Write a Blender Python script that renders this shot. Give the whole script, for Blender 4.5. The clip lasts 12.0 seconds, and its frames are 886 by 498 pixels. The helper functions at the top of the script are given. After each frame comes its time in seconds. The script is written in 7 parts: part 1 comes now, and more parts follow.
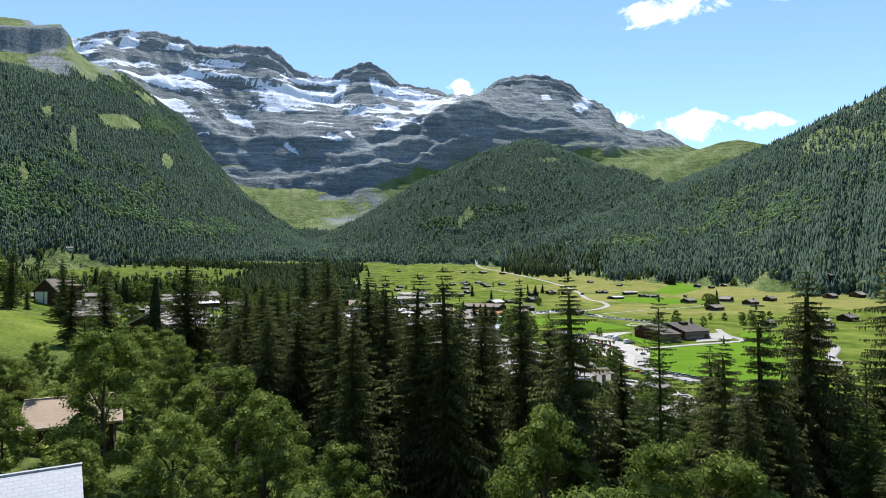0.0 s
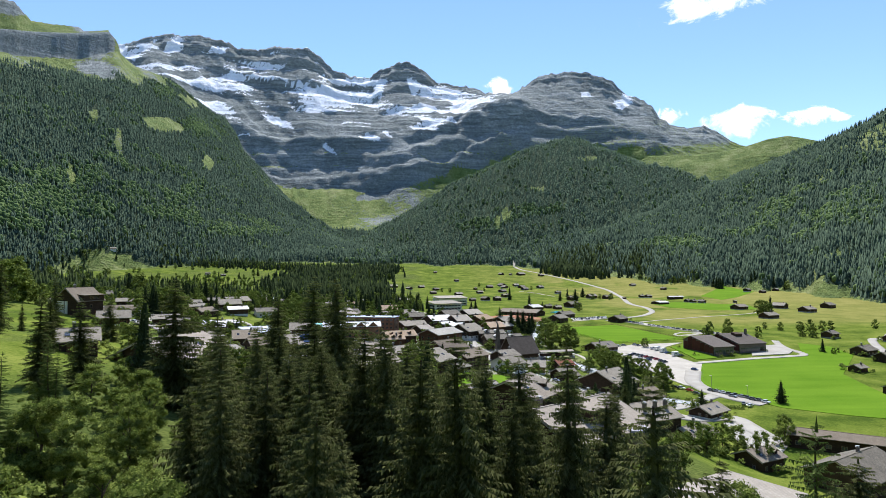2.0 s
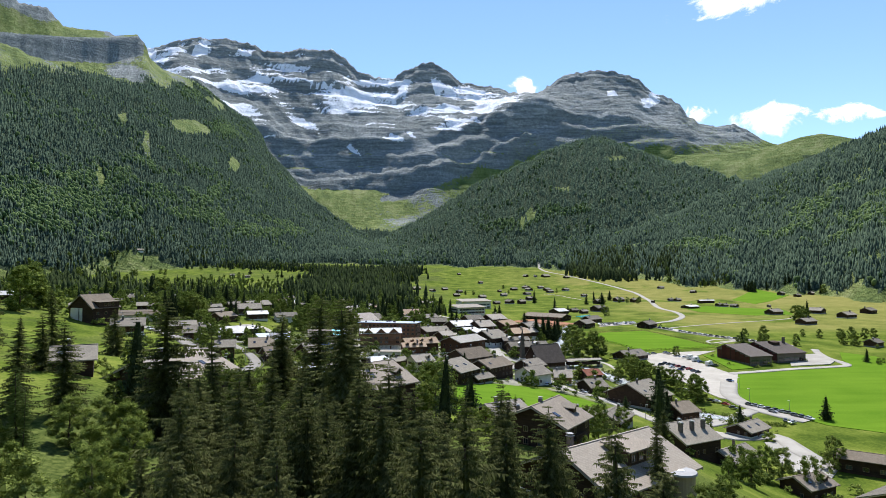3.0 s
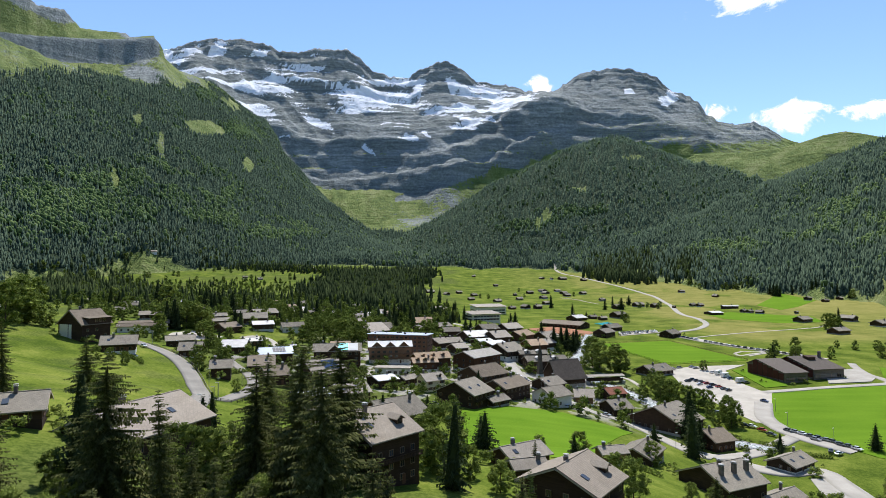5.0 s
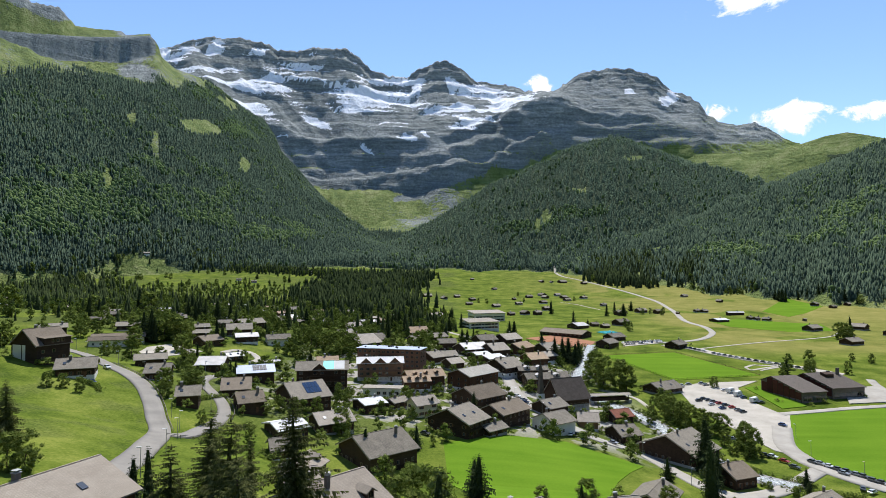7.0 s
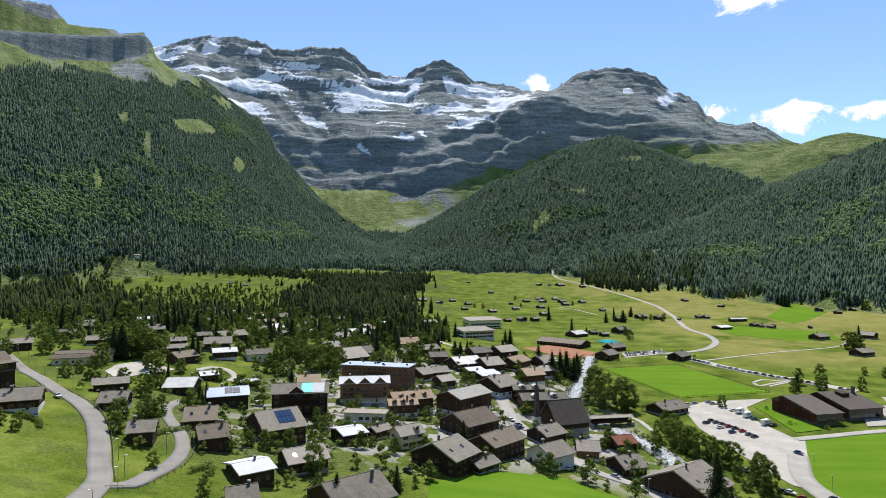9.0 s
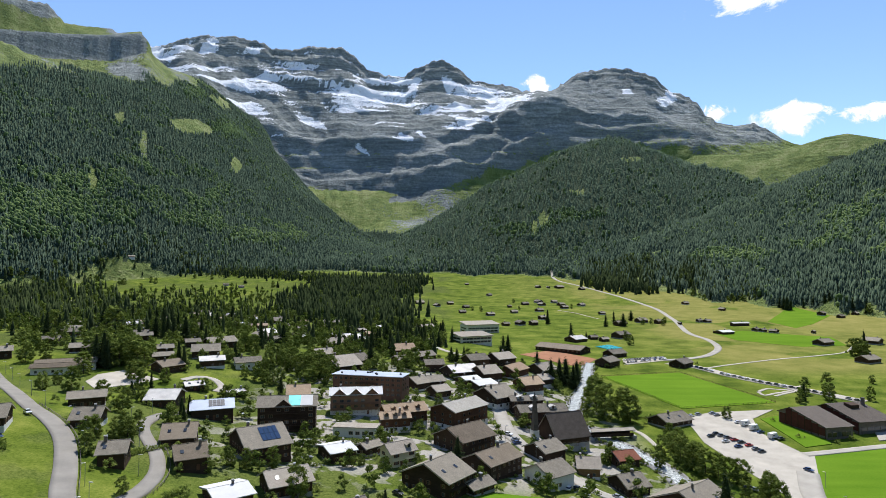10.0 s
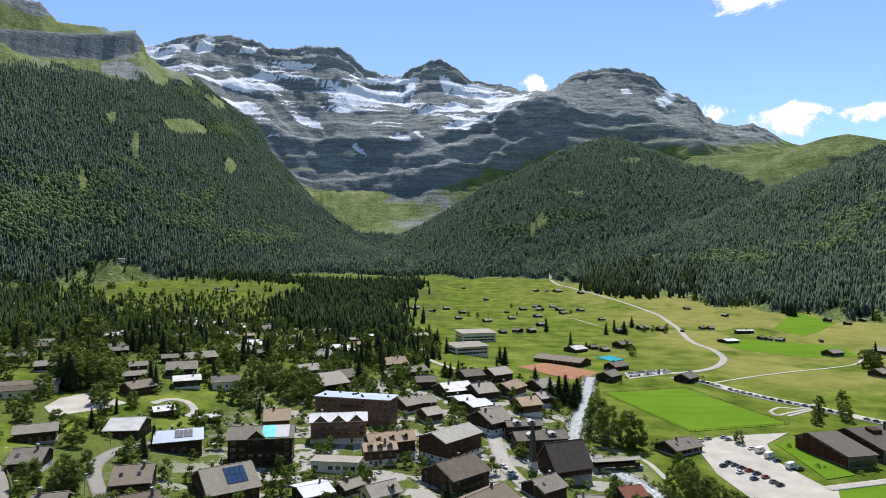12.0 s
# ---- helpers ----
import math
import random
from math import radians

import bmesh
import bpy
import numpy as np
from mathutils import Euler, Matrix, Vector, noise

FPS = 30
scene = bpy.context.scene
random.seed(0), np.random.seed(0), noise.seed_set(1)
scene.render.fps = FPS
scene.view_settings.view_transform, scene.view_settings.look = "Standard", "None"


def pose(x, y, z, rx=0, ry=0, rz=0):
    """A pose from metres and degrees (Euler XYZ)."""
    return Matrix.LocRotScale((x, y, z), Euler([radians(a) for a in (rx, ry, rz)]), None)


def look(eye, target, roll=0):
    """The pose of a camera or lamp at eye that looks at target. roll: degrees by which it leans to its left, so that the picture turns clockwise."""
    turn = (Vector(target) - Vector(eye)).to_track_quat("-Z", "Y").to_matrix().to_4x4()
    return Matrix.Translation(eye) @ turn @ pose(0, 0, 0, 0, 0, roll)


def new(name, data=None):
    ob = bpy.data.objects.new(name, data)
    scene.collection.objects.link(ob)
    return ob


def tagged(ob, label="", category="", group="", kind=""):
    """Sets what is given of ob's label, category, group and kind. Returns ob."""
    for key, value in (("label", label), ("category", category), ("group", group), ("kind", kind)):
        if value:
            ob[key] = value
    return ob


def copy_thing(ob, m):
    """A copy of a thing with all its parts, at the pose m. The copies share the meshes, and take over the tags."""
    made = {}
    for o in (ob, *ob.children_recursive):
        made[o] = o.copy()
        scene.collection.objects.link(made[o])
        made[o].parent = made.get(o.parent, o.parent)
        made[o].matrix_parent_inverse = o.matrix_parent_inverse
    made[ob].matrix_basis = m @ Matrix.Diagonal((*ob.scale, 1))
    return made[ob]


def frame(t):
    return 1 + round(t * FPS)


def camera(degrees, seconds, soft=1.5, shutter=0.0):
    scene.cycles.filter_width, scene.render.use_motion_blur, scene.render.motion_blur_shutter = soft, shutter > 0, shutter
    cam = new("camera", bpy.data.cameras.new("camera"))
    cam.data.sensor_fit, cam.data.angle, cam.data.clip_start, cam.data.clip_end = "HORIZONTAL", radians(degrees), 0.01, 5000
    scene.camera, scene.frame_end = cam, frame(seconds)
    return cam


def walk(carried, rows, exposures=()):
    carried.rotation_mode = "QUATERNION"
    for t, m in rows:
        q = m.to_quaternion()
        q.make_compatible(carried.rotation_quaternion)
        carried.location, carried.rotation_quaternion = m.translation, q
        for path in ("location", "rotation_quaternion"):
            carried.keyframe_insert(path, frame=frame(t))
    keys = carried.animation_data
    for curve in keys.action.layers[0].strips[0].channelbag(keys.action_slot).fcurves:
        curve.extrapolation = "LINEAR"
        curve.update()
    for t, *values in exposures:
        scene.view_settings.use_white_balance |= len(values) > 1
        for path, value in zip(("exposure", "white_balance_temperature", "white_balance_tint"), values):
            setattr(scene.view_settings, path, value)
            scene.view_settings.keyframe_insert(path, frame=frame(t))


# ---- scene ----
LENS = 71.8
cam = camera(LENS, 12.0, soft=0.45)
PATH = [
    (0, (-9.617, -141.747, 25.978), (-9.394, -139.761, 26.046), -0.4),
    (0.5, (-8.035, -136.951, 26.845), (-7.857, -134.96, 26.913), -0.4),
    (1, (-6.826, -132.169, 28.361), (-6.674, -130.176, 28.428), -0.3),
    (1.5, (-6.102, -127.105, 29.77), (-5.969, -125.111, 29.837), -0.3),
    (2, (-5.393, -121.352, 31.206), (-5.293, -119.355, 31.272), -0.2),
    (2.5, (-4.589, -115.428, 32.801), (-4.53, -113.43, 32.867), -0.1),
    (3, (-3.746, -109.437, 34.348), (-3.725, -107.438, 34.415), -0.1),
    (3.5, (-2.837, -103.718, 35.771), (-2.841, -101.719, 35.837), -0.1),
    (5.5, (-1.83, -83.28, 42.753), (-1.86, -81.281, 42.817), 0.0),
    (6, (-1.161, -77.164, 44.248), (-1.19, -75.165, 44.312), 0.1),
    (6.5, (-0.305, -71.051, 45.87), (-0.333, -69.052, 45.933), 0.1),
    (7, (0.516, -64.371, 47.575), (0.49, -62.372, 47.638), 0.1),
    (9, (5.054, -40.487, 54.775), (5.034, -38.488, 54.836), 0.1),
    (9.5, (6.096, -34.269, 56.254), (6.077, -32.27, 56.315), 0.1),
    (10, (7.171, -27.825, 58.064), (7.154, -25.826, 58.126), 0.2),
    (10.5, (7.971, -21.679, 59.966), (7.955, -19.68, 60.028), 0.1),
    (11, (8.996, -15.602, 62.0), (8.982, -13.603, 62.062), 0.2),
    (11.5, (9.949, -9.58, 63.9), (9.936, -7.581, 63.961), 0.2),
    (12, (10.705, -3.276, 65.628), (10.694, -1.277, 65.689), 0.2),
]
walk(cam, [(t, look(eye, target, roll)) for t, eye, target, roll in PATH], [(0.0, 0.76, 5850.0, 12.0), (3.0, 0.68, 6000.0, 12.0), (6.0, 0.55, 6100.0, 12.0), (12.0, 0.50, 6100.0, 12.0)])


# ---- daylight ----
SUN_AZ, SUN_EL = 4.0, 60.0       # degrees clockwise from +y, and above the horizon
world = bpy.data.worlds.new("sky")
scene.world = world
world.use_nodes = True
wn = world.node_tree.nodes
wn.clear()
sky = wn.new("ShaderNodeTexSky")
sky.sky_type = "NISHITA"
sky.sun_disc = False
sky.sun_elevation = radians(SUN_EL)
sky.sun_rotation = radians(SUN_AZ)
sky.altitude = 1500
sky.air_density, sky.dust_density, sky.ozone_density = 1.0, 0.0, 2.2
bg = wn.new("ShaderNodeBackground")
bg.inputs["Strength"].default_value = 0.128
wo = wn.new("ShaderNodeOutputWorld")
world.node_tree.links.new(sky.outputs[0], bg.inputs[0])
world.node_tree.links.new(bg.outputs[0], wo.inputs[0])
sun = new("sun", bpy.data.lights.new("sun", "SUN"))
sun.data.energy, sun.data.angle, sun.data.color = 4.1, radians(0.53), (1.0, 0.955, 0.88)
a, e = radians(SUN_AZ), radians(SUN_EL)
sun.matrix_world = look((math.sin(a) * math.cos(e) * 900, math.cos(a) * math.cos(e) * 900, math.sin(e) * 900 + 300), (0, 0, 300))


# ---- materials ----
class Mat:
    """A small node builder round one Principled material."""

    def __init__(self, name, rough=0.85, metal=0.0, spec=0.3):
        self.m = bpy.data.materials.new(name)
        self.m.use_nodes = True
        self.t = self.m.node_tree
        self.b = self.t.nodes["Principled BSDF"]
        self.b.inputs["Roughness"].default_value = rough
        self.b.inputs["Metallic"].default_value = metal
        self.b.inputs["Specular IOR Level"].default_value = spec

    def node(self, kind, **sets):
        n = self.t.nodes.new(kind)
        for key, value in sets.items():
            if key in n.inputs:
                n.inputs[key].default_value = value
        return n

    def link(self, a, b):
        self.t.links.new(a, b)

    def pos(self, scale=(1, 1, 1), local=False):
        g = self.t.nodes.new("ShaderNodeTexCoord") if local else self.t.nodes.new("ShaderNodeNewGeometry")
        v = self.t.nodes.new("ShaderNodeVectorMath")
        v.operation = "MULTIPLY"
        v.inputs[1].default_value = scale
        self.link(g.outputs["Object" if local else "Position"], v.inputs[0])
        return v.outputs[0]

    def noise(self, scale, detail=4.0, rough=0.55, at=None, distort=0.0):
        n = self.node("ShaderNodeTexNoise", Scale=scale, Detail=detail, Roughness=rough, Distortion=distort)
        self.link(at or self.pos(), n.inputs["Vector"])
        return n.outputs[0]

    def ramp(self, fac, *stops):
        r = self.t.nodes.new("ShaderNodeValToRGB")
        els = r.color_ramp.elements
        while len(els) < len(stops):
            els.new(0.5)
        for el, (p, c) in zip(els, stops):
            el.position = p
            el.color = (*c, 1) if len(c) == 3 else (c[0], c[0], c[0], 1)
        self.link(fac, r.inputs[0])
        return r.outputs[0]

    def mix(self, fac, a, b, kind="MIX"):
        m = self.t.nodes.new("ShaderNodeMix")
        m.data_type, m.blend_type = "RGBA", kind
        for value, slot in ((fac, m.inputs[0]), (a, m.inputs[6]), (b, m.inputs[7])):
            if isinstance(value, (int, float)):
                slot.default_value = value
            elif isinstance(value, tuple):
                slot.default_value = (*value, 1)
            else:
                self.link(value, slot)
        return m.outputs[2]

    def math(self, op, a, b=0.0):
        m = self.t.nodes.new("ShaderNodeMath")
        m.operation = op
        for value, slot in ((a, m.inputs[0]), (b, m.inputs[1])):
            if isinstance(value, (int, float)):
                slot.default_value = value
            else:
                self.link(value, slot)
        return m.outputs[0]

    def attr(self, name):
        n = self.t.nodes.new("ShaderNodeAttribute")
        n.attribute_name = name
        return n.outputs["Fac"]

    def rand(self, island=False):
        if island:
            return self.t.nodes.new("ShaderNodeNewGeometry").outputs["Random Per Island"]
        return self.t.nodes.new("ShaderNodeObjectInfo").outputs["Random"]

    def bump(self, height, strength=0.4, distance=0.05):
        n = self.node("ShaderNodeBump", Strength=strength, Distance=distance)
        self.link(height, n.inputs["Height"])
        self.link(n.outputs[0], self.b.inputs["Normal"])

    def done(self, color):
        if isinstance(color, tuple):
            self.b.inputs["Base Color"].default_value = (*color, 1)
        else:
            self.link(color, self.b.inputs["Base Color"])
        return self.m


def mat_plain(name, color, rough=0.8, vary=0.25, scale=1.5, metal=0.0, bump=0.15, spec=0.3, local=False):
    """One surface colour with broad stains and fine grain."""
    k = Mat(name, rough, metal, spec)
    p = k.pos(local=local)
    big, fine = k.noise(scale * 0.35, 3, at=p), k.noise(scale * 6, 4, at=p)
    dark = tuple(c * (1 - vary) for c in color)
    light = tuple(min(1, c * (1 + vary)) for c in color)
    col = k.ramp(k.math("ADD", k.math("MULTIPLY", big, 0.65), k.math("MULTIPLY", fine, 0.35)), (0.3, dark), (0.7, light))
    k.bump(fine, bump, 0.03)
    return k.done(col)


def mat_grass():
    """Meadow and lawn: plots mown at different times, tufts, flower-yellow hay in the fields up-valley."""
    k = Mat("grass", 1.0, 0, 0.02)
    p = k.pos()
    fine = k.noise(1.1, 5, 0.7, p)
    mid = k.noise(0.045, 4, 0.6, p)
    wide = k.noise(0.006, 3, 0.5, p)
    lush = k.ramp(k.math("ADD", k.math("MULTIPLY", mid, 0.6), k.math("MULTIPLY", fine, 0.4)),
                  (0.38, (0.050, 0.080, 0.010)), (0.5, (0.110, 0.145, 0.019)), (0.62, (0.192, 0.214, 0.040)))
    dry = k.ramp(k.math("ADD", k.math("MULTIPLY", mid, 0.5), k.math("MULTIPLY", fine, 0.5)),
                 (0.34, (0.138, 0.150, 0.030)), (0.66, (0.285, 0.25, 0.078)))
    rough_ = k.ramp(fine, (0.36, (0.038, 0.058, 0.012)), (0.64, (0.13, 0.15, 0.04)))
    col = k.mix(k.math("MULTIPLY", k.attr("hay"), k.ramp(wide, (0.25, (0.5,)), (0.6, (1.0,)))), lush, dry)
    col = k.mix(k.attr("wild"), col, rough_)
    lot = k.noise(0.075, 3, 0.55, k.pos((1, 1, 0)), 0.3)
    paved = k.ramp(fine, (0.3, (0.24, 0.22, 0.185)), (0.7, (0.42, 0.39, 0.33)))
    col = k.mix(k.math("MULTIPLY", k.attr("town"), k.ramp(lot, (0.50, (0.0,)), (0.53, (1.0,)))), col, paved)
    k.bump(fine, 0.5, 0.12)
    return k.done(col)


def mat_mountain():
    """Rock, alp grass, scree, forest floor and snow by the masks carried on the slope."""
    k = Mat("mountain", 0.95, 0, 0.15)
    p = k.pos()
    fine = k.noise(0.06, 6, 0.65, p)
    mid = k.noise(0.012, 5, 0.6, p)
    strata = k.noise(1.0, 5, 0.7, k.pos((0.0034, 0.0034, 0.030)), 1.3)
    broad = k.noise(0.0022, 4, 0.6, p, 0.8)
    grit = k.noise(0.22, 5, 0.7, p)
    fine = k.math("ADD", k.math("MULTIPLY", fine, 0.62), k.math("MULTIPLY", grit, 0.38))
    mixd = k.math("ADD", k.math("ADD", k.math("MULTIPLY", strata, 0.42), k.math("MULTIPLY", fine, 0.44)), k.math("MULTIPLY", broad, 0.14))
    rock = k.ramp(mixd, (0.40, (0.11, 0.125, 0.112)), (0.5, (0.215, 0.232, 0.212)), (0.60, (0.40, 0.41, 0.38)))
    # not another stone: rock retoned for faces in shade, darks lifted for haze
    slate = k.ramp(mixd, (0.40, (0.14, 0.16, 0.152)), (0.52, (0.22, 0.24, 0.226)), (0.63, (0.36, 0.37, 0.345)))
    rock = k.mix(k.attr("dark"), rock, slate)
    grass = k.ramp(k.math("ADD", k.math("MULTIPLY", mid, 0.5), k.math("MULTIPLY", fine, 0.5)),
                   (0.38, (0.080, 0.116, 0.030)), (0.5, (0.158, 0.200, 0.050)), (0.62, (0.262, 0.275, 0.105)))
    wood = k.ramp(fine, (0.3, (0.020, 0.034, 0.018)), (0.7, (0.055, 0.082, 0.032)))
    snow = k.ramp(fine, (0.3, (0.82, 0.83, 0.85)), (0.7, (0.92, 0.92, 0.91)))
    wobble = k.math("SUBTRACT", k.math("MULTIPLY", fine, 1.8), 0.9)

    def edge(name, lo=0.46, hi=0.54):
        return k.ramp(k.math("ADD", k.attr(name), wobble), (lo, (0.0,)), (hi, (1.0,)))

    col = k.mix(edge("grass"), rock, grass)
    col = k.mix(edge("wood", 0.35, 0.5), col, wood)
    col = k.mix(edge("snow"), col, snow)
    k.bump(mixd, 1.0, 26.0)
    return k.done(col)


def mat_leaf(name, dark, light, spread=0.5, island=True, through_=0.25):
    k = Mat(name, 0.95, 0, 0.0)
    r = k.rand(island)
    o = k.rand(False)
    n = k.noise(0.006 if "far" in name else 0.7, 3)
    f = k.math("ADD", k.math("MULTIPLY", r, spread), k.math("MULTIPLY", k.math("ADD", o, n), (1 - spread) / 2))
    col = k.ramp(f, (0.15, dark), (0.85, light))
    k.b.inputs["Subsurface Weight"].default_value = 0.0
    if through_:
        tr = k.node("ShaderNodeBsdfTranslucent")
        k.link(k.mix(0.5, col, (0.10, 0.17, 0.02)), tr.inputs[0])
        mx = k.node("ShaderNodeMixShader")
        mx.inputs[0].default_value = through_
        k.link(k.b.outputs[0], mx.inputs[1])
        k.link(tr.outputs[0], mx.inputs[2])
        k.link(mx.outputs[0], k.t.nodes["Material Output"].inputs[0])
    return k.done(col)


GRASS, MOUNTAIN = mat_grass(), mat_mountain()
NEEDLE = mat_leaf("spruce_needles", (0.038, 0.042, 0.016), (0.200, 0.205, 0.078), 0.6, True, 0.40)
# paler and bluer than the garden needles: distance haze put into the colour
NEEDLE_HAZED = mat_leaf("hazy_far_conifers", (0.034, 0.053, 0.040), (0.126, 0.168, 0.102), 0.5, True, 0.0)
LARCH = mat_leaf("larch_needles", (0.07, 0.105, 0.028), (0.17, 0.21, 0.065), 0.5, True, 0.5)
LEAF = mat_leaf("broad_leaves", (0.060, 0.090, 0.016), (0.36, 0.41, 0.10), 0.6, True, 0.35)
# duller, cooler copy of the garden leaf greens, with haze in the colour
LEAF_HAZED = mat_leaf("hazy_far_broadleaves", (0.045, 0.076, 0.028), (0.165, 0.215, 0.078), 0.7, True, 0.0)
LEAF_MID = mat_leaf("garden_leaves", (0.050, 0.078, 0.015), (0.270, 0.315, 0.075), 0.6, True, 0.25)
NEEDLE_MID = mat_leaf("garden_needles", (0.020, 0.031, 0.014), (0.062, 0.080, 0.030), 0.5, True, 0.0)
BARK = mat_plain("bark", (0.075, 0.055, 0.040), 0.95, 0.45, 4)

# ---- the lie of the land: plan heights as functions ----
EYE0 = (10.0, 0.0, 65.0)          # reference point from which ridge bearings are given


def interp(x, xs, ys):
    return np.interp(x, xs, ys)


def smooth(t):
    t = np.clip(t, 0, 1)
    return t * t * (3 - 2 * t)


def hash2(i, j, seed):
    h = np.sin(i * 127.1 + j * 311.7 + seed * 74.7) * 43758.5453
    return h - np.floor(h)


def vnoise(x, y, seed=0):
    i, j = np.floor(x), np.floor(y)
    u, v = smooth(x - i), smooth(y - j)
    a, b = hash2(i, j, seed), hash2(i + 1, j, seed)
    c, d = hash2(i, j + 1, seed), hash2(i + 1, j + 1, seed)
    return (a + (b - a) * u) * (1 - v) + (c + (d - c) * u) * v


def fbm(x, y, octaves=5, seed=0, ridged=False):
    total, amp, norm_ = 0.0, 1.0, 0.0
    for k in range(octaves):
        n = vnoise(x * 2 ** k + 17.3 * k, y * 2 ** k - 9.1 * k, seed + k)
        n = 1 - np.abs(2 * n - 1) if ridged else n
        total, norm_, amp = total + n * amp, norm_ + amp, amp * 0.5
    return total / norm_


FLOOR = ([-600, 100, 200, 300, 470, 660, 870, 1000, 1180, 1360, 1600, 1900, 2600], [-46, -36, -34, -28, -21, -16.5, -11, -4, 12, 30, 50, 72, 125])
BANK = ([-400, 100, 200, 250, 300, 400, 470, 700, 1000, 1600], [150, 110, 88, 70, 66, 88, 80, 20, 0, 60])


def valley(x, y):
    """Valley floor: rises up-valley, a terrace and hillside on one bank, meadows on the other."""
    z = interp(y, *FLOOR)
    d = interp(y, *BANK) - x
    near = interp(d, [0, 30, 66, 112, 149, 190, 206, 238, 300, 500, 1200], [0, 8, 13, 16, 20, 30, 34, 40, 53, 72, 125])
    far = interp(d, [0, 30, 90, 160, 210, 250, 400, 800, 1600], [0, 9, 11, 15, 24, 28, 36, 55, 80])
    k = smooth((y - 180) / 120.0)
    up = smooth((800 - y) / 500.0) * 0.75 + 0.25
    z = z + (near * (1 - k) + far * k) * up
    z = z + interp(y, [-600, -140, -50, 30, 60, 100, 130], [60, 25, 21, 17, 13, 6, 0]) * smooth((d - 10) / 70.0)
    z = z + np.maximum(0, x - 330) * 0.03 * smooth((y - 450) / 500.0)
    return z


# ridges: bearing in degrees, then foot distance, crest distance, crest slope (rise over run)
def ridge_from(points, lift=0.0):
    a_ = np.array(points, float).T
    a_[1] += lift
    return a_


CREST_MASSIF = ridge_from([(-40, .31), (-26.9, .323), (-25.2, .3345), (-23.8, .3485), (-22.5, .3574), (-20.1, .3613), (-17.9, .3605), (-16.4, .3478),
                           (-13.6, .354), (-10.2, .3594), (-9.2, .350), (-7.9, .3296), (-6.3, .3165), (-4.4, .3155), (-3.3, .328), (-2.2, .338), (-1.4, .3429),
                           (-.7, .3429), (.2, .337), (1, .3258), (1.8, .315), (2.9, .3064), (5.5, .3006), (6.9, .2904), (10, .2926), (10.8, .301), (11.9, .314)])
CREST_PEAK = ridge_from([(11.9, .314), (13.1, .318), (14.7, .3195), (16.4, .317), (17.4, .309), (18.6, .301), (19.5, .286), (20.2, .2724), (20.9, .2694), (22.3, .253),
                         (22.8, .237), (23.9, .2215), (25.2, .2115), (26.7, .2146), (27.8, .202), (28.8, .186), (29.6, .1787), (32, .165), (45, .14)])
CREST_MASSIF = np.concatenate([CREST_MASSIF, CREST_PEAK[:, 1:]], 1)
# top of the talus, and top of the great shadowed wall that closes the cirque
TALUS = ridge_from([(-20, .15), (-13.5, .119), (-10.4, .104), (-6.2, .117), (-3, .132), (-.4, .146), (2.9, .151), (5.5, .169), (10.8, .19), (16, .19), (22.5, .1785), (30, .15), (45, .12)])
WALL_TOP = ridge_from([(-27, .262), (-20, .25), (-16.1, .240), (-12.5, .212), (-6.2, .220), (-.4, .231), (3.4, .254), (8.2, .276), (10.3, .279), (13, .262), (18, .246), (22.5, .212), (26, .185), (30, .16), (45, .13)])
CREST_LEFT = ridge_from([(-60, .46), (-50, .43), (-42, .40), (-37.4, .379), (-35.8, .3637), (-34.1, .3647), (-33.3, .350), (-32.9, .342), (-31.3, .343), (-29.5, .346), (-29.2, .3403),
                         (-27.33, .3487), (-27.1, .334), (-26.8, .3217), (-26, .3095), (-25.3, .30), (-22.5, .287), (-21.1, .2665), (-19.2, .2427), (-17.7, .232), (-16.7, .206),
                         (-16.15, .1747), (-14.6, .1484), (-13.3, .1217), (-11, .0858), (-8.4, .0484), (-5.5, .02), (-3, .004), (1, -.01)])
CREST_HUMP = ridge_from([(-9, .008), (-5.7, .036), (-.7, .085), (2.85, .1225), (5.5, .146), (8.7, .168), (10.8, .188), (12.9, .200), (14.7, .2076), (15.9, .204), (17.9, .185),
                         (20.7, .164), (23.5, .143), (25.7, .124), (27.2, .111), (31, .10), (38, .09)])
CREST_RIGHT = ridge_from([(10, .0), (13, .01), (16.8, .030), (20.3, .054), (24.4, .079), (27.3, .107), (29.6, .1243), (31.2, .134), (33.1, .146), (34.3, .1563),
                          (36, .166), (38.2, .1806), (40.3, .197), (42.3, .2126), (44.9, .2306), (50, .28), (60, .34)])
CREST_GREEN = ridge_from([(17, .13), (19, .145), (22.1, .172), (26, .168), (28.5, .170), (30.2, .176), (31.8, .184), (33.3, .1864), (34.5, .180), (37, .165), (45, .14)])


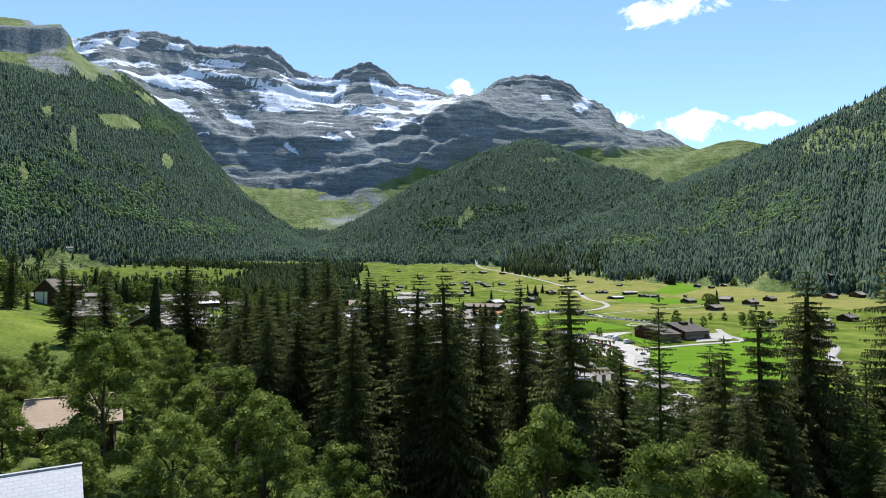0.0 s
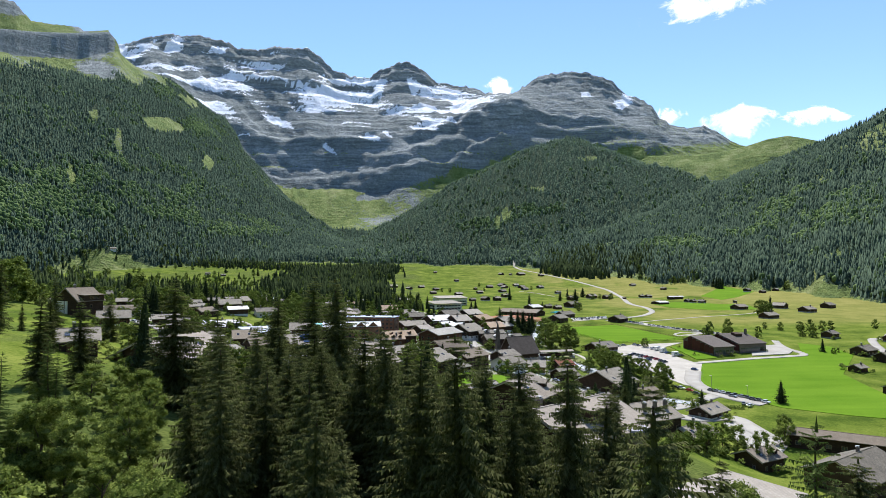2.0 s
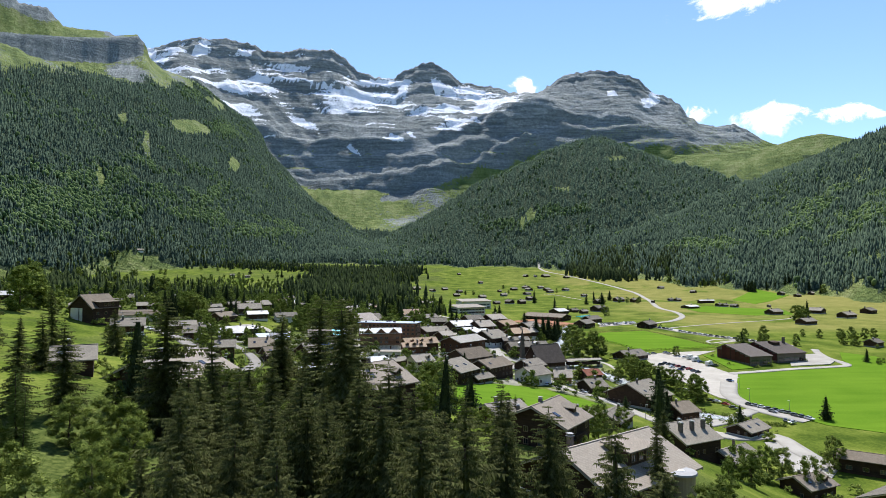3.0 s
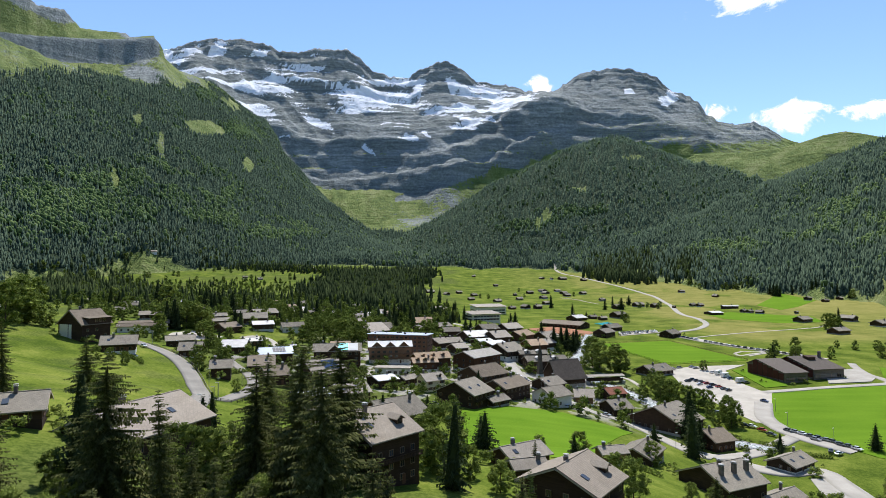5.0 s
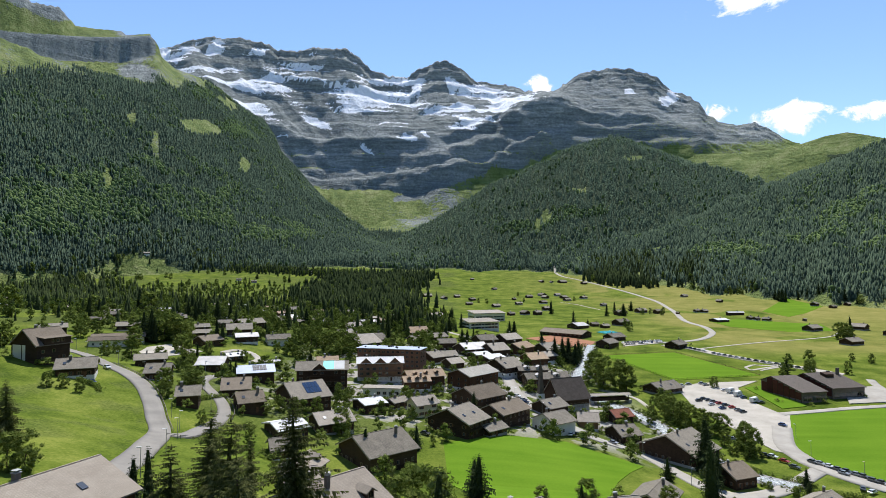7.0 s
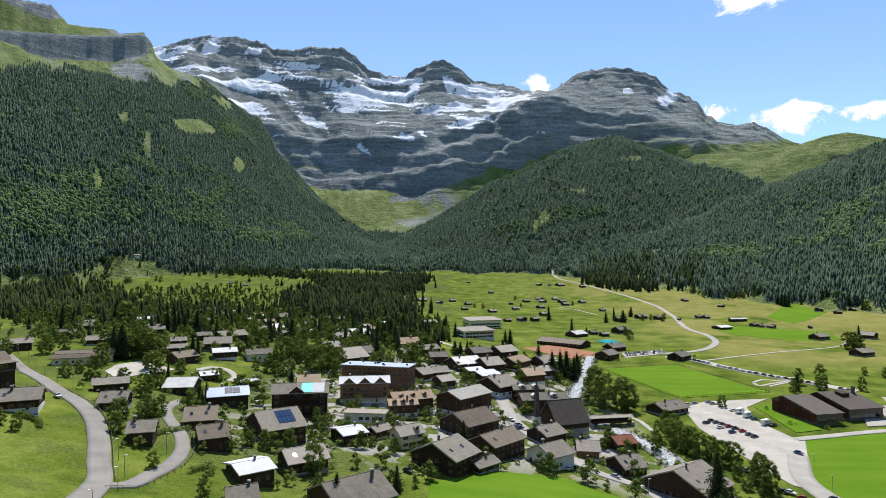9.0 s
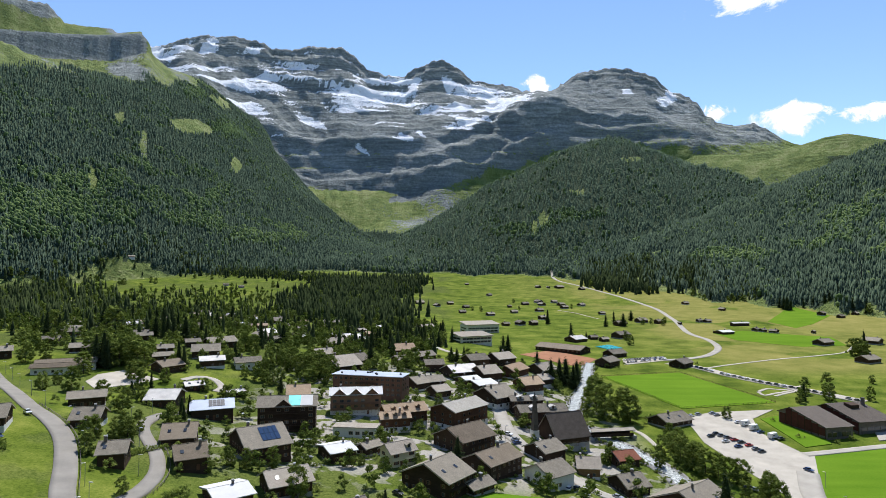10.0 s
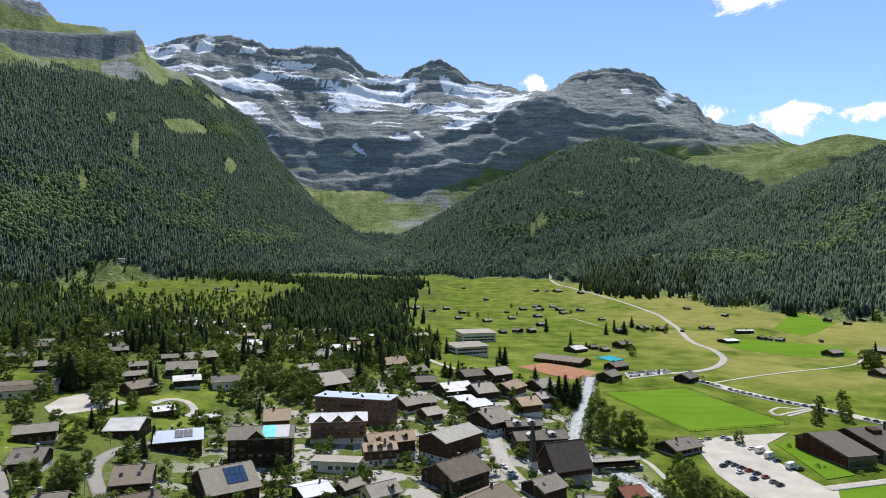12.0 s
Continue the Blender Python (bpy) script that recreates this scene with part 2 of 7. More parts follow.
def layers(x, y):
    """Heights of the mountain forms at plan points, over the valley; returns heights and which form is uppermost."""
    dx, dy = x - EYE0[0], y - EYE0[1]
    r = np.hypot(dx, dy)
    az = np.degrees(np.arctan2(dx, dy))
    base = valley(x, y)
    forms = [base]
    n1 = fbm(x / 420, y / 420, 5, 3) - .5
    g = fbm(az * .9, r / 900, 2, 9, True) - .5

    n2 = fbm(x / 700 + 3, y / 700, 5, 13, True) - .5

    def form(crest, foot, top, power, rough, back=1.2, gully=1.0, profile=None):
        slope = interp(az, *crest)
        rc = interp(az, *top)
        rf = interp(az, *foot) if isinstance(foot, tuple) else foot
        zc = EYE0[2] + slope * rc
        zf = EYE0[2] * 0 + base
        t = (r - rf) / (rc - rf)
        rise = interp(np.clip(t, 0, 1), *profile) if profile else np.clip(t, 0, 1) ** power
        broad = sum(interp(az + k, *crest) for k in (-4, -2.5, -1.2, 0, 1.2, 2.5, 4)) / 7
        zb = EYE0[2] + broad * rc
        front = zf + (zb + (zc - zb) * np.clip(t, 0, 1) ** 5 - zf) * rise
        env = np.clip(t, 0, 1) * np.clip((1 - t) * 4, 0, 1)
        front = front + rough * (n1 * 1.2 + g * gully + n2 * (1 - gully)) * env
        behind = zc - (r - rc) * back
        return np.where(t <= 0, -1e4, np.where(t < 1, front, behind))

    def edge(bearings, ranges, ragged):
        """The foot of a slope, running in and out with the spurs."""
        return interp(az, bearings, ranges) + ragged * (fbm(az * .42, az * 0, 3, 201) - .5) * 2

    def cirque():
        """The rocky massif: talus, a stepped wall in shade, snow benches above it, and the summit cliffs."""
        rf = interp(az, [-40, -6, 0, 8, 30], [3000, 2500, 2600, 3100, 3300])
        rc = 4380.0
        t0 = (r - rf) / (rc - rf)
        hold = np.clip((1 - t0) * 9, 0, 1)
        ribs = (fbm(az * .16 + 4, t0 * 2.2, 4, 101) - .5) * .13 + (fbm(az * .5, t0 * 14, 4, 103) - .5) * .022
        t = t0 + ribs * hold * smooth((t0 - .2) / .15)
        crest = interp(az, *CREST_MASSIF) + (.006 * (fbm(az * 1.3, az * 0, 3, 107, True) - .62) + .004 * (fbm(az * 4.1, az * 0, 2, 109) - .5)) * smooth((29 - az) / 3)
        lean = .022 * (fbm(az * .22, az * 0 + 2, 4, 111) - .5)
        talus, wall = interp(az, *TALUS) + lean, interp(az, *WALL_TOP) + lean
        foot = (base - EYE0[2]) / r
        fan = interp(t, [0, .14, .3, .42], [0, .16, .55, 1])
        steps = interp(t, [.42, .432, .475, .487, .50, .545, .560, .60, .612], [0, .26, .33, .50, .62, .69, .86, .90, 1])
        sheer = smooth((fbm(az * .13 + 7, t * .4, 3, 113) - .30) / .35)
        steps = steps * (1 - sheer) + interp(t, [.42, .455, .50, .545, .575], [0, .34, .40, .80, 1]) * sheer
        snowy = interp(t, [.612, .75, .757, .86, .866, .93, .94, .975, .982, 1], [0, .28, .34, .55, .64, .75, .87, .90, .985, 1])
        rise = foot + (talus - foot) * fan + (wall - talus) * steps + (crest - wall) * snowy
        front = EYE0[2] + r * rise
        return np.where(t0 <= 0, -1e4, np.where(t0 < 1, front, EYE0[2] + rc * crest - (r - rc) * 1.2))

    massif = cirque()
    left = form(CREST_LEFT, edge([-60, -40, -30, -20, -10, -3, 2], [1000, 1250, 1420, 1500, 1560, 1800, 1900], 30),
                ([-60, -40, -26.4, -24, -16, -12, -4, 2], [2500, 2700, 2950, 3100, 3300, 3000, 2400, 2300]), .95, 150, 1.2, .1)
    hump = form(CREST_HUMP, edge([-9, 5, 15, 25, 40], [2100, 1750, 1600, 1600, 1800], 45), ([-6, 5, 16, 30, 40], [2500, 2500, 2620, 2700, 2700]), .85, 120, 1.2, .6)
    right = form(CREST_RIGHT, edge([10, 15, 24, 33, 42, 60], [1500, 1340, 1150, 1010, 900, 800], 70), ([10, 19, 30, 40, 60], [1650, 1900, 2150, 2050, 1900]), .95, 110, 1.2, .5)
    green = form(CREST_GREEN, ([18, 45], [2900, 2900]), ([18, 45], [3450, 3450]), .8, 110, 1.2, .25)
    forms += [massif, left, hump, right, green]
    stack = np.stack(forms)
    which = stack.argmax(0)
    return stack.max(0), which


# ---- builders ----
def part(name, bm, material, parent=None, label="", m=None):
    """Links a bmesh as one mesh object, under a thing or under a part."""
    data = bpy.data.meshes.new(name)
    bm.to_mesh(data)
    bm.free()
    data.materials.append(material)
    ob = new(name, data)
    if parent:
        ob.parent = parent
    if m is not None:
        ob.matrix_local = m
    if label:
        ob["label"] = label
    return ob


def raw_mesh(name, verts, faces, material, smooth_=False):
    """A mesh object from numpy arrays of corners and triangles or quads."""
    data = bpy.data.meshes.new(name)
    n, k = faces.shape
    data.vertices.add(len(verts))
    data.vertices.foreach_set("co", np.ascontiguousarray(verts, np.float32).ravel())
    data.loops.add(n * k)
    data.loops.foreach_set("vertex_index", np.ascontiguousarray(faces, np.int32).ravel())
    data.polygons.add(n)
    data.polygons.foreach_set("loop_start", np.arange(0, n * k, k, dtype=np.int32))
    data.polygons.foreach_set("loop_total", np.full(n, k, np.int32))
    if smooth_:
        data.polygons.foreach_set("use_smooth", np.ones(n, bool))
    data.update(calc_edges=True)
    data.materials.append(material)
    return new(name, data)


def point_mask(ob, name, values):
    a = ob.data.attributes.new(name, "FLOAT", "POINT")
    a.data.foreach_set("value", np.ascontiguousarray(values, np.float32))


rng = np.random.default_rng(7)

# ---- the land: one sheet from the village to the ridges ----
az_grid = np.concatenate([np.arange(-180, -47, 3.0), np.arange(-47, 51.01, 0.16), np.arange(54, 180.1, 3.0)])
r_grid = np.concatenate([[0.02], 6 * 1.03 ** np.arange(0, 94), 96.5 * 1.0125 ** np.arange(0, 190), np.arange(1015, 2600, 15), np.arange(2600, 4420, 9)])
AZ, RR = np.meshgrid(np.radians(az_grid), r_grid)
GX, GY = EYE0[0] + RR * np.sin(AZ), EYE0[1] + RR * np.cos(AZ)
GZ, FORM = layers(GX, GY)


def terrace(z, x, y, period, hard, seed):
    """Ledges: gentle benches and steep steps, bending with the strata."""
    w = z / period + 3.4 * (fbm(x / 1100, y / 1100, 3, seed) - .5) + x * .0011
    f = w - np.floor(w)
    s = np.where(f < 0.45, f * 0.35, 0.1575 + (f - 0.45) * (1 - 0.1575) / 0.55)
    return z + hard * (s - f) * period, f


def finish(x, y, z, form):
    """Relief of the rock faces, and the masks of what covers them."""
    az = np.degrees(np.arctan2(x - EYE0[0], y - EYE0[1]))
    r = np.hypot(x - EYE0[0], y - EYE0[1])
    el = (z - EYE0[2]) / r
    rocky = (form == 1) * smooth((el - .085) / .05)
    z1, f1 = terrace(z, x, y, 110, 0.5, 21)
    z2, f2 = terrace(z1, x, y, 38, 0.5, 23)
    xr = x + .9 * z
    yr = y - .5 * z
    rough = (fbm(xr / 260, yr / 260, 3, 31, True) - .5) * 40 + (fbm(xr / 95, yr / 95, 3, 33, True) - .5) * 24
    keep = 1 - smooth((el - interp(az, *CREST_MASSIF) + .012) / .012)
    z = z + rocky * ((z2 - z) * (.35 + .65 * keep) + rough * (.3 + .7 * keep))
    cover = fbm((x + .6 * z) / 260, (y - .4 * z) / 260, 3, 41)
    fine = fbm((x + .8 * z) / 110, (y - .6 * z) / 110, 2, 43)
    # snow lies on benches high up, most of it on the shady upper cirque
    field = np.zeros_like(z)
    upper = ((-26.3, .323, .79, .0051, -.0013), (-24.1, .3288, .92, .0087, .008), (-25.2, .3146, .7, .0043, .0025), (-22, .3373, .56, .008, .012), (-18.6, .341, 1.23, .0027, .002),
             (-22.9, .3035, 1.9, .0035, .002), (-21.7, .2918, 1.04, .0036, 0), (-19.1, .286, 2.5, .0054, -.001), (-14.1, .322, 1.64, .009, .001), (-15.6, .302, 2.5, .0037, .002),
             (-11, .296, 1.6, .0047, -.0045), (-5.7, .3064, 2.7, .0067, -.0005), (-3.3, .30, .5, .011, .018), (-.1, .30, .4, .011, 0), (3.1, .292, 1.9, .0075, -.002))
    lower = ((-19.1, .2545, 1.5, .0054, -.004), (-8.1, .2852, 3.7, .0085, 0), (-8.4, .27, 3.2, .0084, .0005), (-9.4, .255, 2.1, .0047, .0007), (-12.5, .233, 1.04, .0055, -.008),
             (3.9, .279, 1.7, .0047, -.004), (.7, .262, 2.1, .0076, 0), (4.7, .267, 2.2, .0066, .004), (2.1, .241, 1.9, .0075, .004), (19.8, .261, .6, .009, .004),
             (16.4, .28, .44, .0027, -.0016), (-4.1, .2136, .64, .0038, -.0033), (-2.8, .2215, .5, .0028, -.005), (-8.3, .196, .53, .0046, -.01))
    for a0, e0, wa, we, tilt in upper + lower:
        field = np.maximum(field, np.exp(-((az - a0) / (wa * 1.2)) ** 2 - ((el - e0 - tilt * (az - a0)) / (we * 1.15)) ** 2))
    bench = smooth((0.62 - f2) / .25) * .55 + smooth((0.6 - f1) / .2) * .45
    snow = (form == 1) * np.clip(field * 1.5 * (.60 + .5 * bench) + (fine - .5) * 1.0 + (bench - .5) * .25 + .10, 0, 1) * (field > .03)
    snow = np.maximum(snow, (form == 1) * (el > .2) * (bench > .7) * (cover > .655) * smooth((13 - az) / 6) * .62)
    # grass: talus fans of the cirque, alps under the cliffs, the green shoulder
    grass = np.zeros_like(z)
    fan = (form == 1) * smooth((interp(az, [-13.5, -10.4, -6.2, -3, -.4, 2.9, 5.5, 10.8, 20], [.112, .106, .118, .132, .146, .154, .172, .198, .185]) + .06 * (fbm(x / 220, y / 220, 4, 51) - .5) - el) / .012)
    grass = np.maximum(grass, fan * (.40 + .75 * cover + .55 * (fine - .5)))
    grass = np.maximum(grass, (form == 1) * smooth((.225 - el) / .03) * smooth((bench - .45) / .3) * smooth((cover - .47) / .06) * .5)
    grass = np.maximum(grass, (form == 1) * smooth((az - 4) / 4) * smooth((.238 - el + .05 * (cover - .5)) / .02) * smooth((cover + .5 * (fine - .5) - .47) / .10) * .38)
    grass = np.maximum(grass, (form == 1) * smooth((az - 20) / 3) * smooth((.2 - el) / .02) * .6)
    rcl = interp(az, [-60, -40, -26.4, -24], [2500, 2700, 2950, 3100])
    sl = (r / rcl - .90 + .004 * (fbm(az * 2, az * 0, 3, 77) - .5)) / .10
    cliff = (form == 2) * smooth((sl - .40) / .04) * smooth((.66 - sl) / .05) * smooth((-26.8 - az) / .4)
    cliff = np.maximum(cliff, (form == 2) * smooth((-33.6 - az) / 1) * smooth((sl - .85) / .1) * .9)
    scree = np.exp(-((az + 28.2) / 1.7) ** 2 - ((el - .286) / .012) ** 2) + .8 * np.exp(-((az + 34.4) / 1.6) ** 2 - ((el - .354) / .010) ** 2)
    cliff = np.maximum(cliff, (form == 2) * np.clip(scree * 1.3, 0, 1) * smooth((fine - .36) / .1))
    # faces seen in shade, which take the shade-and-haze tone of the rock
    dark = np.maximum(cliff * (sl > .3) * (sl < .7), (form == 1) * smooth((.232 - el + .04 * (cover - .5)) / .015) * smooth((12 - az) / 6) * .25)
    grass = np.maximum(grass, (form == 2) * (1 - cliff) * (.48 + .55 * cover + .9 * (fine - .5)))
    grass = np.maximum(grass, (form == 2) * smooth((.04 - el) / .01))
    grass = np.maximum(grass, (form == 5) * (.5 + .6 * cover))
    grass = np.maximum(grass, ((form == 3) | (form == 4)) * .8)
    # woods and the clearings in them
    line = interp(az, [-42, -37, -33, -30, -28, -25.6, -24.6, -21, -17], [560, 640, 715, 730, 705, 740, 890, 920, 930]) + 300 * (cover - .5) + 160 * (fine - .5)
    open_ = np.zeros_like(z)
    grain = fbm((x + .8 * z) / 34, (y - .6 * z) / 34, 3, 47)
    for a0, e0, wa, we in ((-23.6, .212, 2.2, .011), (-29.1, .212, .5, .012), (-20.8, .255, 1.6, .011), (-27.2, .17, .35, .03), (-19.6, .157, .5, .012), (-31, .12, .3, .02), (-17.6, .012, 1.6, .006)):
        open_ = np.maximum(open_, np.exp(-((az - a0) / wa) ** 2 - ((el - e0) / we) ** 2))
    low_meadow = interp(az, [-33, -30.3, -28.9, -26.8, -23.2, -19.5, -16.6, -13.1, -10], [-.02, 0, .0075, -.002, -.022, -.026, -.006, -.022, -.03])
    open_ = np.maximum(open_, (form == 2) * smooth((low_meadow + .010 * (fine - .5) - el) / .003))
    glades = 75 * np.maximum(0, fbm(az * .55, az * 0, 3, 301) - .42)
    open_ = np.maximum(open_, ((form == 4) | (form == 3)) * smooth((glades - (z - valley(x, y))) / 5) * smooth((az - 9) / 4))
    for a0, e0, wa, we in ((16.6, .170, 1.5, .004), (9.0, .078, .7, .014), (12, .121, .7, .005), (19.3, .018, 1.8, .006), (8, .062, .3, .012)):
        open_ = np.maximum(open_, np.exp(-((az - a0) / wa) ** 2 - ((el - e0) / we) ** 2) * (form == 3) + np.exp(-((az - a0) / wa) ** 2 - ((el - e0) / we) ** 2) * (form == 4))
    wood = (form == 2) * smooth((line - z) / 90) + (form == 3) * 1.0 + (form == 4) * (1 - .75 * smooth((cover - .56) / .08) * smooth((az - 33) / 5))
    wood = wood + (form == 1) * smooth((.06 - el + .03 * (cover - .5)) / .01) * .8
    wood = wood + (form == 5) * smooth((cover - .52) / .06) * smooth((az - 31) / 2) * .8
    wood = wood + (form == 2) * np.exp(-((az + 22.8) / 2.2) ** 2 - ((el - .262) / .018) ** 2) * smooth((fine - .42) / .1) * .7
    wood = np.clip(wood * (1 - smooth((open_ * (1 + (fine - .5) * 2.4 + (cover - .5) * 1.6 + (grain - .5) * 3.2) - .40) / .10)), 0, 1)
    return z, np.clip(snow, 0, 1), np.clip(grass, 0, 1), wood, np.clip(dark, 0, 1)


def lie(x, y):
    """Ground height at plan points."""
    return layers(np.asarray(x, float), np.asarray(y, float))[0]


def cliffed(x, y, z, form):
    """The dark cliff band that rims the high alp."""
    az = np.degrees(np.arctan2(x - EYE0[0], y - EYE0[1]))
    r = np.hypot(x - EYE0[0], y - EYE0[1])
    rc = interp(az, [-60, -40, -26.4, -24, -16, -12, -4, 2], [2500, 2700, 2950, 3100, 3300, 3000, 2400, 2300])
    s = (r / rc - .90 + .004 * (fbm(az * 2, az * 0, 3, 77) - .5)) / .10
    foot = interp(az, [-60, -45, -37.3, -33.65, -29.65, -27, -26.3], [.245, .262, .2797, .2878, .2969, .3175, .318])
    rim = interp(az, [-60, -45, -37.4, -33.7, -29.7, -27.35, -26.5], [.28, .30, .3126, .323, .3353, .3457, .33])
    crest = interp(az, *CREST_LEFT)
    low = foot - .045
    rise = np.where(s < .42, low + (foot - low) * np.clip((s + 1) / 1.42, 0, 1), np.where(s < .60, foot + (rim - foot) * np.clip((s - .42) / .18, 0, 1), rim + (crest - rim) * np.clip((s - .6) / .4, 0, 1) ** 1.3))
    ledge = np.abs(((s - .42) / .18 * 3.0 + .8 * fbm(az * .8, az * 0, 3, 71)) % 1 - .5) - .25
    rise = rise + .004 * ledge * ((s > .42) & (s < .6)) + (fbm(az * 2.2, r / 60, 4, 79, True) - .5) * .006 * smooth((s + 1) / 1.0) * (s < .38)
    w = smooth((s + 1) / .9) * smooth((-26.2 - az) / .6) * (form == 2) * (s < 1)
    return z * (1 - w) + (EYE0[2] + r * rise) * w


GZ = cliffed(GX, GY, GZ, FORM)
GZ, SNOW, ALP, WOOD, DARK = finish(GX, GY, GZ, FORM)
ALP = np.where(FORM == 0, .9, ALP)
WOOD = np.where(FORM == 0, .0, WOOD)
rows_n, cols_n = GX.shape
idx = np.arange(rows_n * cols_n).reshape(rows_n, cols_n)
quads = np.stack([idx[:-1, :-1], idx[1:, :-1], idx[1:, 1:], idx[:-1, 1:]], -1).reshape(-1, 4)
quad_form = FORM[1:, 1:].ravel()
quad_form = np.where((RR[:-1, :-1].ravel() < 780), 0, quad_form)
P3 = np.stack([GX, GY, GZ], -1).reshape(-1, 3)
HAY = smooth((GX - 60) / 120) * smooth((GY - 480 - .25 * (300 - GX)) / 120) * (.25 + .9 * smooth((GX - 250) / 250))
HAY = HAY * smooth((fbm(GX / 60 + GY / 300, GY / 130, 2, 61) - .40) / .05)
WILD = smooth((fbm(GX / 45, GY / 45, 4, 63) - .50) / .08) * smooth((GX * 0 + 30 - GX) / 40) * .8
BELT = smooth((45 - GY) / 30) * smooth((GY + 190) / 40) * smooth((GX + 85) / 25) * smooth((70 - GX) / 30)
WILD = np.maximum(np.where(GX < -175, WILD * .8, WILD) * smooth((GY - 130) / 60), BELT * .95)
HAY = np.maximum(HAY, smooth((GX - 215) / 60) * smooth((GY - 420) / 60) * smooth((fbm(GX / 75, GY / 75, 2, 67) - .42) / .03))
WILD = np.maximum(WILD, smooth((-70 - GX) / 30) * smooth((fbm(GX / 9, GY / 9, 4, 71) - .54) / .1) * .55)
TOWN = smooth((GX + 115) / 50) * smooth((115 - GX) / 40) * smooth((GY - 175) / 40) * smooth((440 - GY) / 60)
WILD = np.maximum(WILD, TOWN * .85)
WILD = np.maximum(WILD, smooth((-20 - GX) / 30) * smooth((GY - 330) / 60) * smooth((780 - GY) / 60) * smooth((fbm(GX / 30, GY / 30, 3, 69) - .42) / .1) * .9)
for f_id, f_name, label in ((0, "ground", "green valley meadows and village lawns"), (1, "rocky_massif", "grey banded limestone massif with snowfields"),
                            (2, "left_mountain", "wooded mountain with high alp and dark cliff rim"), (3, "wooded_hill", "rounded hill covered in dark conifers"),
                            (4, "right_mountain", "steep mountainside covered in conifer forest"), (5, "green_shoulder", "distant grassy mountain shoulder")):
    q = quads[quad_form == f_id]
    used, inv = np.unique(q, return_inverse=True)
    ob = raw_mesh({2: "forest_mountain", 4: "forest_slope"}.get(f_id, f_name), P3[used], inv.reshape(q.shape), GRASS if f_id == 0 else MOUNTAIN, True)
    if f_id == 0:
        point_mask(ob, "hay", np.clip(HAY, 0, 1).ravel()[used])
        point_mask(ob, "town", np.clip(TOWN, 0, 1).ravel()[used])
        point_mask(ob, "wild", np.clip(WILD, 0, 1).ravel()[used])
    else:
        for n_, v_ in (("snow", SNOW), ("grass", ALP), ("wood", WOOD), ("dark", DARK)):
            point_mask(ob, n_, v_.ravel()[used])
    tagged(ob, label, "ground" if f_id == 0 else "mountain", kind="structure")


# ---- far woods ----
def cone_template(sides, tiers, jag=0.0, seed=1):
    """A small conifer: stacked ragged skirts, unit height, unit base radius."""
    g = np.random.default_rng(seed)
    v, f = [], []
    for k in range(tiers):
        z0, z1 = k / tiers * .86 + .02, min(1.0, (k + 1) / tiers * .86 + .26)
        rad = (1 - k / tiers) ** .8
        n0 = len(v)
        for s in range(sides):
            a_ = 2 * math.pi * (s + .5 * (k % 2)) / sides
            rr = rad * (1 - jag * g.random())
            v.append((rr * math.cos(a_), rr * math.sin(a_), z0 - .05 * g.random() * (jag > 0)))
        v.append((0, 0, z1 if k < tiers - 1 else 1.0))
        f += [(n0 + s, n0 + (s + 1) % sides, n0 + sides) for s in range(sides)]
    return np.array(v), np.array(f)


def puff_template(seed=2):
    """A lumpy broadleaf crown, unit height."""
    bm = bmesh.new()
    bmesh.ops.create_icosphere(bm, subdivisions=1 if seed == 5 else 2, radius=1.0)
    g = np.random.default_rng(seed)
    v = np.array([p.co[:] for p in bm.verts])
    f = np.array([[q.index for q in p.verts] for p in bm.faces])
    bm.free()
    v = v * (0.75 + .45 * g.random((len(v), 1)))
    return v * (.5, .5, .46) + (0, 0, .54), f


def scatter(name, template, x, y, z, h, w, material, seed=0):
    """Many trees as one mesh."""
    v, f = template
    g = np.random.default_rng(seed)
    n = len(x)
    a_ = g.random(n) * 6.283
    c, s = np.cos(a_)[:, None], np.sin(a_)[:, None]
    vx, vy = v[None, :, 0] * w[:, None], v[None, :, 1] * w[:, None]
    lean = g.normal(0, .03, (n, 2)) * h[:, None]
    out = np.stack([x[:, None] + vx * c - vy * s + lean[:, :1] * v[None, :, 2], y[:, None] + vx * s + vy * c + lean[:, 1:] * v[None, :, 2], z[:, None] + v[None, :, 2] * h[:, None]], -1)
    faces = f[None] + (np.arange(n) * len(v))[:, None, None]
    return raw_mesh(name, out.reshape(-1, 3), faces.reshape(-1, 3), material)


def sample_grid(mask, count, g, power=1.0):
    """Picks plan points where the mask is set, evenly by bearing and distance."""
    cell = np.flatnonzero(mask.ravel() > .05)
    p = mask.ravel()[cell] * RR.ravel()[cell] ** power
    pick = g.choice(cell, count, p=p / p.sum())
    return pick


def between(pick, g):
    """Places scattered inside the mesh cells that begin at the picked points."""
    pick = np.minimum(pick, (rows_n - 1) * cols_n - 2)
    u, v = g.random((len(pick), 1)), g.random((len(pick), 1))
    near = P3[pick] * (1 - u) + P3[pick + 1] * u
    return near * (1 - v) + (P3[pick + cols_n] * (1 - u) + P3[pick + cols_n + 1] * u) * v


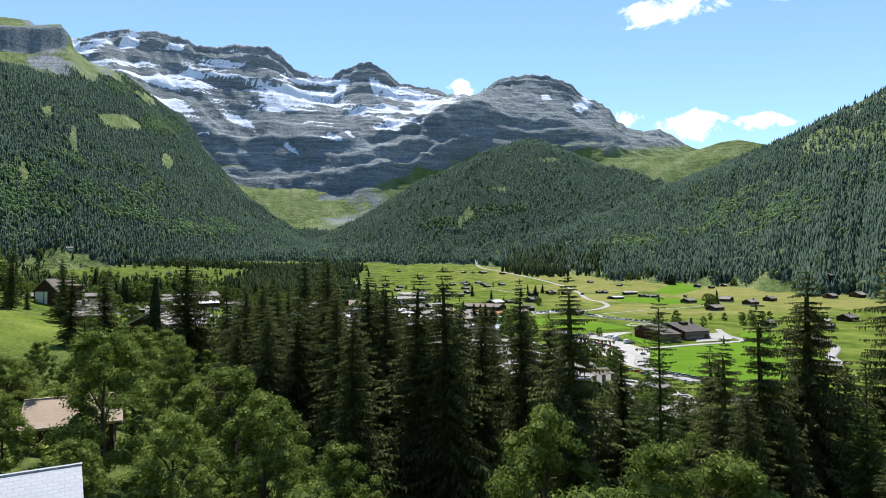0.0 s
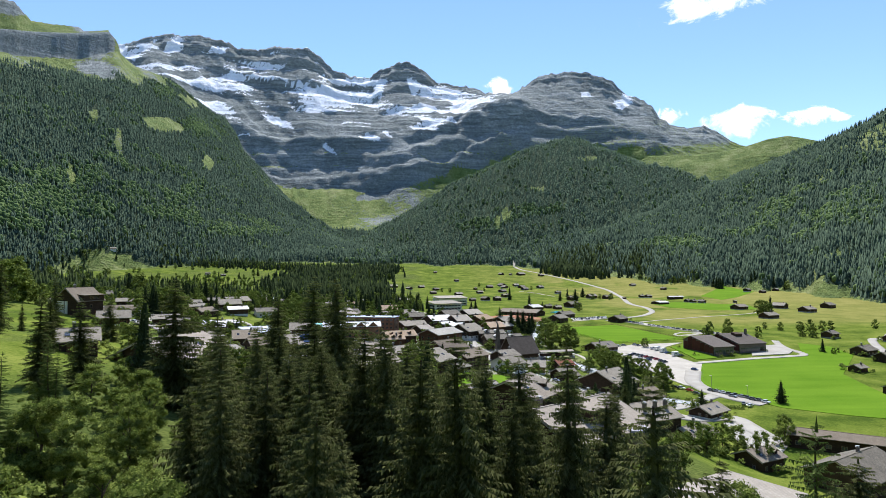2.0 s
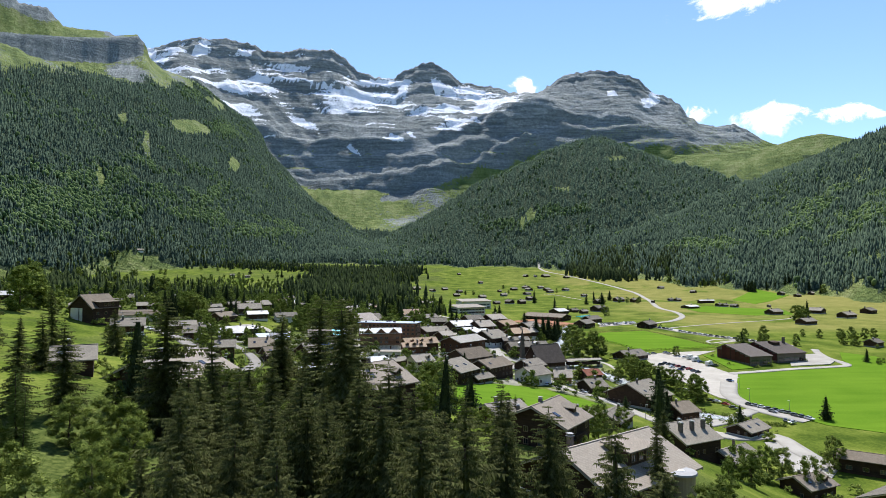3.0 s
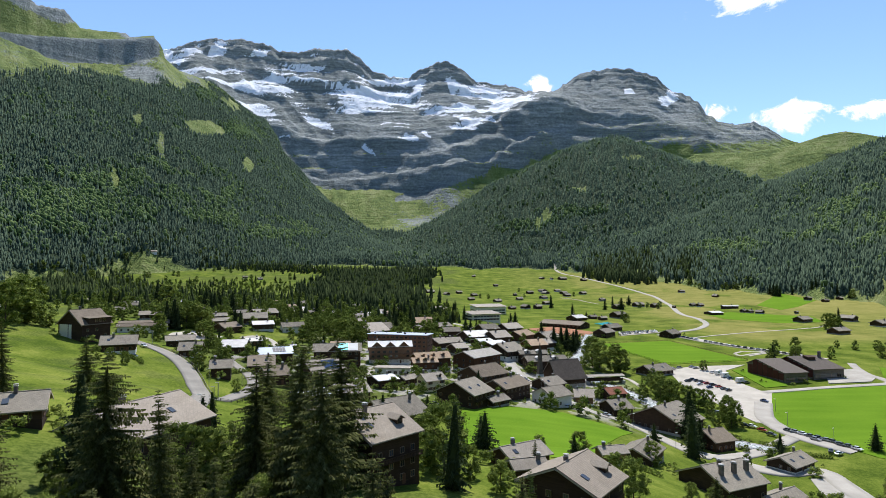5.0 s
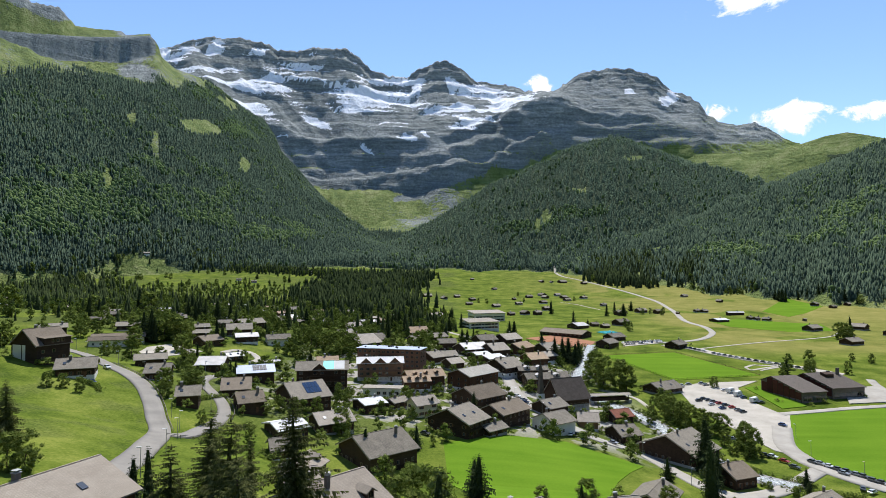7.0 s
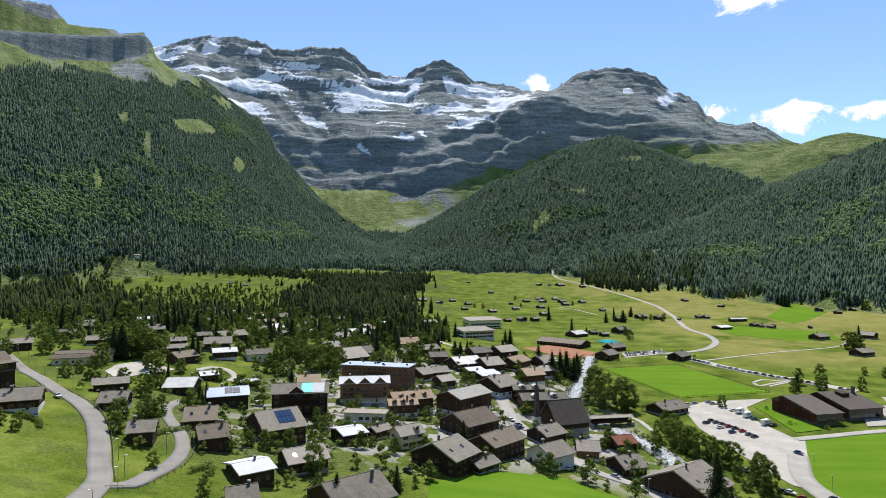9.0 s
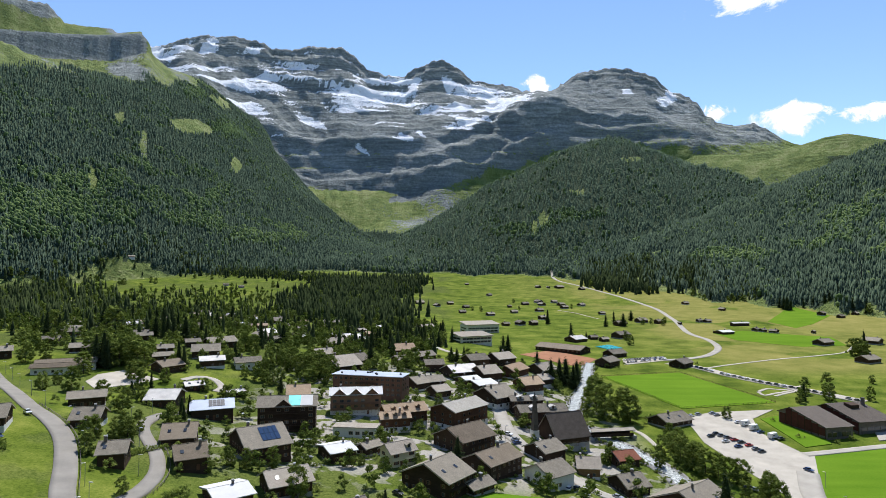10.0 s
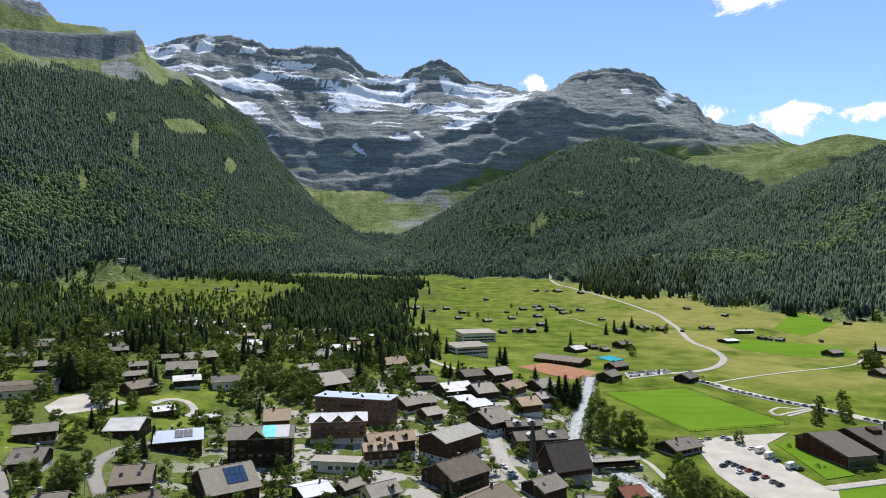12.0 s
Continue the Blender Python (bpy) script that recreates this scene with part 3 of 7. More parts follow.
fan_in = (np.degrees(AZ) > -46) & (np.degrees(AZ) < 49)
far_cone, mid_cone = cone_template(4, 2, .25, 3), cone_template(6, 5, .4, 4)
for f_id, count, power, far_name, label in ((2, 60000, -.3, "conifer_forest", "dense dark conifer forest climbing the mountainside"),
                                       (3, 30000, -.3, "conifer_forest", "dense dark conifer forest over the rounded hill"),
                                       (4, 42000, -.6, "conifer_forest", "dense dark conifer forest on the steep slope"),
                                       (1, 3500, 0, "conifer_forest", "sparse conifers along the head of the valley")):
    m_ = WOOD * (FORM == f_id) * fan_in * (RR > 800)
    rc_ok = np.ones_like(m_)
    light = np.full_like(m_, .06)
    for a0, e0, wa, we in ((-33, .090, 4.0, .030), (-27, .120, 3.5, .030), (-23.5, .110, 2.5, .022), (-24.5, .060, 4.5, .014), (-20, .213, 1.6, .014), (-17, .047, 3.0, .014), (-36, .065, 3.0, .03),
                           (8, .060, 4.0, .012), (12, .085, 3.0, .012), (36, .060, 4.0, .03), (33, .02, 4, .012), (25, .010, 5, .008), (-22.4, .27, 1.5, .012)):
        light = np.maximum(light, np.exp(-((np.degrees(AZ) - a0) / wa) ** 2 - (((GZ - EYE0[2]) / RR - e0) / we) ** 2))
    leafy = light * smooth((fbm(GX / 70, GY / 70 + GZ / 60, 4, 90 + f_id) - .42) / .12)
    k_ = sample_grid(m_ * (1 - .55 * leafy), count, rng, power)
    x, y, z = between(k_, rng).T
    z = z - 2
    h = rng.uniform(11, 21, count) * np.where(rng.random(count) < .3, .65, 1)
    tagged(scatter(far_name, far_cone, x, y, z, h, h * rng.uniform(.18, .27, count), NEEDLE_HAZED, f_id), label, "forest", kind="stuff")
    m_ = m_ * leafy
    if f_id in (2, 3, 4):
        n_ = count // (5 if f_id == 2 else 9)
        x, y, z = between(sample_grid(m_, n_, rng, power), rng).T
        h = rng.uniform(9, 18, n_)
        tagged(scatter("broadleaf_wood", puff_template(5), x, y, z - 3, h, h * rng.uniform(.42, .72, n_), LEAF_HAZED, 20 + f_id), "lighter green broadleaf trees among conifers", "forest", kind="stuff")

# ---- plan of the village: x, y, turn, length, width, wall height ----
HOUSES = []
HOUSES += [('chalet', h) for h in [
    (-142.3, 226.6, 27, 14.7, 10.3, 4.0),
    (-123.5, 196.0, 15, 10.5, 14.1, 3.2),
    (-98.4, 167.1, 18, 9.2, 12.4, 4.0),
    (-145.5, 174.4, 25, 14.6, 14.8, 3.3),
    (-255.4, 327.8, 35, 16.1, 11.5, 4.0),
    (-83.9, 27.4, 28, 9.2, 12.0, 2.4),
    (-54.2, 135.9, 24, 9.2, 12.4, 3.2),
    (-24.9, 225.9, 49, 10.2, 7.8, 3.2),
    (-24.4, 145.3, 40, 20.0, 22.1, 4.8),
    (3.7, 191.7, 54, 16.5, 22.3, 5.6),
    (17.6, 191.4, 43, 12.0, 9.0, 2.4),
    (33.5, 317.7, 40, 16.9, 21.1, 5.6),
    (49.5, 241.6, 37, 13.8, 14.6, 4.8),
]]
HOUSES += [('chalet', h) for h in [
    (80.8, 224.2, 19, 11.7, 15.8, 4.0),
    (99.1, 204.1, 40, 21.6, 27.6, 4.8),
    (127.4, 149.7, 35, 16.3, 12.3, 2.4),
    (95.1, 96.4, 33, 16.3, 12.3, 4.0),
    (133.4, 65.9, 31, 27.7, 20.8, 4.8),
    (129.7, 313.3, 30, 20.7, 15.5, 2.8),
    (-88.7, 486.4, 28, 16.7, 16.2, 4.0),
    (-143.8, 466.3, 41, 11.8, 11.1, 3.2),
    (-193.1, 691.0, 38, 13.1, 17.6, 3.2),
    (-132.6, 673.2, 35, 12.4, 16.8, 3.2),
    (-57.8, 407.3, 41, 13.7, 18.5, 4.0),
    (-27.9, 420.5, 33, 9.7, 13.1, 3.6),
    (-12.1, 444.1, 36, 18.0, 13.5, 3.6),
    (-2.8, 403.3, 12, 14.4, 13.4, 4.8),
]]
HOUSES += [('chalet', h) for h in [
    (-11.8, 347.3, 43, 11.5, 15.1, 4.0),
    (-1.3, 354.0, 22, 11.0, 13.6, 4.0),
    (27.5, 429.3, 29, 16.9, 16.3, 4.8),
    (35.1, 329.8, 23, 13.8, 15.6, 4.8),
    (137.1, 474.5, 46, 18.0, 14.9, 4.0),
    (155.2, 519.2, 33, 18.0, 14.6, 3.2),
    (194.6, 639.3, 33, 18.0, 14.4, 4.0),
    (196.5, 473.0, 43, 18.0, 14.0, 3.2),
    (384.0, 592.4, 26, 18.0, 13.5, 3.2),
    (361.8, 494.6, 24, 18.0, 13.5, 3.2),
    (-155.9, 411.2, 43, 20.7, 15.5, 3.6),
    (-149.8, 370.2, 20, 18.0, 17.0, 4.4),
    (-167.3, 347.3, 30, 12.8, 9.6, 3.2),
    (-270.2, 421.7, 30, 13.2, 9.9, 3.6),
]]
HOUSES += [('chalet', h) for h in [
    (-264.8, 457.8, 21, 13.2, 9.9, 3.6),
    (-216.5, 421.3, 33, 13.2, 9.9, 3.6),
    (-223.5, 359.0, 24, 15.2, 11.4, 3.2),
    (-376.4, 533.9, 36, 13.2, 9.9, 3.2),
    (-227.2, 521.5, 22, 13.2, 9.9, 3.6),
    (-230.4, 546.4, 30, 13.2, 10.4, 3.6),
    (63.8, 128.0, 56, 17.4, 13.0, 3.2),
]]
HOUSES += [('metal', h) for h in [
    (-391.2, 458.8, 12, 15.0, 11.0, 3.6),
    (-126.4, 262.7, 8, 14.7, 19.2, 3.6),
    (-105.6, 569.2, 41, 15.0, 11.1, 3.2),
    (-80.7, 538.8, 33, 16.6, 21.5, 3.2),
    (-120.8, 507.0, 37, 9.0, 11.7, 3.2),
    (-149.2, 513.7, 32, 9.0, 11.7, 3.2),
    (15.6, 388.1, 27, 20.7, 21.8, 4.0),
    (140.2, 613.3, 35, 18.0, 17.9, 2.8),
    (-136.8, 346.4, 26, 15.2, 12.8, 4.0),
    (-278.6, 529.8, 20, 13.2, 14.4, 3.6),
    (-298.3, 743.9, 28, 13.2, 12.8, 3.6),
    (-268.4, 700.0, 33, 13.2, 16.4, 3.6),
    (-267.8, 746.2, 28, 13.2, 15.1, 3.2),
    (-128.3, 299.3, 34, 10.3, 10.2, 2.4),
    (-106.4, 301.9, 28, 10.3, 7.2, 2.0),
]]
HOUSES += [('metal', h) for h in [
    (374.9, 749.3, 10, 24.0, 8.0, 3.2),
]]
HOUSES += [('solar', h) for h in [
    (-102.2, 257.6, 22, 19.5, 17.0, 4.8),
]]
HOUSES += [('brown', h) for h in [
    (-91.9, 200.3, 17, 12.6, 17.0, 3.6),
    (-79.8, 179.7, 30, 11.0, 14.9, 4.0),
    (14.5, 244.7, 43, 21.1, 20.5, 5.2),
    (-154.2, 325.3, 58, 14.8, 13.7, 3.2),
]]
HOUSES += [('long', h) for h in [
    (-203.4, 299.7, 22, 22.0, 9.0, 3.6),
    (-203.3, 310.3, 25, 30.0, 11.0, 3.6),
]]
HOUSES += [('shingle', h) for h in [
    (-63.6, 31.6, 69, 21.0, 20.0, 3.6),
    (-20.1, 42.7, 48, 14.6, 19.8, 9.9),
    (-37.5, 90.5, 25, 9.2, 12.4, 3.2),
    (-42.1, 111.4, 77, 11.7, 12.5, 3.2),
    (21.3, 32.1, 54, 14.7, 17.3, 5.6),
    (111.8, 82.5, 24, 13.3, 12.0, 4.0),
]]
HOUSES += [('white', h) for h in [
    (-59.0, 158.0, 38, 12.3, 16.0, 4.0),
    (-36.7, 216.7, 34, 11.8, 15.3, 4.0),
    (20.3, 362.2, 30, 12.5, 16.2, 4.0),
    (27.4, 352.5, 32, 15.0, 19.0, 4.0),
    (-206.9, 590.3, 30, 13.2, 17.0, 4.0),
    (323.4, 679.1, 20, 18.0, 16.7, 2.4),
]]
HOUSES += [('grey', h) for h in [
    (-46.2, 176.0, 32, 15.2, 15.1, 4.0),
    (15.4, 55.9, 17, 9.2, 6.9, 3.2),
    (-84.6, 417.1, 37, 16.2, 15.8, 4.0),
    (-64.5, 383.6, 42, 20.1, 25.3, 4.8),
    (1.9, 329.6, 37, 11.4, 12.7, 4.0),
    (-18.3, 658.2, 40, 20.0, 14.0, 4.8),
    (32.6, 381.4, 29, 15.2, 19.3, 4.8),
    (47.0, 438.4, 36, 18.0, 18.0, 4.8),
    (76.7, 426.5, 37, 16.5, 19.9, 4.8),
    (71.6, 389.9, 30, 10.3, 13.3, 4.0),
    (16.0, 75.8, 33, 13.8, 11.3, 3.2),
]]
HOUSES += [('metal', (-228.0, 207.0, 22, 14.0, 11.0, 4.0))]
HOUSES += [('lodge', (-166.8, 184.5, 68, 15.5, 17.0, 6.6))]
HOUSES += [('panels', h) for h in [
    (-65.5, 210.3, 35, 18.2, 24.5, 5.6),
]]
HOUSES += [('tan', h) for h in [
    (-74.1, 306.9, 14, 13.3, 17.9, 4.0),
    (-29.1, 469.1, 21, 18.0, 19.1, 4.0),
    (51.5, 393.8, 53, 20.7, 15.8, 4.8),
    (58.0, 362.5, 25, 14.9, 16.6, 4.8),
]]
HOUSES += [('oldbrown', h) for h in [
    (-14.5, 273.3, 24, 22.1, 13.0, 7.2),
    (-18.0, 263.1, 16, 15.1, 10.0, 6.4),
]]
HOUSES += [('cream', h) for h in [
    (-12.4, 216.3, 36, 12.7, 10.7, 5.2),
]]
HOUSES += [('brown', h) for h in [
    (24.6, 214.5, 47, 20.9, 16.2, 5.6),
    (108.5, 175.0, 22, 11.8, 15.9, 4.0),
]]
HOUSES += [('plaster', h) for h in [
    (46.2, 210.0, 37, 14.1, 15.8, 4.8),
    (-118.2, 356.1, 27, 16.7, 12.5, 4.0),
]]
HOUSES += [('glass', h) for h in [
    (12.9, 278.2, 48, 26.0, 18.0, 9.0),
]]
HOUSES += [('church', h) for h in [
    (64.2, 277.1, 22, 20.0, 19.0, 5.0),
]]
HOUSES += [('tanwood', h) for h in [
    (67.3, 237.6, -7, 10.5, 14.1, 4.0),
    (46.6, 101.4, 13, 9.2, 7.5, 3.6),
]]
HOUSES += [('red', h) for h in [
    (87.1, 254.4, 18, 11.4, 12.4, 3.2),
]]
HOUSES += [('chimneys', h) for h in [
    (79.0, 98.7, 26, 17.3, 20.1, 4.8),
]]
HOUSES += [('dormer', h) for h in [
    (24.0, -9.0, 37, 23.0, 20.0, 6.0),
]]
HOUSES += [('longbrown', h) for h in [
    (156.9, 95.3, -35, 46.0, 12.0, 4.8),
    (114.6, 548.9, -40, 48.0, 22.0, 3.2),
    (249, 187, 20, 18.0, 11.0, 3.4),
]]
HOUSES += [('gym', h) for h in [
    (204.0, 305.0, 14, 18.0, 33.0, 5.2),
    (230.0, 313.0, 14, 24.0, 30.0, 5.6),
]]
HOUSES += [('school', h) for h in [
    (43.8, 685.9, 18, 40.0, 24.0, 9.0),
    (30.5, 573.3, 25, 34.0, 22.0, 7.0),
]]
HOUSES += [('whitepanel', h) for h in [
    (-32.6, -99.2, 26, 7.4, 7.6, 5.0),
]]
HOUSES += [('tile', h) for h in [
    (-41.8, -71.0, 20, 9.2, 9.4, 2.8),
]]
HOUSES += [('hotel3', h) for h in [
    (-40.3, 290.4, 9, 27.2, 13.0, 10.0),
]]
HOUSES += [('hoteltarp', h) for h in [
    (-66.2, 254.8, 10, 27.0, 15.0, 11.0),
]]
HOUSES += [('lowwhite', h) for h in [
    (36.4, -41.3, 30, 17.0, 11.0, 4.2),
    (-34.1, 250.6, -6, 20.0, 8.0, 4.5),
]]
HOUSES += [('flats', h) for h in [
    (56.0, 297.0, 11, 26.6, 14.0, 9.0),
    (49.9, 311.6, 11, 19.2, 10.0, 8.0),
]]
HOUSES += [('brick', h) for h in [
    (-36.9, 325.5, -14, 42.0, 14.0, 12.0),
]]
HUTS = []
HUTS += [(-650, 935, 11), (-597, 874, 11), (-571, 898, 11), (-528, 885, 10), (-280, 440, 11), (-652, 829, 12)]
HUTS += [(405, 1004, 9), (428, 918, 8), (342, 793, 7), (350, 787, 8), (370, 700, 7), (374, 691, 7), (382, 682, 8), (532, 839, 9), (424, 676, 4), (306, 766, 4), (47, 1281, 7), (84, 1116, 8), (193, 1242, 9), (213, 1234, 6), (236, 1236, 14), (277, 1213, 10), (137, 1007, 10), (163, 1031, 11), (164, 1001, 10), (190, 1031, 9), (196, 1001, 10), (194, 960, 10), (148, 919, 10), (229, 996, 10), (107, 970, 6), (107, 900, 9), (69, 868, 10), (36, 962, 9), (29, 897, 9), (137, 818, 9)]
HUTS += [(116, 755, 9), (99, 754, 10), (80, 748, 8), (236, 886, 8), (225, 753, 11), (263, 787, 12), (282, 776, 9), (162, 629, 8), (170, 614, 8), (-40, 998, 12), (-11, 973, 9), (11, 1009, 9), (-453, 658, 9), (-370, 546, 9), (-433, 669, 9), (-360, 580, 9), (-335, 529, 8), (-442, 719, 10), (-394, 683, 10), (-388, 705, 9), (-290, 574, 9), (-365, 737, 9), (-314, 662, 9), (-315, 748, 9), (-226, 567, 10), (-195, 585, 9), (-223, 693, 9), (-182, 596, 9), (-164, 610, 9), (-162, 692, 9)]
HUTS += [(-127, 709, 9), (-104, 656, 8), (-86, 634, 8), (-71, 589, 9), (-72, 664, 9), (-684, 1303, 11), (-432, 1180, 9), (-392, 1152, 9), (-340, 1379, 9), (-317, 1338, 8), (-252, 1210, 8), (-213, 1277, 6), (540, 809, 8), (578, 837, 8), (391, 547, 7), (-53, 496, 8), (-31, 503, 8), (-435, 667, 10), (-314, 507, 9), (-271, 467, 9), (-343, 627, 10), (-279, 534, 9), (-227, 439, 9), (-316, 784, 10), (-280, 717, 10), (-258, 691, 10), (-190, 573, 9), (-230, 714, 10), (-204, 723, 10), (-157, 532, 9)]
HUTS += [(-150, 482, 9), (-128, 459, 9), (-125, 514, 9), (-143, 606, 9), (-137, 694, 10), (-91, 560, 9), (-93, 517, 9), (-172, 402, 9), (-222, 538, 9), (-177, 371, 9), (-257, 379, 9), (333, 361, 10), (305.7, 288.3, 12), (305.1, 265.8, 12), (264.6, 239.4, 8), (431, 388, 13), (369, 339, 11), (597, 616, 13), (643, 622, 16), (642, 677, 14), (441, 552, 13), (496, 596, 12), (438, 599, 13), (-680, 981, 11)]
ROAD_HILL = [(-253.8, 314.2), (-232, 293), (-187, 242), (-154, 207.5), (-136.5, 193), (-121, 177), (-107.5, 157), (-98, 140.5), (-91.6, 130), (-85, 114), (-75.5, 84), (-70.0, 61.0)]
ROAD_LOOP = [(-88.5, 124), (-84, 131), (-83, 140), (-82.2, 151.7), (-84.7, 166.5), (-90.9, 180.0), (-98, 190.0), (-107, 203), (-113, 217), (-116.5, 240), (-112.5, 259.3)]
ROAD_MAIN = [(102.8, 160.4), (95.5, 168.1), (90.0, 182.8), (83.7, 202.4), (76.3, 207.5), (63.6, 210.8), (54.9, 225.1), (47.1, 237.5), (42.4, 249.9), (37.0, 266.6), (35.4, 288.8), (34.8, 313.8), (34.9, 322.3)]
ROAD_FIELD = [(164.1, 167.8), (157.9, 178.2), (152.8, 192.3), (151.5, 205.0), (153.1, 219.6), (165.2, 245.0)]
ROAD_CROSS = [(102.8, 160.4), (114.1, 162.2), (127.5, 169.4), (146.3, 185.3), (155.1, 192.2)]
YARD_ROAD = [(106.8, 155.3), (119.8, 143.6), (136.0, 144.3), (134.6, 123.5), (135.8, 106.7)]
ROAD_VALLEY = [(284.3, 1517.3), (263.4, 1485.2), (256.3, 1362.4), (282.5, 1278.5), (307.6, 1190.2), (329.9, 1079.9), (339.3, 961.8), (319.0, 824.8), (285.4, 688.8), (282.7, 624.3), (269.7, 571.5), (242.3, 528.2), (214.7, 507.8), (191.1, 500.5)]
ROAD_CARS = [(190.6, 486.7), (207.4, 468.0), (218.7, 441.7), (233.4, 416.0), (248.6, 396.8), (260.9, 376.8), (270.3, 362.9)]
TRACK_FARM = [(209.4, 462.7), (253.9, 488.1), (297.5, 509.8), (341.8, 528.2), (376.2, 547.0), (409.2, 584.5)]
ROAD_EAST = [(277.3, 205.9), (284.4, 226.5), (313.5, 259.0), (331.8, 305.2), (359.7, 349.9), (371, 352), (400, 380), (432, 411)]
TRACK_HUTS = [(179.0, 932.9), (201.2, 895.7), (217.1, 826.9)]
TRACK_GYM = [(176.5, 266.5), (200, 272.5), (221, 278), (245, 283), (263.0, 288.0), (266, 299), (266, 312), (272, 332), (279, 348)]
LANE_BACK = [(-8.0, 590.3), (-18.0, 571.7), (-3.4, 519.7), (15.5, 478.3), (32.4, 461.5), (40.5, 389.3)]
PATH_RIVER = [(104.8, 303.2), (108.7, 294.2), (110.2, 275.6)]
LANE_LEFT = [(-117.7, 301.5), (-116.9, 309.7), (-126.0, 320.9), (-134.5, 319.8), (-138.7, 309.9)]
RIVER = [(125.2, 485.1), (113.2, 442.7), (100.1, 397.1), (87.0, 357.6), (78.7, 324.1), (79.9, 304.5), (86.6, 287.4), (93.7, 275.5), (98.1, 263.4), (103.9, 248.2), (106.3, 230.4), (111.0, 200.3), (116.8, 186.4), (123.4, 176.3), (132.3, 170.4)]
PITCH = [(148.2, 344.4), (212.2, 359.6), (185.1, 447.3), (121.7, 431.2)]
FIELD_RIGHT = [(179.5, 264.5), (220, 275.5), (263.5, 284.5), (272, 306), (290, 336), (304, 318), (296, 285), (250, 232), (236, 172), (214, 134), (190, 146), (168.9, 161), (157.0, 190.8), (150.2, 207.6)]
LAWN_MID = [(-2.3, 173.3), (23.9, 190.4), (48.3, 193.4), (60.2, 183.1), (76.1, 178.7), (57.6, 147.4), (44.3, 116.5), (30.2, 95.4), (11.0, 103.1), (-0.1, 128.5)]
CAR_PARK = [(141.8, 325.3), (161.7, 336.2), (202.3, 343.2), (180.1, 323.4), (171.6, 297.6), (176.4, 270.4), (180.1, 264.7), (150.5, 207.8), (144.6, 211.2), (142.8, 220.6), (139.5, 246.0), (135.6, 282.2)]
GRAVEL_LOT = [(-178.5, 286.0), (-181.6, 302.3), (-174.2, 316.2), (-149.6, 305.9), (-153.8, 295.5), (-165.8, 272.2)]
CLAY = [(71.9, 527.4), (103.4, 549.6), (135.6, 503.5), (121.5, 478.6), (107.2, 473.4)]
POOL = [(151.6, 574.9), (168.2, 587.3), (175.6, 566.3), (161.7, 553.4)]
POOL_LOT = [(157.5, 504.0), (196.9, 516.8), (195.5, 500.0), (151.9, 477.0)]
YARD = [(127.6, 137.1), (140.6, 136.9), (137.7, 106.7), (124.1, 91.8), (118.4, 106.4)]
GYM_LAWN = [(184.5, 323.5), (211.3, 336.1), (198.6, 281.5), (182.6, 276.5)]
WOOD_VALLEY = [(-270.7, 1068.0), (-236.7, 1163.8), (-104.0, 1243.7), (-44.4, 1154.2), (-71.1, 988.0), (-43.0, 780.2), (-42.9, 648.9), (-89.3, 638.4), (-139.2, 706.1), (-219.0, 828.7)]
WOOD_MIXED = [(-586.0, 1006.1), (-541.9, 1065.1), (-456.3, 1096.6), (-279.2, 1081.3), (-191.3, 809.9), (-242.6, 740.5), (-344.7, 834.9), (-351.2, 697.7), (-341.5, 593.5)]
WOOD_WEST = [(-808.4, 1013.6), (-778.9, 1164.9), (-740.7, 1191.6), (-587.2, 1032.2), (-412.9, 725.7), (-374.3, 568.4), (-416.7, 528.8)]
WOOD_FOOT = [(-764.0, 1227.1), (-710.5, 1317.6), (-622.8, 1394.9), (-477.6, 1425.5), (-272.9, 1333.6), (-162.2, 1337.2), (-255.5, 1252.2), (-374.4, 1300.7), (-543.6, 1360.2), (-664.0, 1347.6), (-721.1, 1272.6), (-709.7, 1214.1), (-739.2, 1206.8)]
WOOD_BACK = [(-266.8, 1225.1), (-170.2, 1305.8), (-45.7, 1362.2), (-35.9, 1269.2), (-98.1, 1180.7), (-187.3, 1128.3)]
WOOD_TONGUE = [(294.5, 1253.2), (367.9, 1458.7), (422.4, 1392.3), (475.2, 1340.7), (389.7, 1140.3), (336.0, 1181.7)]
WOOD_BIT = [(480.4, 1249.5), (517.8, 1206.8), (480.9, 1127.1), (451.5, 1173.1)]
COPSE = [(490.7, 1150.5), (546.3, 1074.8), (538.2, 1021.1), (485.4, 1009.1), (470.4, 1055.7)]
GARDENS = [(-651.5, 839.7), (-466.3, 830.5), (-362.4, 876.5), (-148.6, 750.4), (-56.3, 809.5), (-15.4, 715.0), (15.8, 513.7), (-21.8, 393.7), (-63.5, 349.6), (-101.6, 328.2), (-142.2, 336.8), (-162.2, 315.8), (-215.8, 353.4), (-259.2, 341.5)]
CARS_PARK = [(147.0, 294.8), (142.7, 290.9), (148.3, 291.9), (150.0, 288.7), (146.8, 283.2), (152.0, 285.3), (153.9, 281.9), (155.6, 277.6), (149.6, 275.8), (156.4, 272.4), (157.6, 269.2), (171.6, 297.8), (167.8, 315.0), (139.8, 323.1), (142.6, 324.2), (146.7, 327.0), (152.1, 330.4), (161.5, 333.1), (162.5, 329.2), (176.7, 287.6)]
CAMPERS = [(169.9, 310.5), (170.7, 302.9), (173.7, 289.4)]
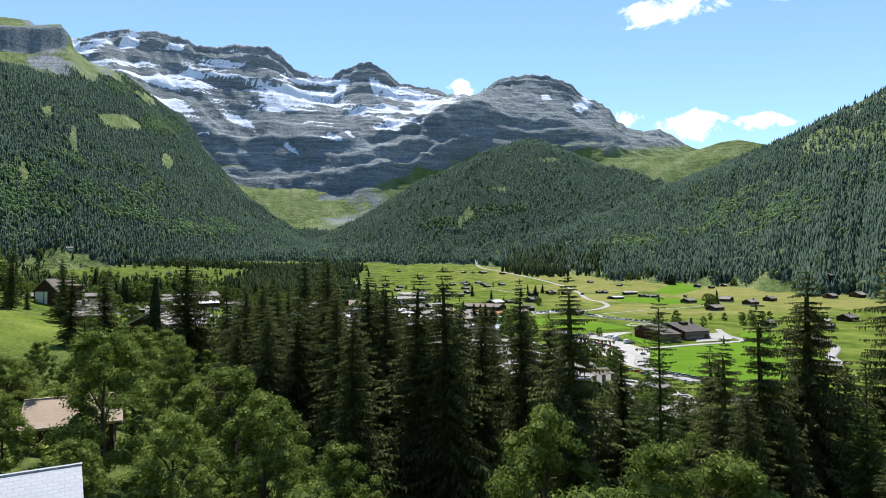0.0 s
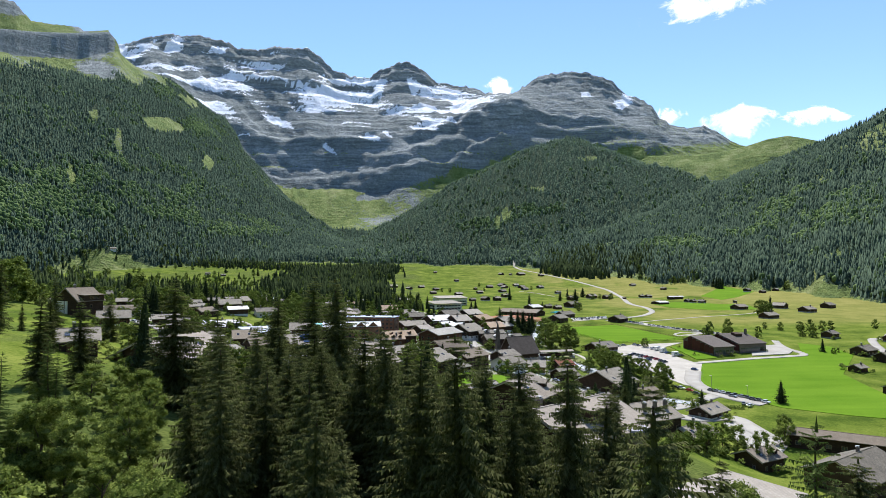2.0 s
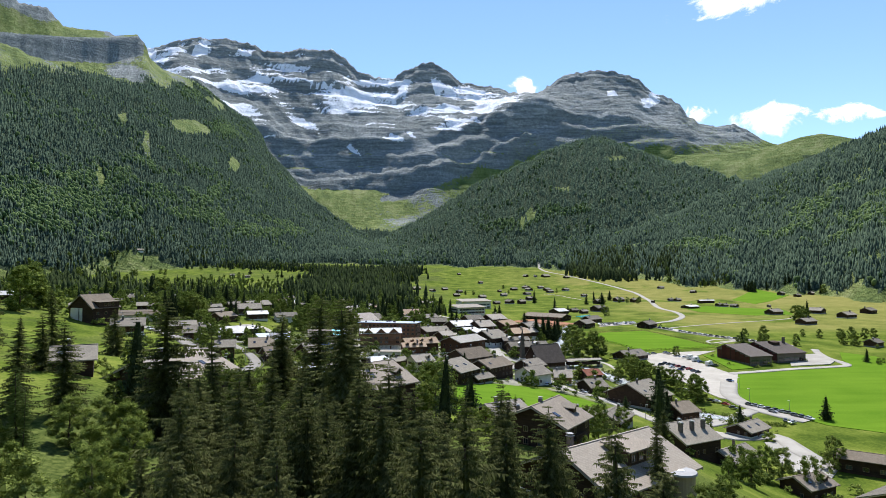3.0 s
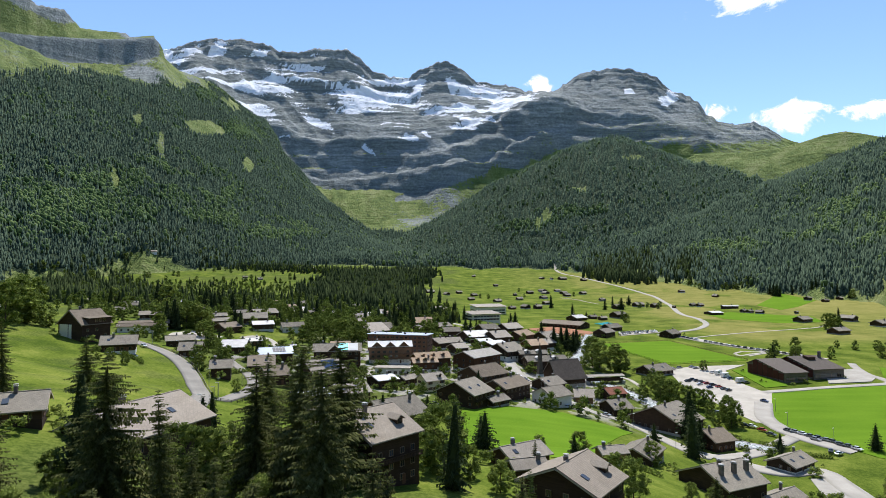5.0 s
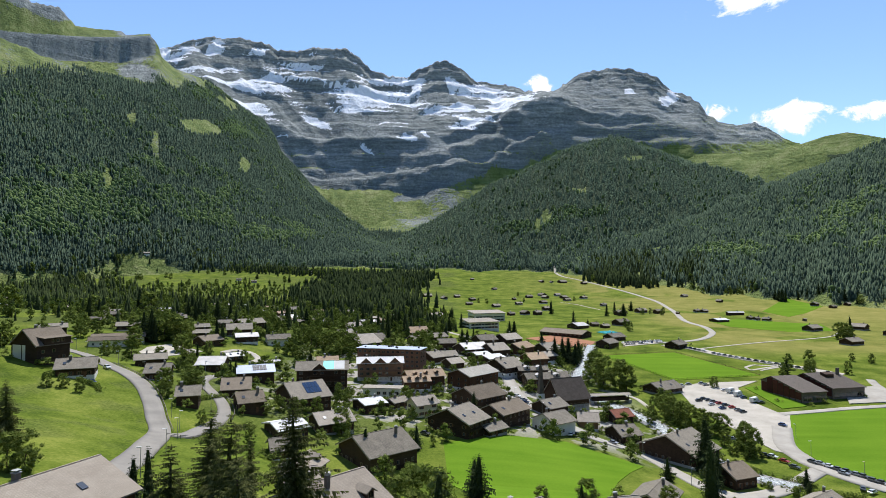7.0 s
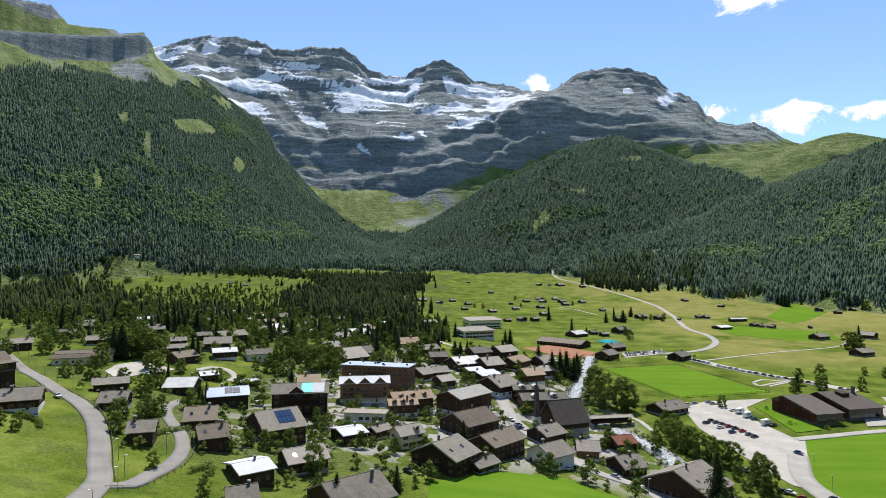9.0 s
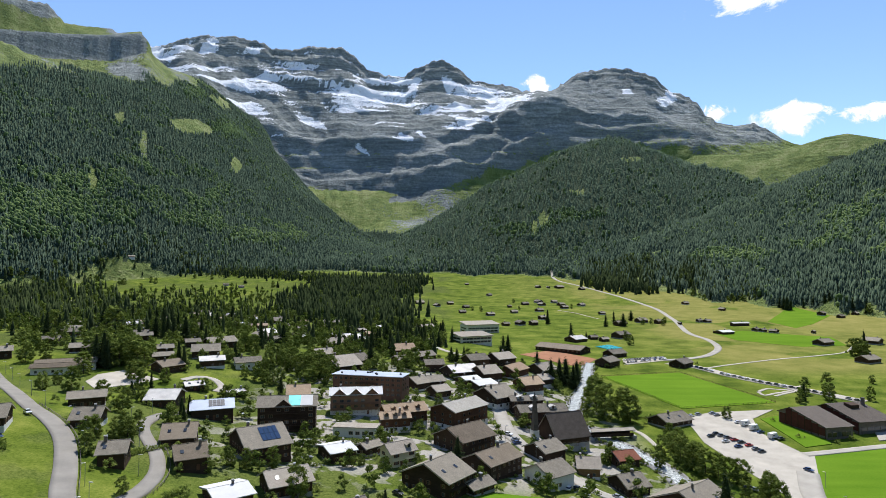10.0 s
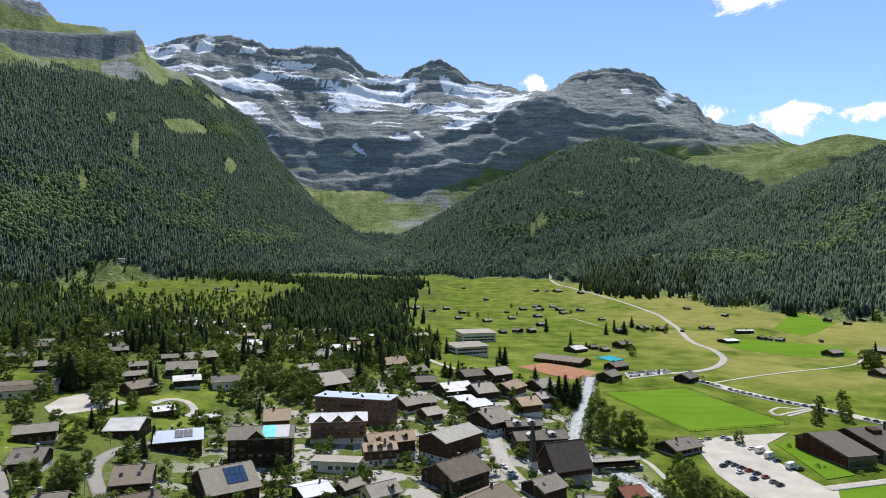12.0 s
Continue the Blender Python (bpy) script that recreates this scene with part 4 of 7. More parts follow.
CARS_FIELD = [(136.5, 204.7), (139.0, 203.4), (140.9, 197.7), (141.3, 190.5), (131.0, 227.0), (132.5, 225.1), (156.9, 183.7), (166.6, 246.5), (152.5, 197.2), (154.4, 195.0), (155.9, 191.7), (157.4, 188.3), (159.4, 185.9), (161.0, 182.4), (162.4, 180.3), (163.2, 176.1), (164.9, 173.7), (166.2, 170.2)]
CARS_STREET = [(153.5, 167.4), (154.7, 164.0), (52.8, 204.4), (56.2, 205.6), (57.8, 199.9), (72.5, 210.0), (35.9, 264.7), (38.5, 258.0), (38.9, 253.8), (-134.4, 165.5), (-222.4, 277.0), (-144.9, 194.2), (-92.5, 269.4), (-60.3, 239.5), (-47.0, 210.5), (-9.6, 182.1), (147.8, 516.2)]
SPRUCES = []
SPRUCES += [(284, 299, 10), (173.5, 169.9, 12), (134.2, 169.8, 8), (101.0, 170.8, 15), (-406, 1216, 13), (-324, 1161, 15), (-259, 1169, 16), (-391, 1120, 14), (-348, 1109, 14), (-269, 1119, 16), (-263, 1128, 15), (462, 1037, 16), (569, 917, 18), (569, 891, 18), (571, 884, 16), (581, 881, 18), (586, 855, 17), (591, 834, 18), (449, 1130, 15), (385, 1127, 15), (407, 1145, 17), (370, 1145, 14), (-267, 460, 26), (-253, 454, 26), (-278, 487, 24), (-188, 319, 22), (-194, 323, 20), (-184, 317, 18), (-571, 815, 20), (-530, 821, 18), (-270, 540, 22), (-253, 519, 22), (-243, 511, 22)]
SPRUCES += [(-228, 494, 20), (-233, 517, 18), (-89, 326, 8), (-123, 499, 14), (-14, 543, 16), (-8, 509, 14), (-1, 527, 14), (-21, 580, 16), (11, 565, 16), (-31, 599, 18), (2, 627, 18), (-8, 674, 18), (-110, 242, 10), (-105, 234, 9), (523, 931, 18), (520, 913, 20), (532, 923, 18), (563, 939, 11), (404, 561, 20), (-147, 331, 16), (-142, 262, 9), (-146, 289, 9), (-218, 444, 18), (-210, 440, 18), (-213, 453, 18), (-204, 443, 17), (-239, 543, 16), (-55, 473, 22), (-48, 475, 22), (-52, 487, 20)]
SPRUCES += [(-64, 458, 8), (-52, 564, 18), (-40, 548, 18), (-32, 550, 16), (78, 392, 20), (85, 402, 20), (91, 408, 20), (93, 394, 18), (100, 415, 15), (73, 426, 18), (137, 621, 20), (59, 547, 16), (62, 533, 18), (50, 472, 10), (10, 443, 12), (14, 438, 12), (233, 365, 12), (136, 767, 20), (204, 742, 16), (222, 769, 18), (227, 743, 18), (256, 810, 16), (523, 919, 20), (517, 901, 22), (523, 900, 20), (553, 919, 16), (397, 555, 14), (153, 621, 10), (-86, 316, 8), (-111, 253, 10)]
SPRUCES += [(-101, 273, 9), (20, 471, 9), (-45, 669, 14), (-18, 624, 14), (-39, 780, 14), (-12, 165, 9), (11, 223, 11), (98, 409, 18), (93, 156, 21), (8, 107, 13), (81, 166, 9), (-12, 161, 8), (-28, 141, 13), (130, 161, 6), (-58, 55, 11), (-58, 49, 10), (-60, 6, 19), (-2, 40, 19.5), (7, 111, 11.5), (35, 99, 8), (104, 187, 23)]
BROADLEAVES = []
BROADLEAVES += [(410, 411, 9), (-595, 1210, 12), (-579, 1196, 13), (-497, 1276, 13), (-539, 1289, 12), (-335, 1167, 14), (-630, 1173, 14), (-634, 1164, 15), (-502, 1106, 12), (-401, 1126, 14), (-564, 1107, 13), (-444, 1091, 14), (478, 1035, 12), (495, 1029, 12), (512, 1021, 12), (526, 1016, 13), (591, 826, 14), (455, 1099, 13), (45, 928, 8), (58, 917, 9), (120, 1030, 8)]
BROADLEAVES += [(120, 944, 7), (206, 960, 8), (258, 765, 9), (292, 782, 9), (-251, 443, 24), (-181, 323, 17), (-171, 324, 18), (-178, 328, 19), (-302, 452, 18), (-336, 491, 14), (-270, 411, 12), (-315, 611, 16), (-225, 529, 16), (-230, 564, 16), (-198, 511, 12), (-189, 445, 14), (-135, 403, 14), (-127, 397, 14), (-144, 424, 14), (-161, 481, 12), (-105, 374, 15), (-106, 360, 13), (-97, 365, 15), (-96, 379, 14), (-86, 361, 16), (-80, 358, 16), (-77, 366, 17), (-69, 354, 16), (-69, 367, 15), (-83, 375, 16)]
BROADLEAVES += [(-77, 380, 15), (-95, 332, 9), (-83, 323, 8), (-101, 334, 8), (-108, 346, 9), (-92, 474, 14), (-72, 425, 12), (-75, 489, 12), (-104, 460, 12), (-117, 446, 12), (-95, 442, 12), (-31, 503, 10), (-21, 430, 9), (-25, 392, 9), (-18, 452, 8), (14, 315, 8), (2, 309, 8), (6, 281, 8), (-1, 357, 7), (-183, 271, 8), (-110, 296, 7), (-122, 298, 8), (-107, 183, 8), (-114, 183, 8), (-114, 178, 9), (-107, 187, 11), (-104, 186, 10), (380, 534, 16), (375, 521, 14), (108, 264, 11)]
BROADLEAVES += [(116, 270, 11), (118, 263, 11), (118, 282, 11), (-201, 346, 16), (-181, 330, 20), (-167, 256, 13), (-128, 227, 12), (-144, 301, 9), (-77, 442, 9), (95, 337, 22), (96, 322, 22), (105, 318, 20), (108, 314, 18), (99, 358, 18), (166, 324, 8), (228, 360, 10), (250, 366, 11), (270, 770, 9), (281, 755, 9), (371, 528, 18), (383, 529, 14), (195, 622, 10), (190, 588, 11), (-94, 367, 9), (-105, 348, 11), (-72, 367, 12), (-86, 387, 12), (-65, 343, 11), (-89, 372, 12), (8, 281, 7)]
BROADLEAVES += [(0, 276, 8), (-8, 674, 12), (-41, 170, 12), (131, 211, 14), (132, 205, 13), (114, 256, 13), (116, 248, 13), (119, 241, 13), (123, 238, 12), (126, 234, 12), (130, 232, 12), (119, 272, 12), (120, 253, 12), (-105, 189, 9), (-115, 185, 8), (-108, 201, 9), (-56, 196, 9), (-48, 231, 8), (-56, 244, 7), (-64, 190, 8), (-69, 189, 7), (-26, 211, 5), (-145, 176, 8), (-135, 257, 8), (102, 250, 8), (84, 235, 7), (-65, 136, 7), (38, 107, 9), (-73, 178, 8), (-66, 212, 9)]
BROADLEAVES += [(-18, 108, 10), (-10, 104, 9), (-85, 147, 6), (-108, 168, 8), (124, 208, 7), (-142, 151, 6), (-138, 154, 6), (-131, 152, 6), (-83, 51, 8), (-81, 53, 9), (24, 97, 7), (119, 167, 4), (126, 162, 4), (-48, 15, 12), (-44, 16, 12), (-42, 21, 12), (-38, 22, 11.5), (-49, 10, 9.5), (-8, 62, 14.5), (-4, 53, 18), (38, 62, 7.5), (41, 63, 7), (133, 216, 13), (-203, 194, 24), (-193, 171, 21.5), (-335, 400, 25.5), (-699, 1087, 26), (-14, 48, 8.5), (2, 51, 8.5), (-58, 7, 5.5)]
BROADLEAVES += [(321, 365, 12), (316, 370, 10), (335, 403, 9), (342, 399, 11), (319, 405, 8), (310, 414, 7), (353, 399, 10), (364, 404, 9), (287, 292, 5), (293, 296, 4), (244, 383, 12), (265, 393, 13), (276, 366, 10)]
BROADLEAVES += [(85.2, 64.7, 11), (111.6, 96.1, 12), (113.0, 84.3, 7), (75.6, 58.1, 6), (110.2, 148.0, 6), (125.2, 218.7, 8), (128.5, 201.8, 9), (65.4, 121.1, 9), (36.0, 41.9, 10), (101.0, 218.7, 8)]
BROADLEAVES += [(103.4, 90.5, 12.0), (84.2, 70.9, 10.9), (40.8, -15.5, 8.0), (112.3, 81.4, 13.5), (35.1, -19.7, 7.6), (135.1, 105.3, 12.9)]
BROADLEAVES += [(-62, 3, 6.5), (-25, 33, 4.5)]


# ---- ground cover: roads, river, fields ----
def mat_asphalt(name, base, rough=0.9, scale=0.8):
    k = Mat(name, rough, 0, 0.08)
    p = k.pos()
    fine, patch = k.noise(scale * 9, 5, 0.7, p), k.noise(0.12, 4, 0.6, p)
    col = k.ramp(k.math("ADD", k.math("MULTIPLY", patch, 0.7), k.math("MULTIPLY", fine, 0.3)),
                 (0.3, tuple(c * 0.78 for c in base)), (0.7, tuple(c * 1.2 for c in base)))
    k.bump(fine, 0.2, 0.02)
    return k.done(col)


def mat_water(name, foam):
    k = Mat(name, 0.15 if foam < .5 else 0.5, 0, 0.5)
    n = k.noise(0.9, 6, 0.75, k.pos((1.6, 0.5, 1)), 1.2)
    col = k.ramp(n, (0.40, (0.10, 0.12, 0.10)), (0.52, (0.30, 0.32, 0.30)), (0.64, (0.78, 0.79, 0.77)))
    k.bump(n, 0.8, 0.25)
    return k.done(col if foam > .5 else (0.05, 0.42, 0.46))


ASPHALT = mat_asphalt("asphalt", (0.25, 0.23, 0.195))
PAVED = mat_asphalt("pale_paving", (0.37, 0.34, 0.285))
GRAVEL = mat_asphalt("gravel", (0.43, 0.39, 0.32), 0.95, 1.4)
CLAYM = mat_asphalt("clay_court", (0.32, 0.155, 0.085))
FOAM, POOLM = mat_water("white_water", 1.0), mat_water("pool_water", 0.0)
PAINT = mat_plain("road_paint", (0.75, 0.75, 0.72), 0.7, 0.1)
STONE = mat_plain("river_stones", (0.27, 0.26, 0.24), 0.9, 0.4, 2)


def mat_lawn(name, lo, hi):
    k = Mat(name, 1.0, 0, 0.02)
    p = k.pos()
    fine, wide = k.noise(1.3, 5, 0.7, p), k.noise(0.03, 3, 0.5, p)
    stripe = k.noise(1.0, 2, 0.4, k.pos((0.02, 0.14, 0.0)))
    col = k.ramp(k.math("ADD", k.math("MULTIPLY", k.math("ADD", wide, stripe), 0.33), k.math("MULTIPLY", fine, 0.34)), (0.3, lo), (0.7, hi))
    k.bump(fine, 0.4, 0.08)
    return k.done(col)


LAWN = mat_lawn("mown_lawn", (0.072, 0.148, 0.008), (0.150, 0.245, 0.018))


def catmull(points, step=3.0):
    """An even, rounded line through plan points."""
    p = [np.array(q, float) for q in points]
    p = [2 * p[0] - p[1]] + p + [2 * p[-1] - p[-2]]
    out = []
    for a_, b_, c_, d_ in zip(p, p[1:], p[2:], p[3:]):
        n = max(1, int(np.hypot(*(c_ - b_)) / step))
        for i in range(n):
            t = i / n
            out.append(.5 * (2 * b_ + (c_ - a_) * t + (2 * a_ - 5 * b_ + 4 * c_ - d_) * t * t + (3 * b_ - a_ - 3 * c_ + d_) * t ** 3))
    out.append(p[-2])
    return np.array(out)


def ribbon(name, points, width, material, lift, label, category, across=4, depth=0.4, kind="structure"):
    """A strip laid over the ground, with a kerb face down each edge."""
    c = catmull(points)
    t = np.gradient(c, axis=0)
    t /= np.hypot(t[:, 0], t[:, 1])[:, None]
    n = np.stack([-t[:, 1], t[:, 0]], -1)
    s = np.linspace(-.5, .5, across + 1)
    xy = c[:, None] + n[:, None] * (s * width)[None, :, None]
    z = lie(xy[..., 0], xy[..., 1]) + lift
    mid = z.mean(1, keepdims=True)
    z = np.maximum(z, mid * .6 + z * .4)
    v = np.concatenate([xy, z[..., None]], -1)
    lo = v[:, [0, -1]].copy()
    lo[..., 2] -= depth + lift
    v = np.concatenate([lo[:, :1], v, lo[:, 1:]], 1)
    r, k = v.shape[:2]
    i = np.arange(r * k).reshape(r, k)
    q = np.stack([i[:-1, 1:], i[:-1, :-1], i[1:, :-1], i[1:, 1:]], -1).reshape(-1, 4)[:, ::-1]
    return tagged(raw_mesh(name, v.reshape(-1, 3), q, material), label, category, kind=kind)


def sheet(name, corners, material, lift, label, category, step=5.0, kind="structure"):
    """A field or yard: a gridded sheet cut to a plan outline, a little above the ground."""
    bm = bmesh.new()
    f = bm.faces.new([bm.verts.new((x, y, 0)) for x, y in corners])
    lo, hi = np.min(corners, 0), np.max(corners, 0)
    for axis in (0, 1):
        for c in np.arange(lo[axis] + step, hi[axis], step):
            co, no = [0, 0, 0], [0, 0, 0]
            co[axis], no[axis] = c, 1
            bmesh.ops.bisect_plane(bm, geom=bm.verts[:] + bm.edges[:] + bm.faces[:], plane_co=co, plane_no=no)
    edge = {v for e in bm.edges if len(e.link_faces) == 1 for v in e.verts}
    rim = [e for e in bm.edges if len(e.link_faces) == 1]
    zs = lie([v.co.x for v in bm.verts], [v.co.y for v in bm.verts])
    for v, z in zip(bm.verts, zs):
        v.co.z = z + lift
    made = bmesh.ops.extrude_edge_only(bm, edges=rim)["geom"]
    for v in made:
        if isinstance(v, bmesh.types.BMVert):
            v.co.z -= lift + .4
    bmesh.ops.recalc_face_normals(bm, faces=bm.faces[:])
    if sum(q.normal.z for q in bm.faces) < 0:
        bmesh.ops.reverse_faces(bm, faces=bm.faces[:])
    return tagged(part(name, bm, material), label, category, kind=kind)


ribbon("road", ROAD_HILL, 6.4, ASPHALT, .30, "grey asphalt road curving round the meadow", "road")
ribbon("road", ROAD_LOOP, 4.8, ASPHALT, .26, "narrow asphalt loop road among chalets", "road")
ribbon("road", ROAD_MAIN, 7.5, PAVED, .30, "pale main street through the village", "road")
ribbon("road", ROAD_FIELD, 9.0, PAVED, .32, "pale road along the big green field", "road")
ribbon("road", ROAD_CROSS, 7.0, PAVED, .28, "pale road over the river to the car park", "road")
ribbon("road", YARD_ROAD, 8.0, PAVED, .34, "pale yard road beside low buildings", "road")
ribbon("road", ROAD_VALLEY, 6.5, PAVED, .25, "winding pale road crossing the valley meadows", "road")
ribbon("road", ROAD_CARS, 11.0, GRAVEL, .25, "road and gravel verge lined with parked cars", "road")
ribbon("road", ROAD_EAST, 6.0, PAVED, .25, "pale side road between farmhouses", "road")
ribbon("track", TRACK_FARM, 2.6, GRAVEL, .22, "narrow gravel farm track", "track")
ribbon("track", TRACK_HUTS, 2.2, GRAVEL, .22, "narrow gravel track between huts", "track")
ribbon("track", TRACK_GYM, 5.0, PAVED, .34, "pale concrete path beside the sports hall", "track")
ribbon("track", LANE_BACK, 4.5, GRAVEL, .22, "pale lane behind the chalets", "track")
ribbon("track", PATH_RIVER, 2.5, GRAVEL, .24, "gravel footpath by the river", "track")
ribbon("track", LANE_LEFT, 4.0, GRAVEL, .22, "pale lane between gardens", "track")
ribbon("river_bank", RIVER, 11.0, STONE, .16, "stony river bank", "river bank")
ribbon("water", RIVER, 6.2, FOAM, .34, "rushing white mountain river", "river", across=6)
sheet("pitch", PITCH, LAWN, .22, "bright green mown football pitch", "field")
sheet("field", FIELD_RIGHT, LAWN, .20, "wide bright green mown field", "field")
sheet("meadow", LAWN_MID, LAWN, .18, "bright green meadow below the chalets", "meadow")
PLOT_LIFT = [(428, 784), (546, 946), (541, 833), (470, 754), (428, 719)]
PLOT_FARM = [(312, 684), (355, 701), (402, 659), (425, 646), (405, 588), (356, 580), (313, 625)]
sheet("meadow", PLOT_LIFT, LAWN, .15, "freshly green plot beside the ski lift", "meadow", 8.0)
sheet("meadow", PLOT_FARM, LAWN, .15, "freshly green plot below the farm", "meadow", 8.0)
sheet("lawn", GYM_LAWN, LAWN, .36, "green lawn beside the sports hall", "lawn")
sheet("car_park", CAR_PARK, GRAVEL, .26, "large pale gravel car park", "car park")
sheet("gravel_lot", GRAVEL_LOT, GRAVEL, .24, "empty pale gravel lot", "car park")
sheet("gravel_lot", POOL_LOT, GRAVEL, .24, "pale gravel lot full of cars", "car park")
PUMP_TRACKS = [[(216.0, 388.1), (226.5, 396.4), (233.1, 393.9), (243.0, 396.5), (254.4, 405.2)], [(215.5, 387.2), (214.9, 378.1), (224.7, 383.3), (234.6, 388.3), (248.1, 397.1)], [(220.7, 376.1), (230.2, 382.5), (240.2, 388.6), (250.2, 397.0)]]
for line_ in PUMP_TRACKS:
    ribbon("track", line_, 2.2, GRAVEL, .22, "pale winding gravel pump track", "track")
HALL_TERRACE = [(233.2, 301.0), (256.1, 325.1), (270.2, 329.5), (264.4, 302.0), (254.5, 291.5), (225.6, 286.6)]
sheet("terrace", HALL_TERRACE, PAVED, .5, "pale concrete terrace beside the sports hall", "terrace")
sheet("yard", YARD, PAVED, .26, "pale paved yard", "yard")
sheet("clay_court", CLAY, CLAYM, .3, "orange clay tennis courts", "tennis court")
sheet("pool", POOL, POOLM, .5, "turquoise outdoor swimming pool", "pool")


# ---- houses ----
def mat_wood(name, dark, light):
    k = Mat(name, 0.85, 0, 0.2)
    p = k.pos((1, 1, 1), True)
    plank = k.noise(1.0, 3, 0.6, k.pos((0.35, 0.35, 5.5), True))
    wear = k.noise(0.5, 4, 0.6, p)
    tone = k.rand()
    f = k.math("ADD", k.math("ADD", k.math("MULTIPLY", plank, 0.45), k.math("MULTIPLY", wear, 0.35)), k.math("MULTIPLY", tone, 0.2))
    k.bump(plank, 0.5, 0.04)
    return k.done(k.ramp(f, (0.25, dark), (0.7, light)))


def mat_roof(name, dark, light, rough=0.75, course=3.2):
    """Courses of slates or tiles with lichen and worn patches."""
    k = Mat(name, rough, 0, 0.12)
    b = k.node("ShaderNodeTexBrick", Scale=1.0)
    b.inputs["Mortar Size"].default_value = 0.035
    b.inputs["Brick Width"].default_value = 0.6
    b.inputs["Row Height"].default_value = 1.0 / course
    b.inputs["Color1"].default_value = (0.35, 0.35, 0.35, 1)
    b.inputs["Color2"].default_value = (0.75, 0.75, 0.75, 1)
    b.inputs["Mortar"].default_value = (0.1, 0.1, 0.1, 1)
    k.link(k.pos((1, 1, 0), True), b.inputs["Vector"])
    patch = k.noise(0.35, 4, 0.65, k.pos(local=True))
    tone = k.rand()
    f = k.math("ADD", k.math("ADD", k.math("MULTIPLY", b.outputs[0], 0.3), k.math("MULTIPLY", patch, 0.4)), k.math("MULTIPLY", tone, 0.3))
    k.bump(b.outputs[0], 0.6, 0.05)
    return k.done(k.ramp(f, (0.22, dark), (0.72, light)))


WOOD_DARK = mat_wood("dark_larch_boards", (0.020, 0.013, 0.009), (0.085, 0.052, 0.034))
WOOD_RED = mat_wood("red_brown_boards", (0.055, 0.026, 0.015), (0.16, 0.082, 0.045))
HOTEL_WOOD = mat_wood("hotel_boards", (0.13, 0.072, 0.046), (0.30, 0.18, 0.115))
RED_PANEL = mat_wood("dark_red_panels", (0.050, 0.012, 0.010), (0.12, 0.035, 0.028))
WOOD_TAN = mat_wood("honey_boards", (0.16, 0.095, 0.045), (0.33, 0.21, 0.11))
PLASTER = mat_plain("white_plaster", (0.70, 0.68, 0.63), 0.85, 0.12, 0.8)
TAN_RENDER = mat_plain("tan_render", (0.42, 0.33, 0.20), 0.9, 0.15, 0.8)
CREAM = mat_plain("cream_plaster", (0.66, 0.60, 0.38), 0.85, 0.12, 0.8)
BRICKW = mat_wood("brick_brown_cladding", (0.10, 0.052, 0.034), (0.22, 0.118, 0.076))
ROOF = dict(chalet=mat_roof("weathered_slate", (0.092, 0.080, 0.060), (0.315, 0.275, 0.210)),
            shingle=mat_roof("pale_shingles", (0.19, 0.155, 0.115), (0.39, 0.335, 0.26), 0.8, 3.6),
            brown=mat_roof("brown_tiles", (0.095, 0.074, 0.050), (0.245, 0.198, 0.140)),
            tan=mat_roof("tan_tiles", (0.24, 0.17, 0.105), (0.45, 0.33, 0.215)),
            red=mat_roof("red_tiles", (0.17, 0.060, 0.035), (0.30, 0.12, 0.07)),
            grey=mat_roof("grey_fibre_slates", (0.17, 0.145, 0.11), (0.40, 0.35, 0.28)),
            metal=mat_plain("sheet_metal_roof", (0.44, 0.42, 0.385), 0.6, 0.28, 0.6, 0.1),
            white=mat_plain("white_membrane", (0.56, 0.55, 0.52), 0.7, 0.12, 0.5),
            blue=mat_plain("pale_blue_membrane", (0.40, 0.45, 0.52), 0.5, 0.15, 0.5),
            palepanel=mat_roof("pale_metal_tiles", (0.30, 0.295, 0.28), (0.46, 0.455, 0.44), 0.6, 2.6),
            church=mat_roof("dark_church_slates", (0.06, 0.048, 0.038), (0.15, 0.125, 0.10)),
            glass=mat_roof("worn_metal_sheets", (0.19, 0.175, 0.14), (0.39, 0.36, 0.30), 0.6, 0.5))
TRIM = mat_plain("painted_trim", (0.42, 0.36, 0.29), 0.7, 0.2)
WHITE_TRIM = mat_plain("white_trim", (0.76, 0.75, 0.72), 0.6, 0.08)
BRICK = mat_plain("chimney_render", (0.16, 0.135, 0.12), 0.9, 0.3, 3)
CONCRETE = mat_plain("concrete", (0.36, 0.35, 0.33), 0.9, 0.2, 1)
SOLAR = mat_plain("solar_cells", (0.030, 0.055, 0.11), 0.75, 0.2, 2, 0.1, 0.05, 0.0)
TARP = mat_plain("turquoise_tarpaulin", (0.10, 0.62, 0.55), 0.5, 0.15, 1)
DARKM = mat_plain("dark_metal", (0.045, 0.045, 0.048), 0.5, 0.2, 3, 0.5)


def mat_pane():
    k = Mat("window_glass", 0.08, 0, 0.6)
    return k.done(k.ramp(k.rand(), (0.0, (0.012, 0.014, 0.017)), (1.0, (0.075, 0.085, 0.095))))


PANE = mat_pane()


def box(bm, x0, x1, y0, y1, z0, z1):
    v = [bm.verts.new(p) for p in ((x0, y0, z0), (x1, y0, z0), (x1, y1, z0), (x0, y1, z0), (x0, y0, z1), (x1, y0, z1), (x1, y1, z1), (x0, y1, z1))]
    for q in ((0, 3, 2, 1), (4, 5, 6, 7), (0, 1, 5, 4), (1, 2, 6, 5), (2, 3, 7, 6), (3, 0, 4, 7)):
        bm.faces.new([v[i] for i in q])
    return v


